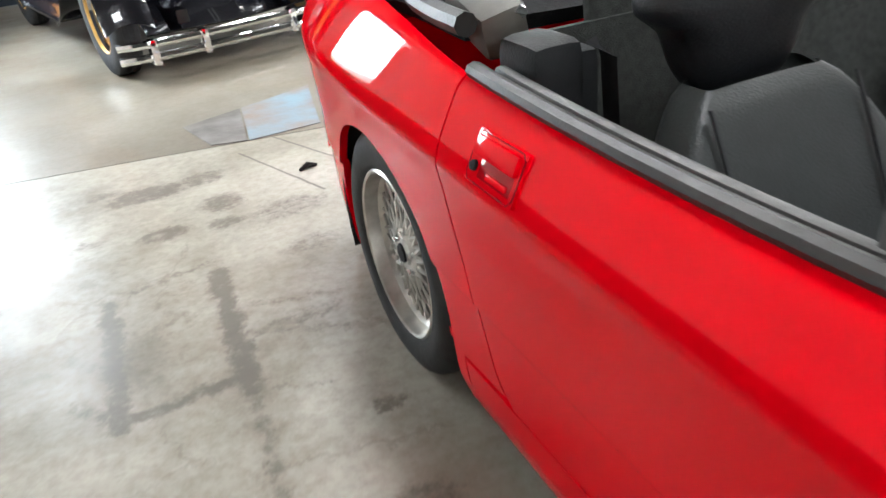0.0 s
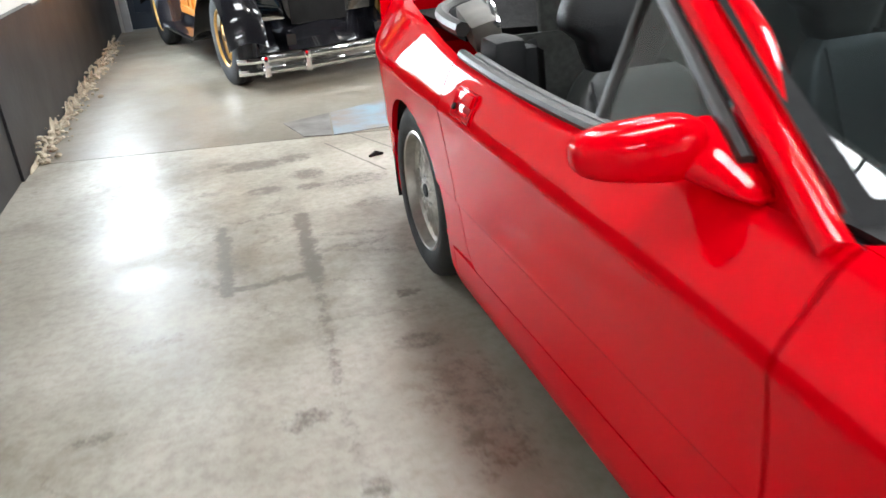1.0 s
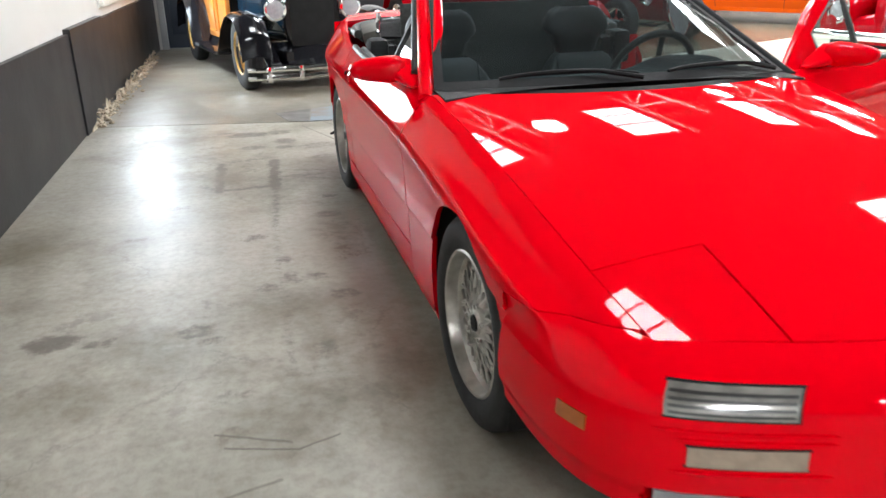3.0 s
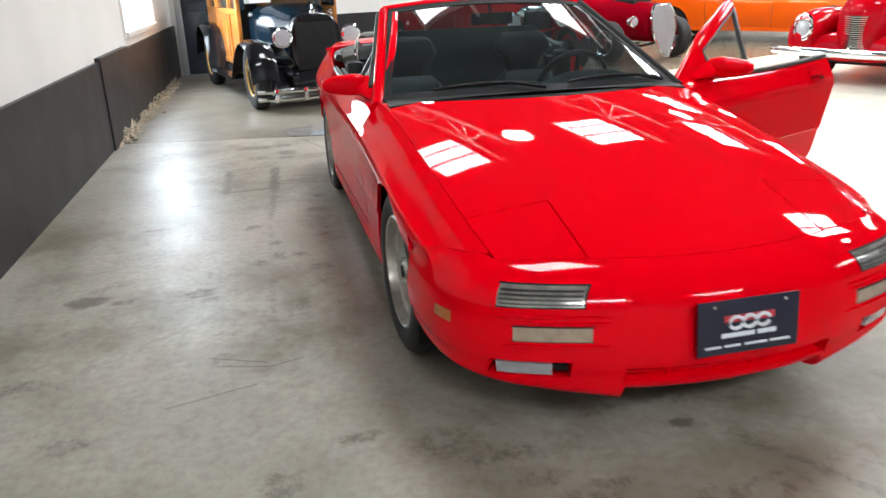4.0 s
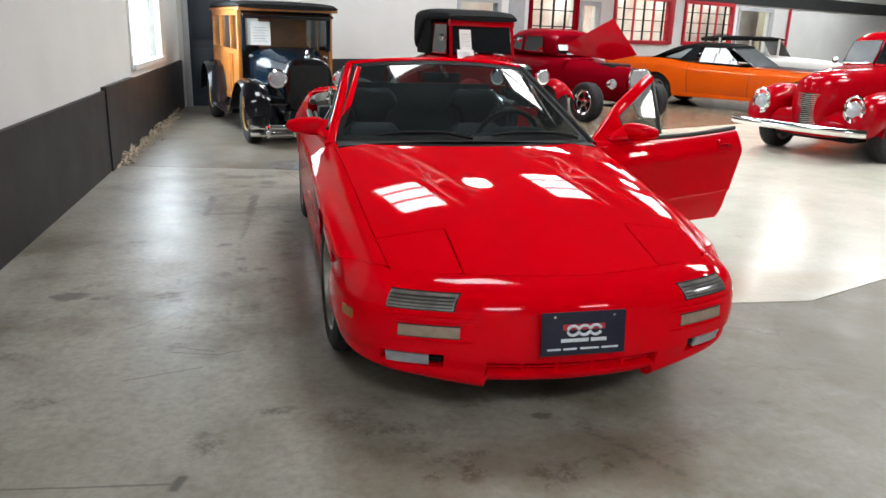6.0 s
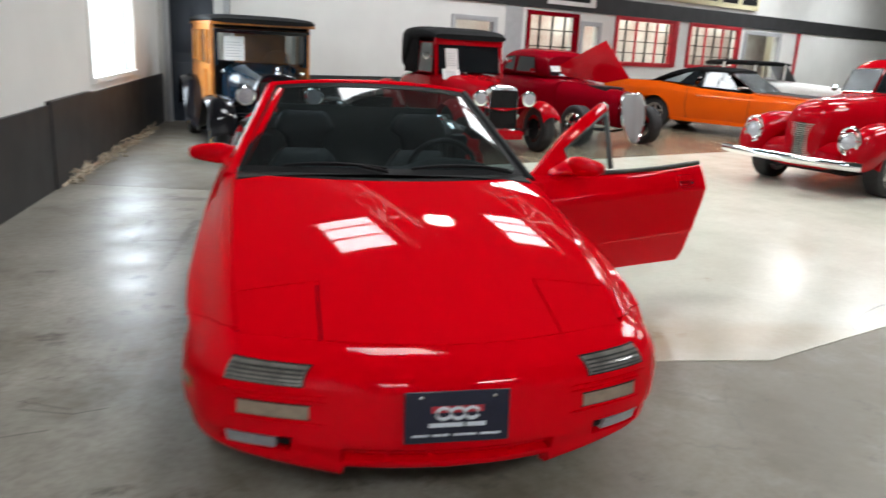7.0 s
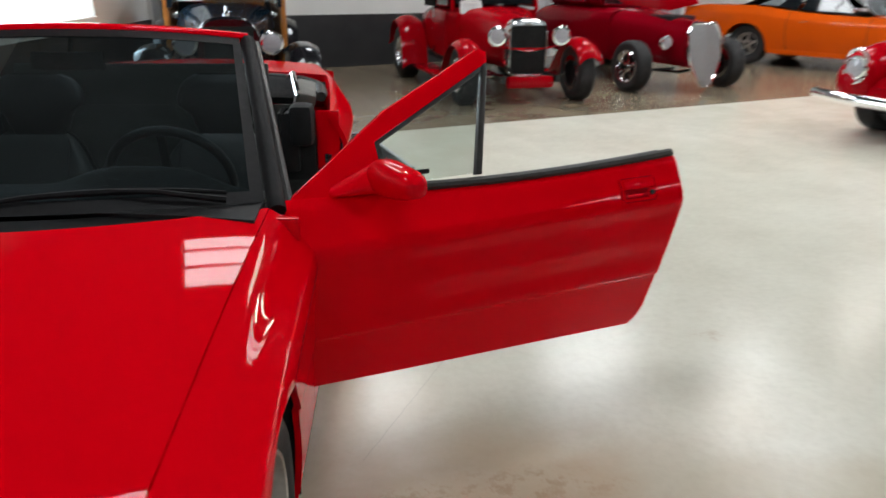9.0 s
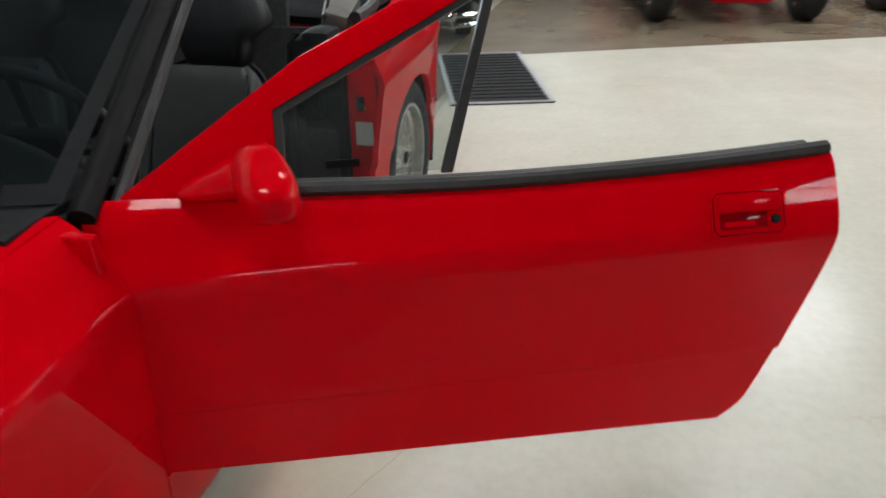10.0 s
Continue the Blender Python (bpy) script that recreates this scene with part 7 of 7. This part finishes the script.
# far red delivery truck behind the coupe
tk = thing("red_truck", "red panel truck parked far across the hall", "truck")
for x, y, s in ((-0.75, 0, -1), (0.75, 0, 1), (-0.75, 3.0, -1), (0.75, 3.0, 1)):
    wheel(tk, x, y, s, r=0.36, w=0.2, rim=0.2, style="five", metal=CHROME)
part("body", smooth_loft([(-0.6, 0.6, 0.4, 0.95, 3), (0.6, 0.8, 0.35, 1.15, 4), (1.1, 0.85, 0.35, 1.9, 5), (2.5, 0.88, 0.35, 1.98, 5), (4.0, 0.85, 0.35, 1.9, 5)], 24), RED2, tk)
for s in (-1, 1):
    pane(tk, [(s * 0.875, 1.3, 1.25), (s * 0.89, 1.95, 1.25), (s * 0.87, 1.95, 1.70), (s * 0.86, 1.4, 1.70)], DARKGLASS)
place(tk, 13.2, 9.3, -60)

# white car with a dark roof, far behind the orange one
wc = thing("white_sedan", "white sedan with a dark roof, far back", "car")
for x, y, s in ((-0.72, 0, -1), (0.72, 0, 1), (-0.72, 2.8, -1), (0.72, 2.8, 1)):
    wheel(wc, x, y, s, r=0.33, w=0.2, rim=0.2, style="five", metal=CHROME)
part("body", smooth_loft([(-0.9, 0.70, 0.35, 0.80, 5), (-0.7, 0.84, 0.28, 0.88, 5), (1.0, 0.90, 0.26, 0.98, 5), (2.4, 0.90, 0.26, 1.0, 5), (3.6, 0.86, 0.28, 0.94, 5), (3.8, 0.74, 0.36, 0.85, 5)], 24), WHITEWALL, wc)
part("roof", smooth_loft([(0.8, 0.66, 1.36, 1.42, 4), (1.1, 0.72, 1.34, 1.46, 4), (2.2, 0.72, 1.33, 1.46, 4), (2.6, 0.66, 1.30, 1.40, 4)], 14), CLOTH, wc)
for s in (-1, 1):
    for y in (0.95, 1.7, 2.5):
        part("pillar", boxes((s * 0.68 - 0.02, s * 0.68 + 0.02, y - 0.025, y + 0.025, 0.95, 1.40)), WHITEWALL, wc)
pane(wc, [(-0.70, 0.62, 0.98), (0.70, 0.62, 0.98), (0.64, 0.88, 1.36), (-0.64, 0.88, 1.36)], PALEGLASS, "windscreen")
place(wc, 13.2, 15.1, 75)

# thin cable lying on the pale floor
cable = thing("cable", "thin grey cable lying loose on the pale floor", "cable")
part("cord", tube([(2.71, 0.56, 0.0045), (2.76, 0.65, 0.0045), (2.85, 0.73, 0.0045), (3.0, 0.84, 0.0045), (3.19, 0.95, 0.0045), (3.38, 1.02, 0.0045), (3.58, 1.07, 0.0045), (3.9, 1.10, 0.0045)], 0.0016, 6), GREYTRIM, cable)
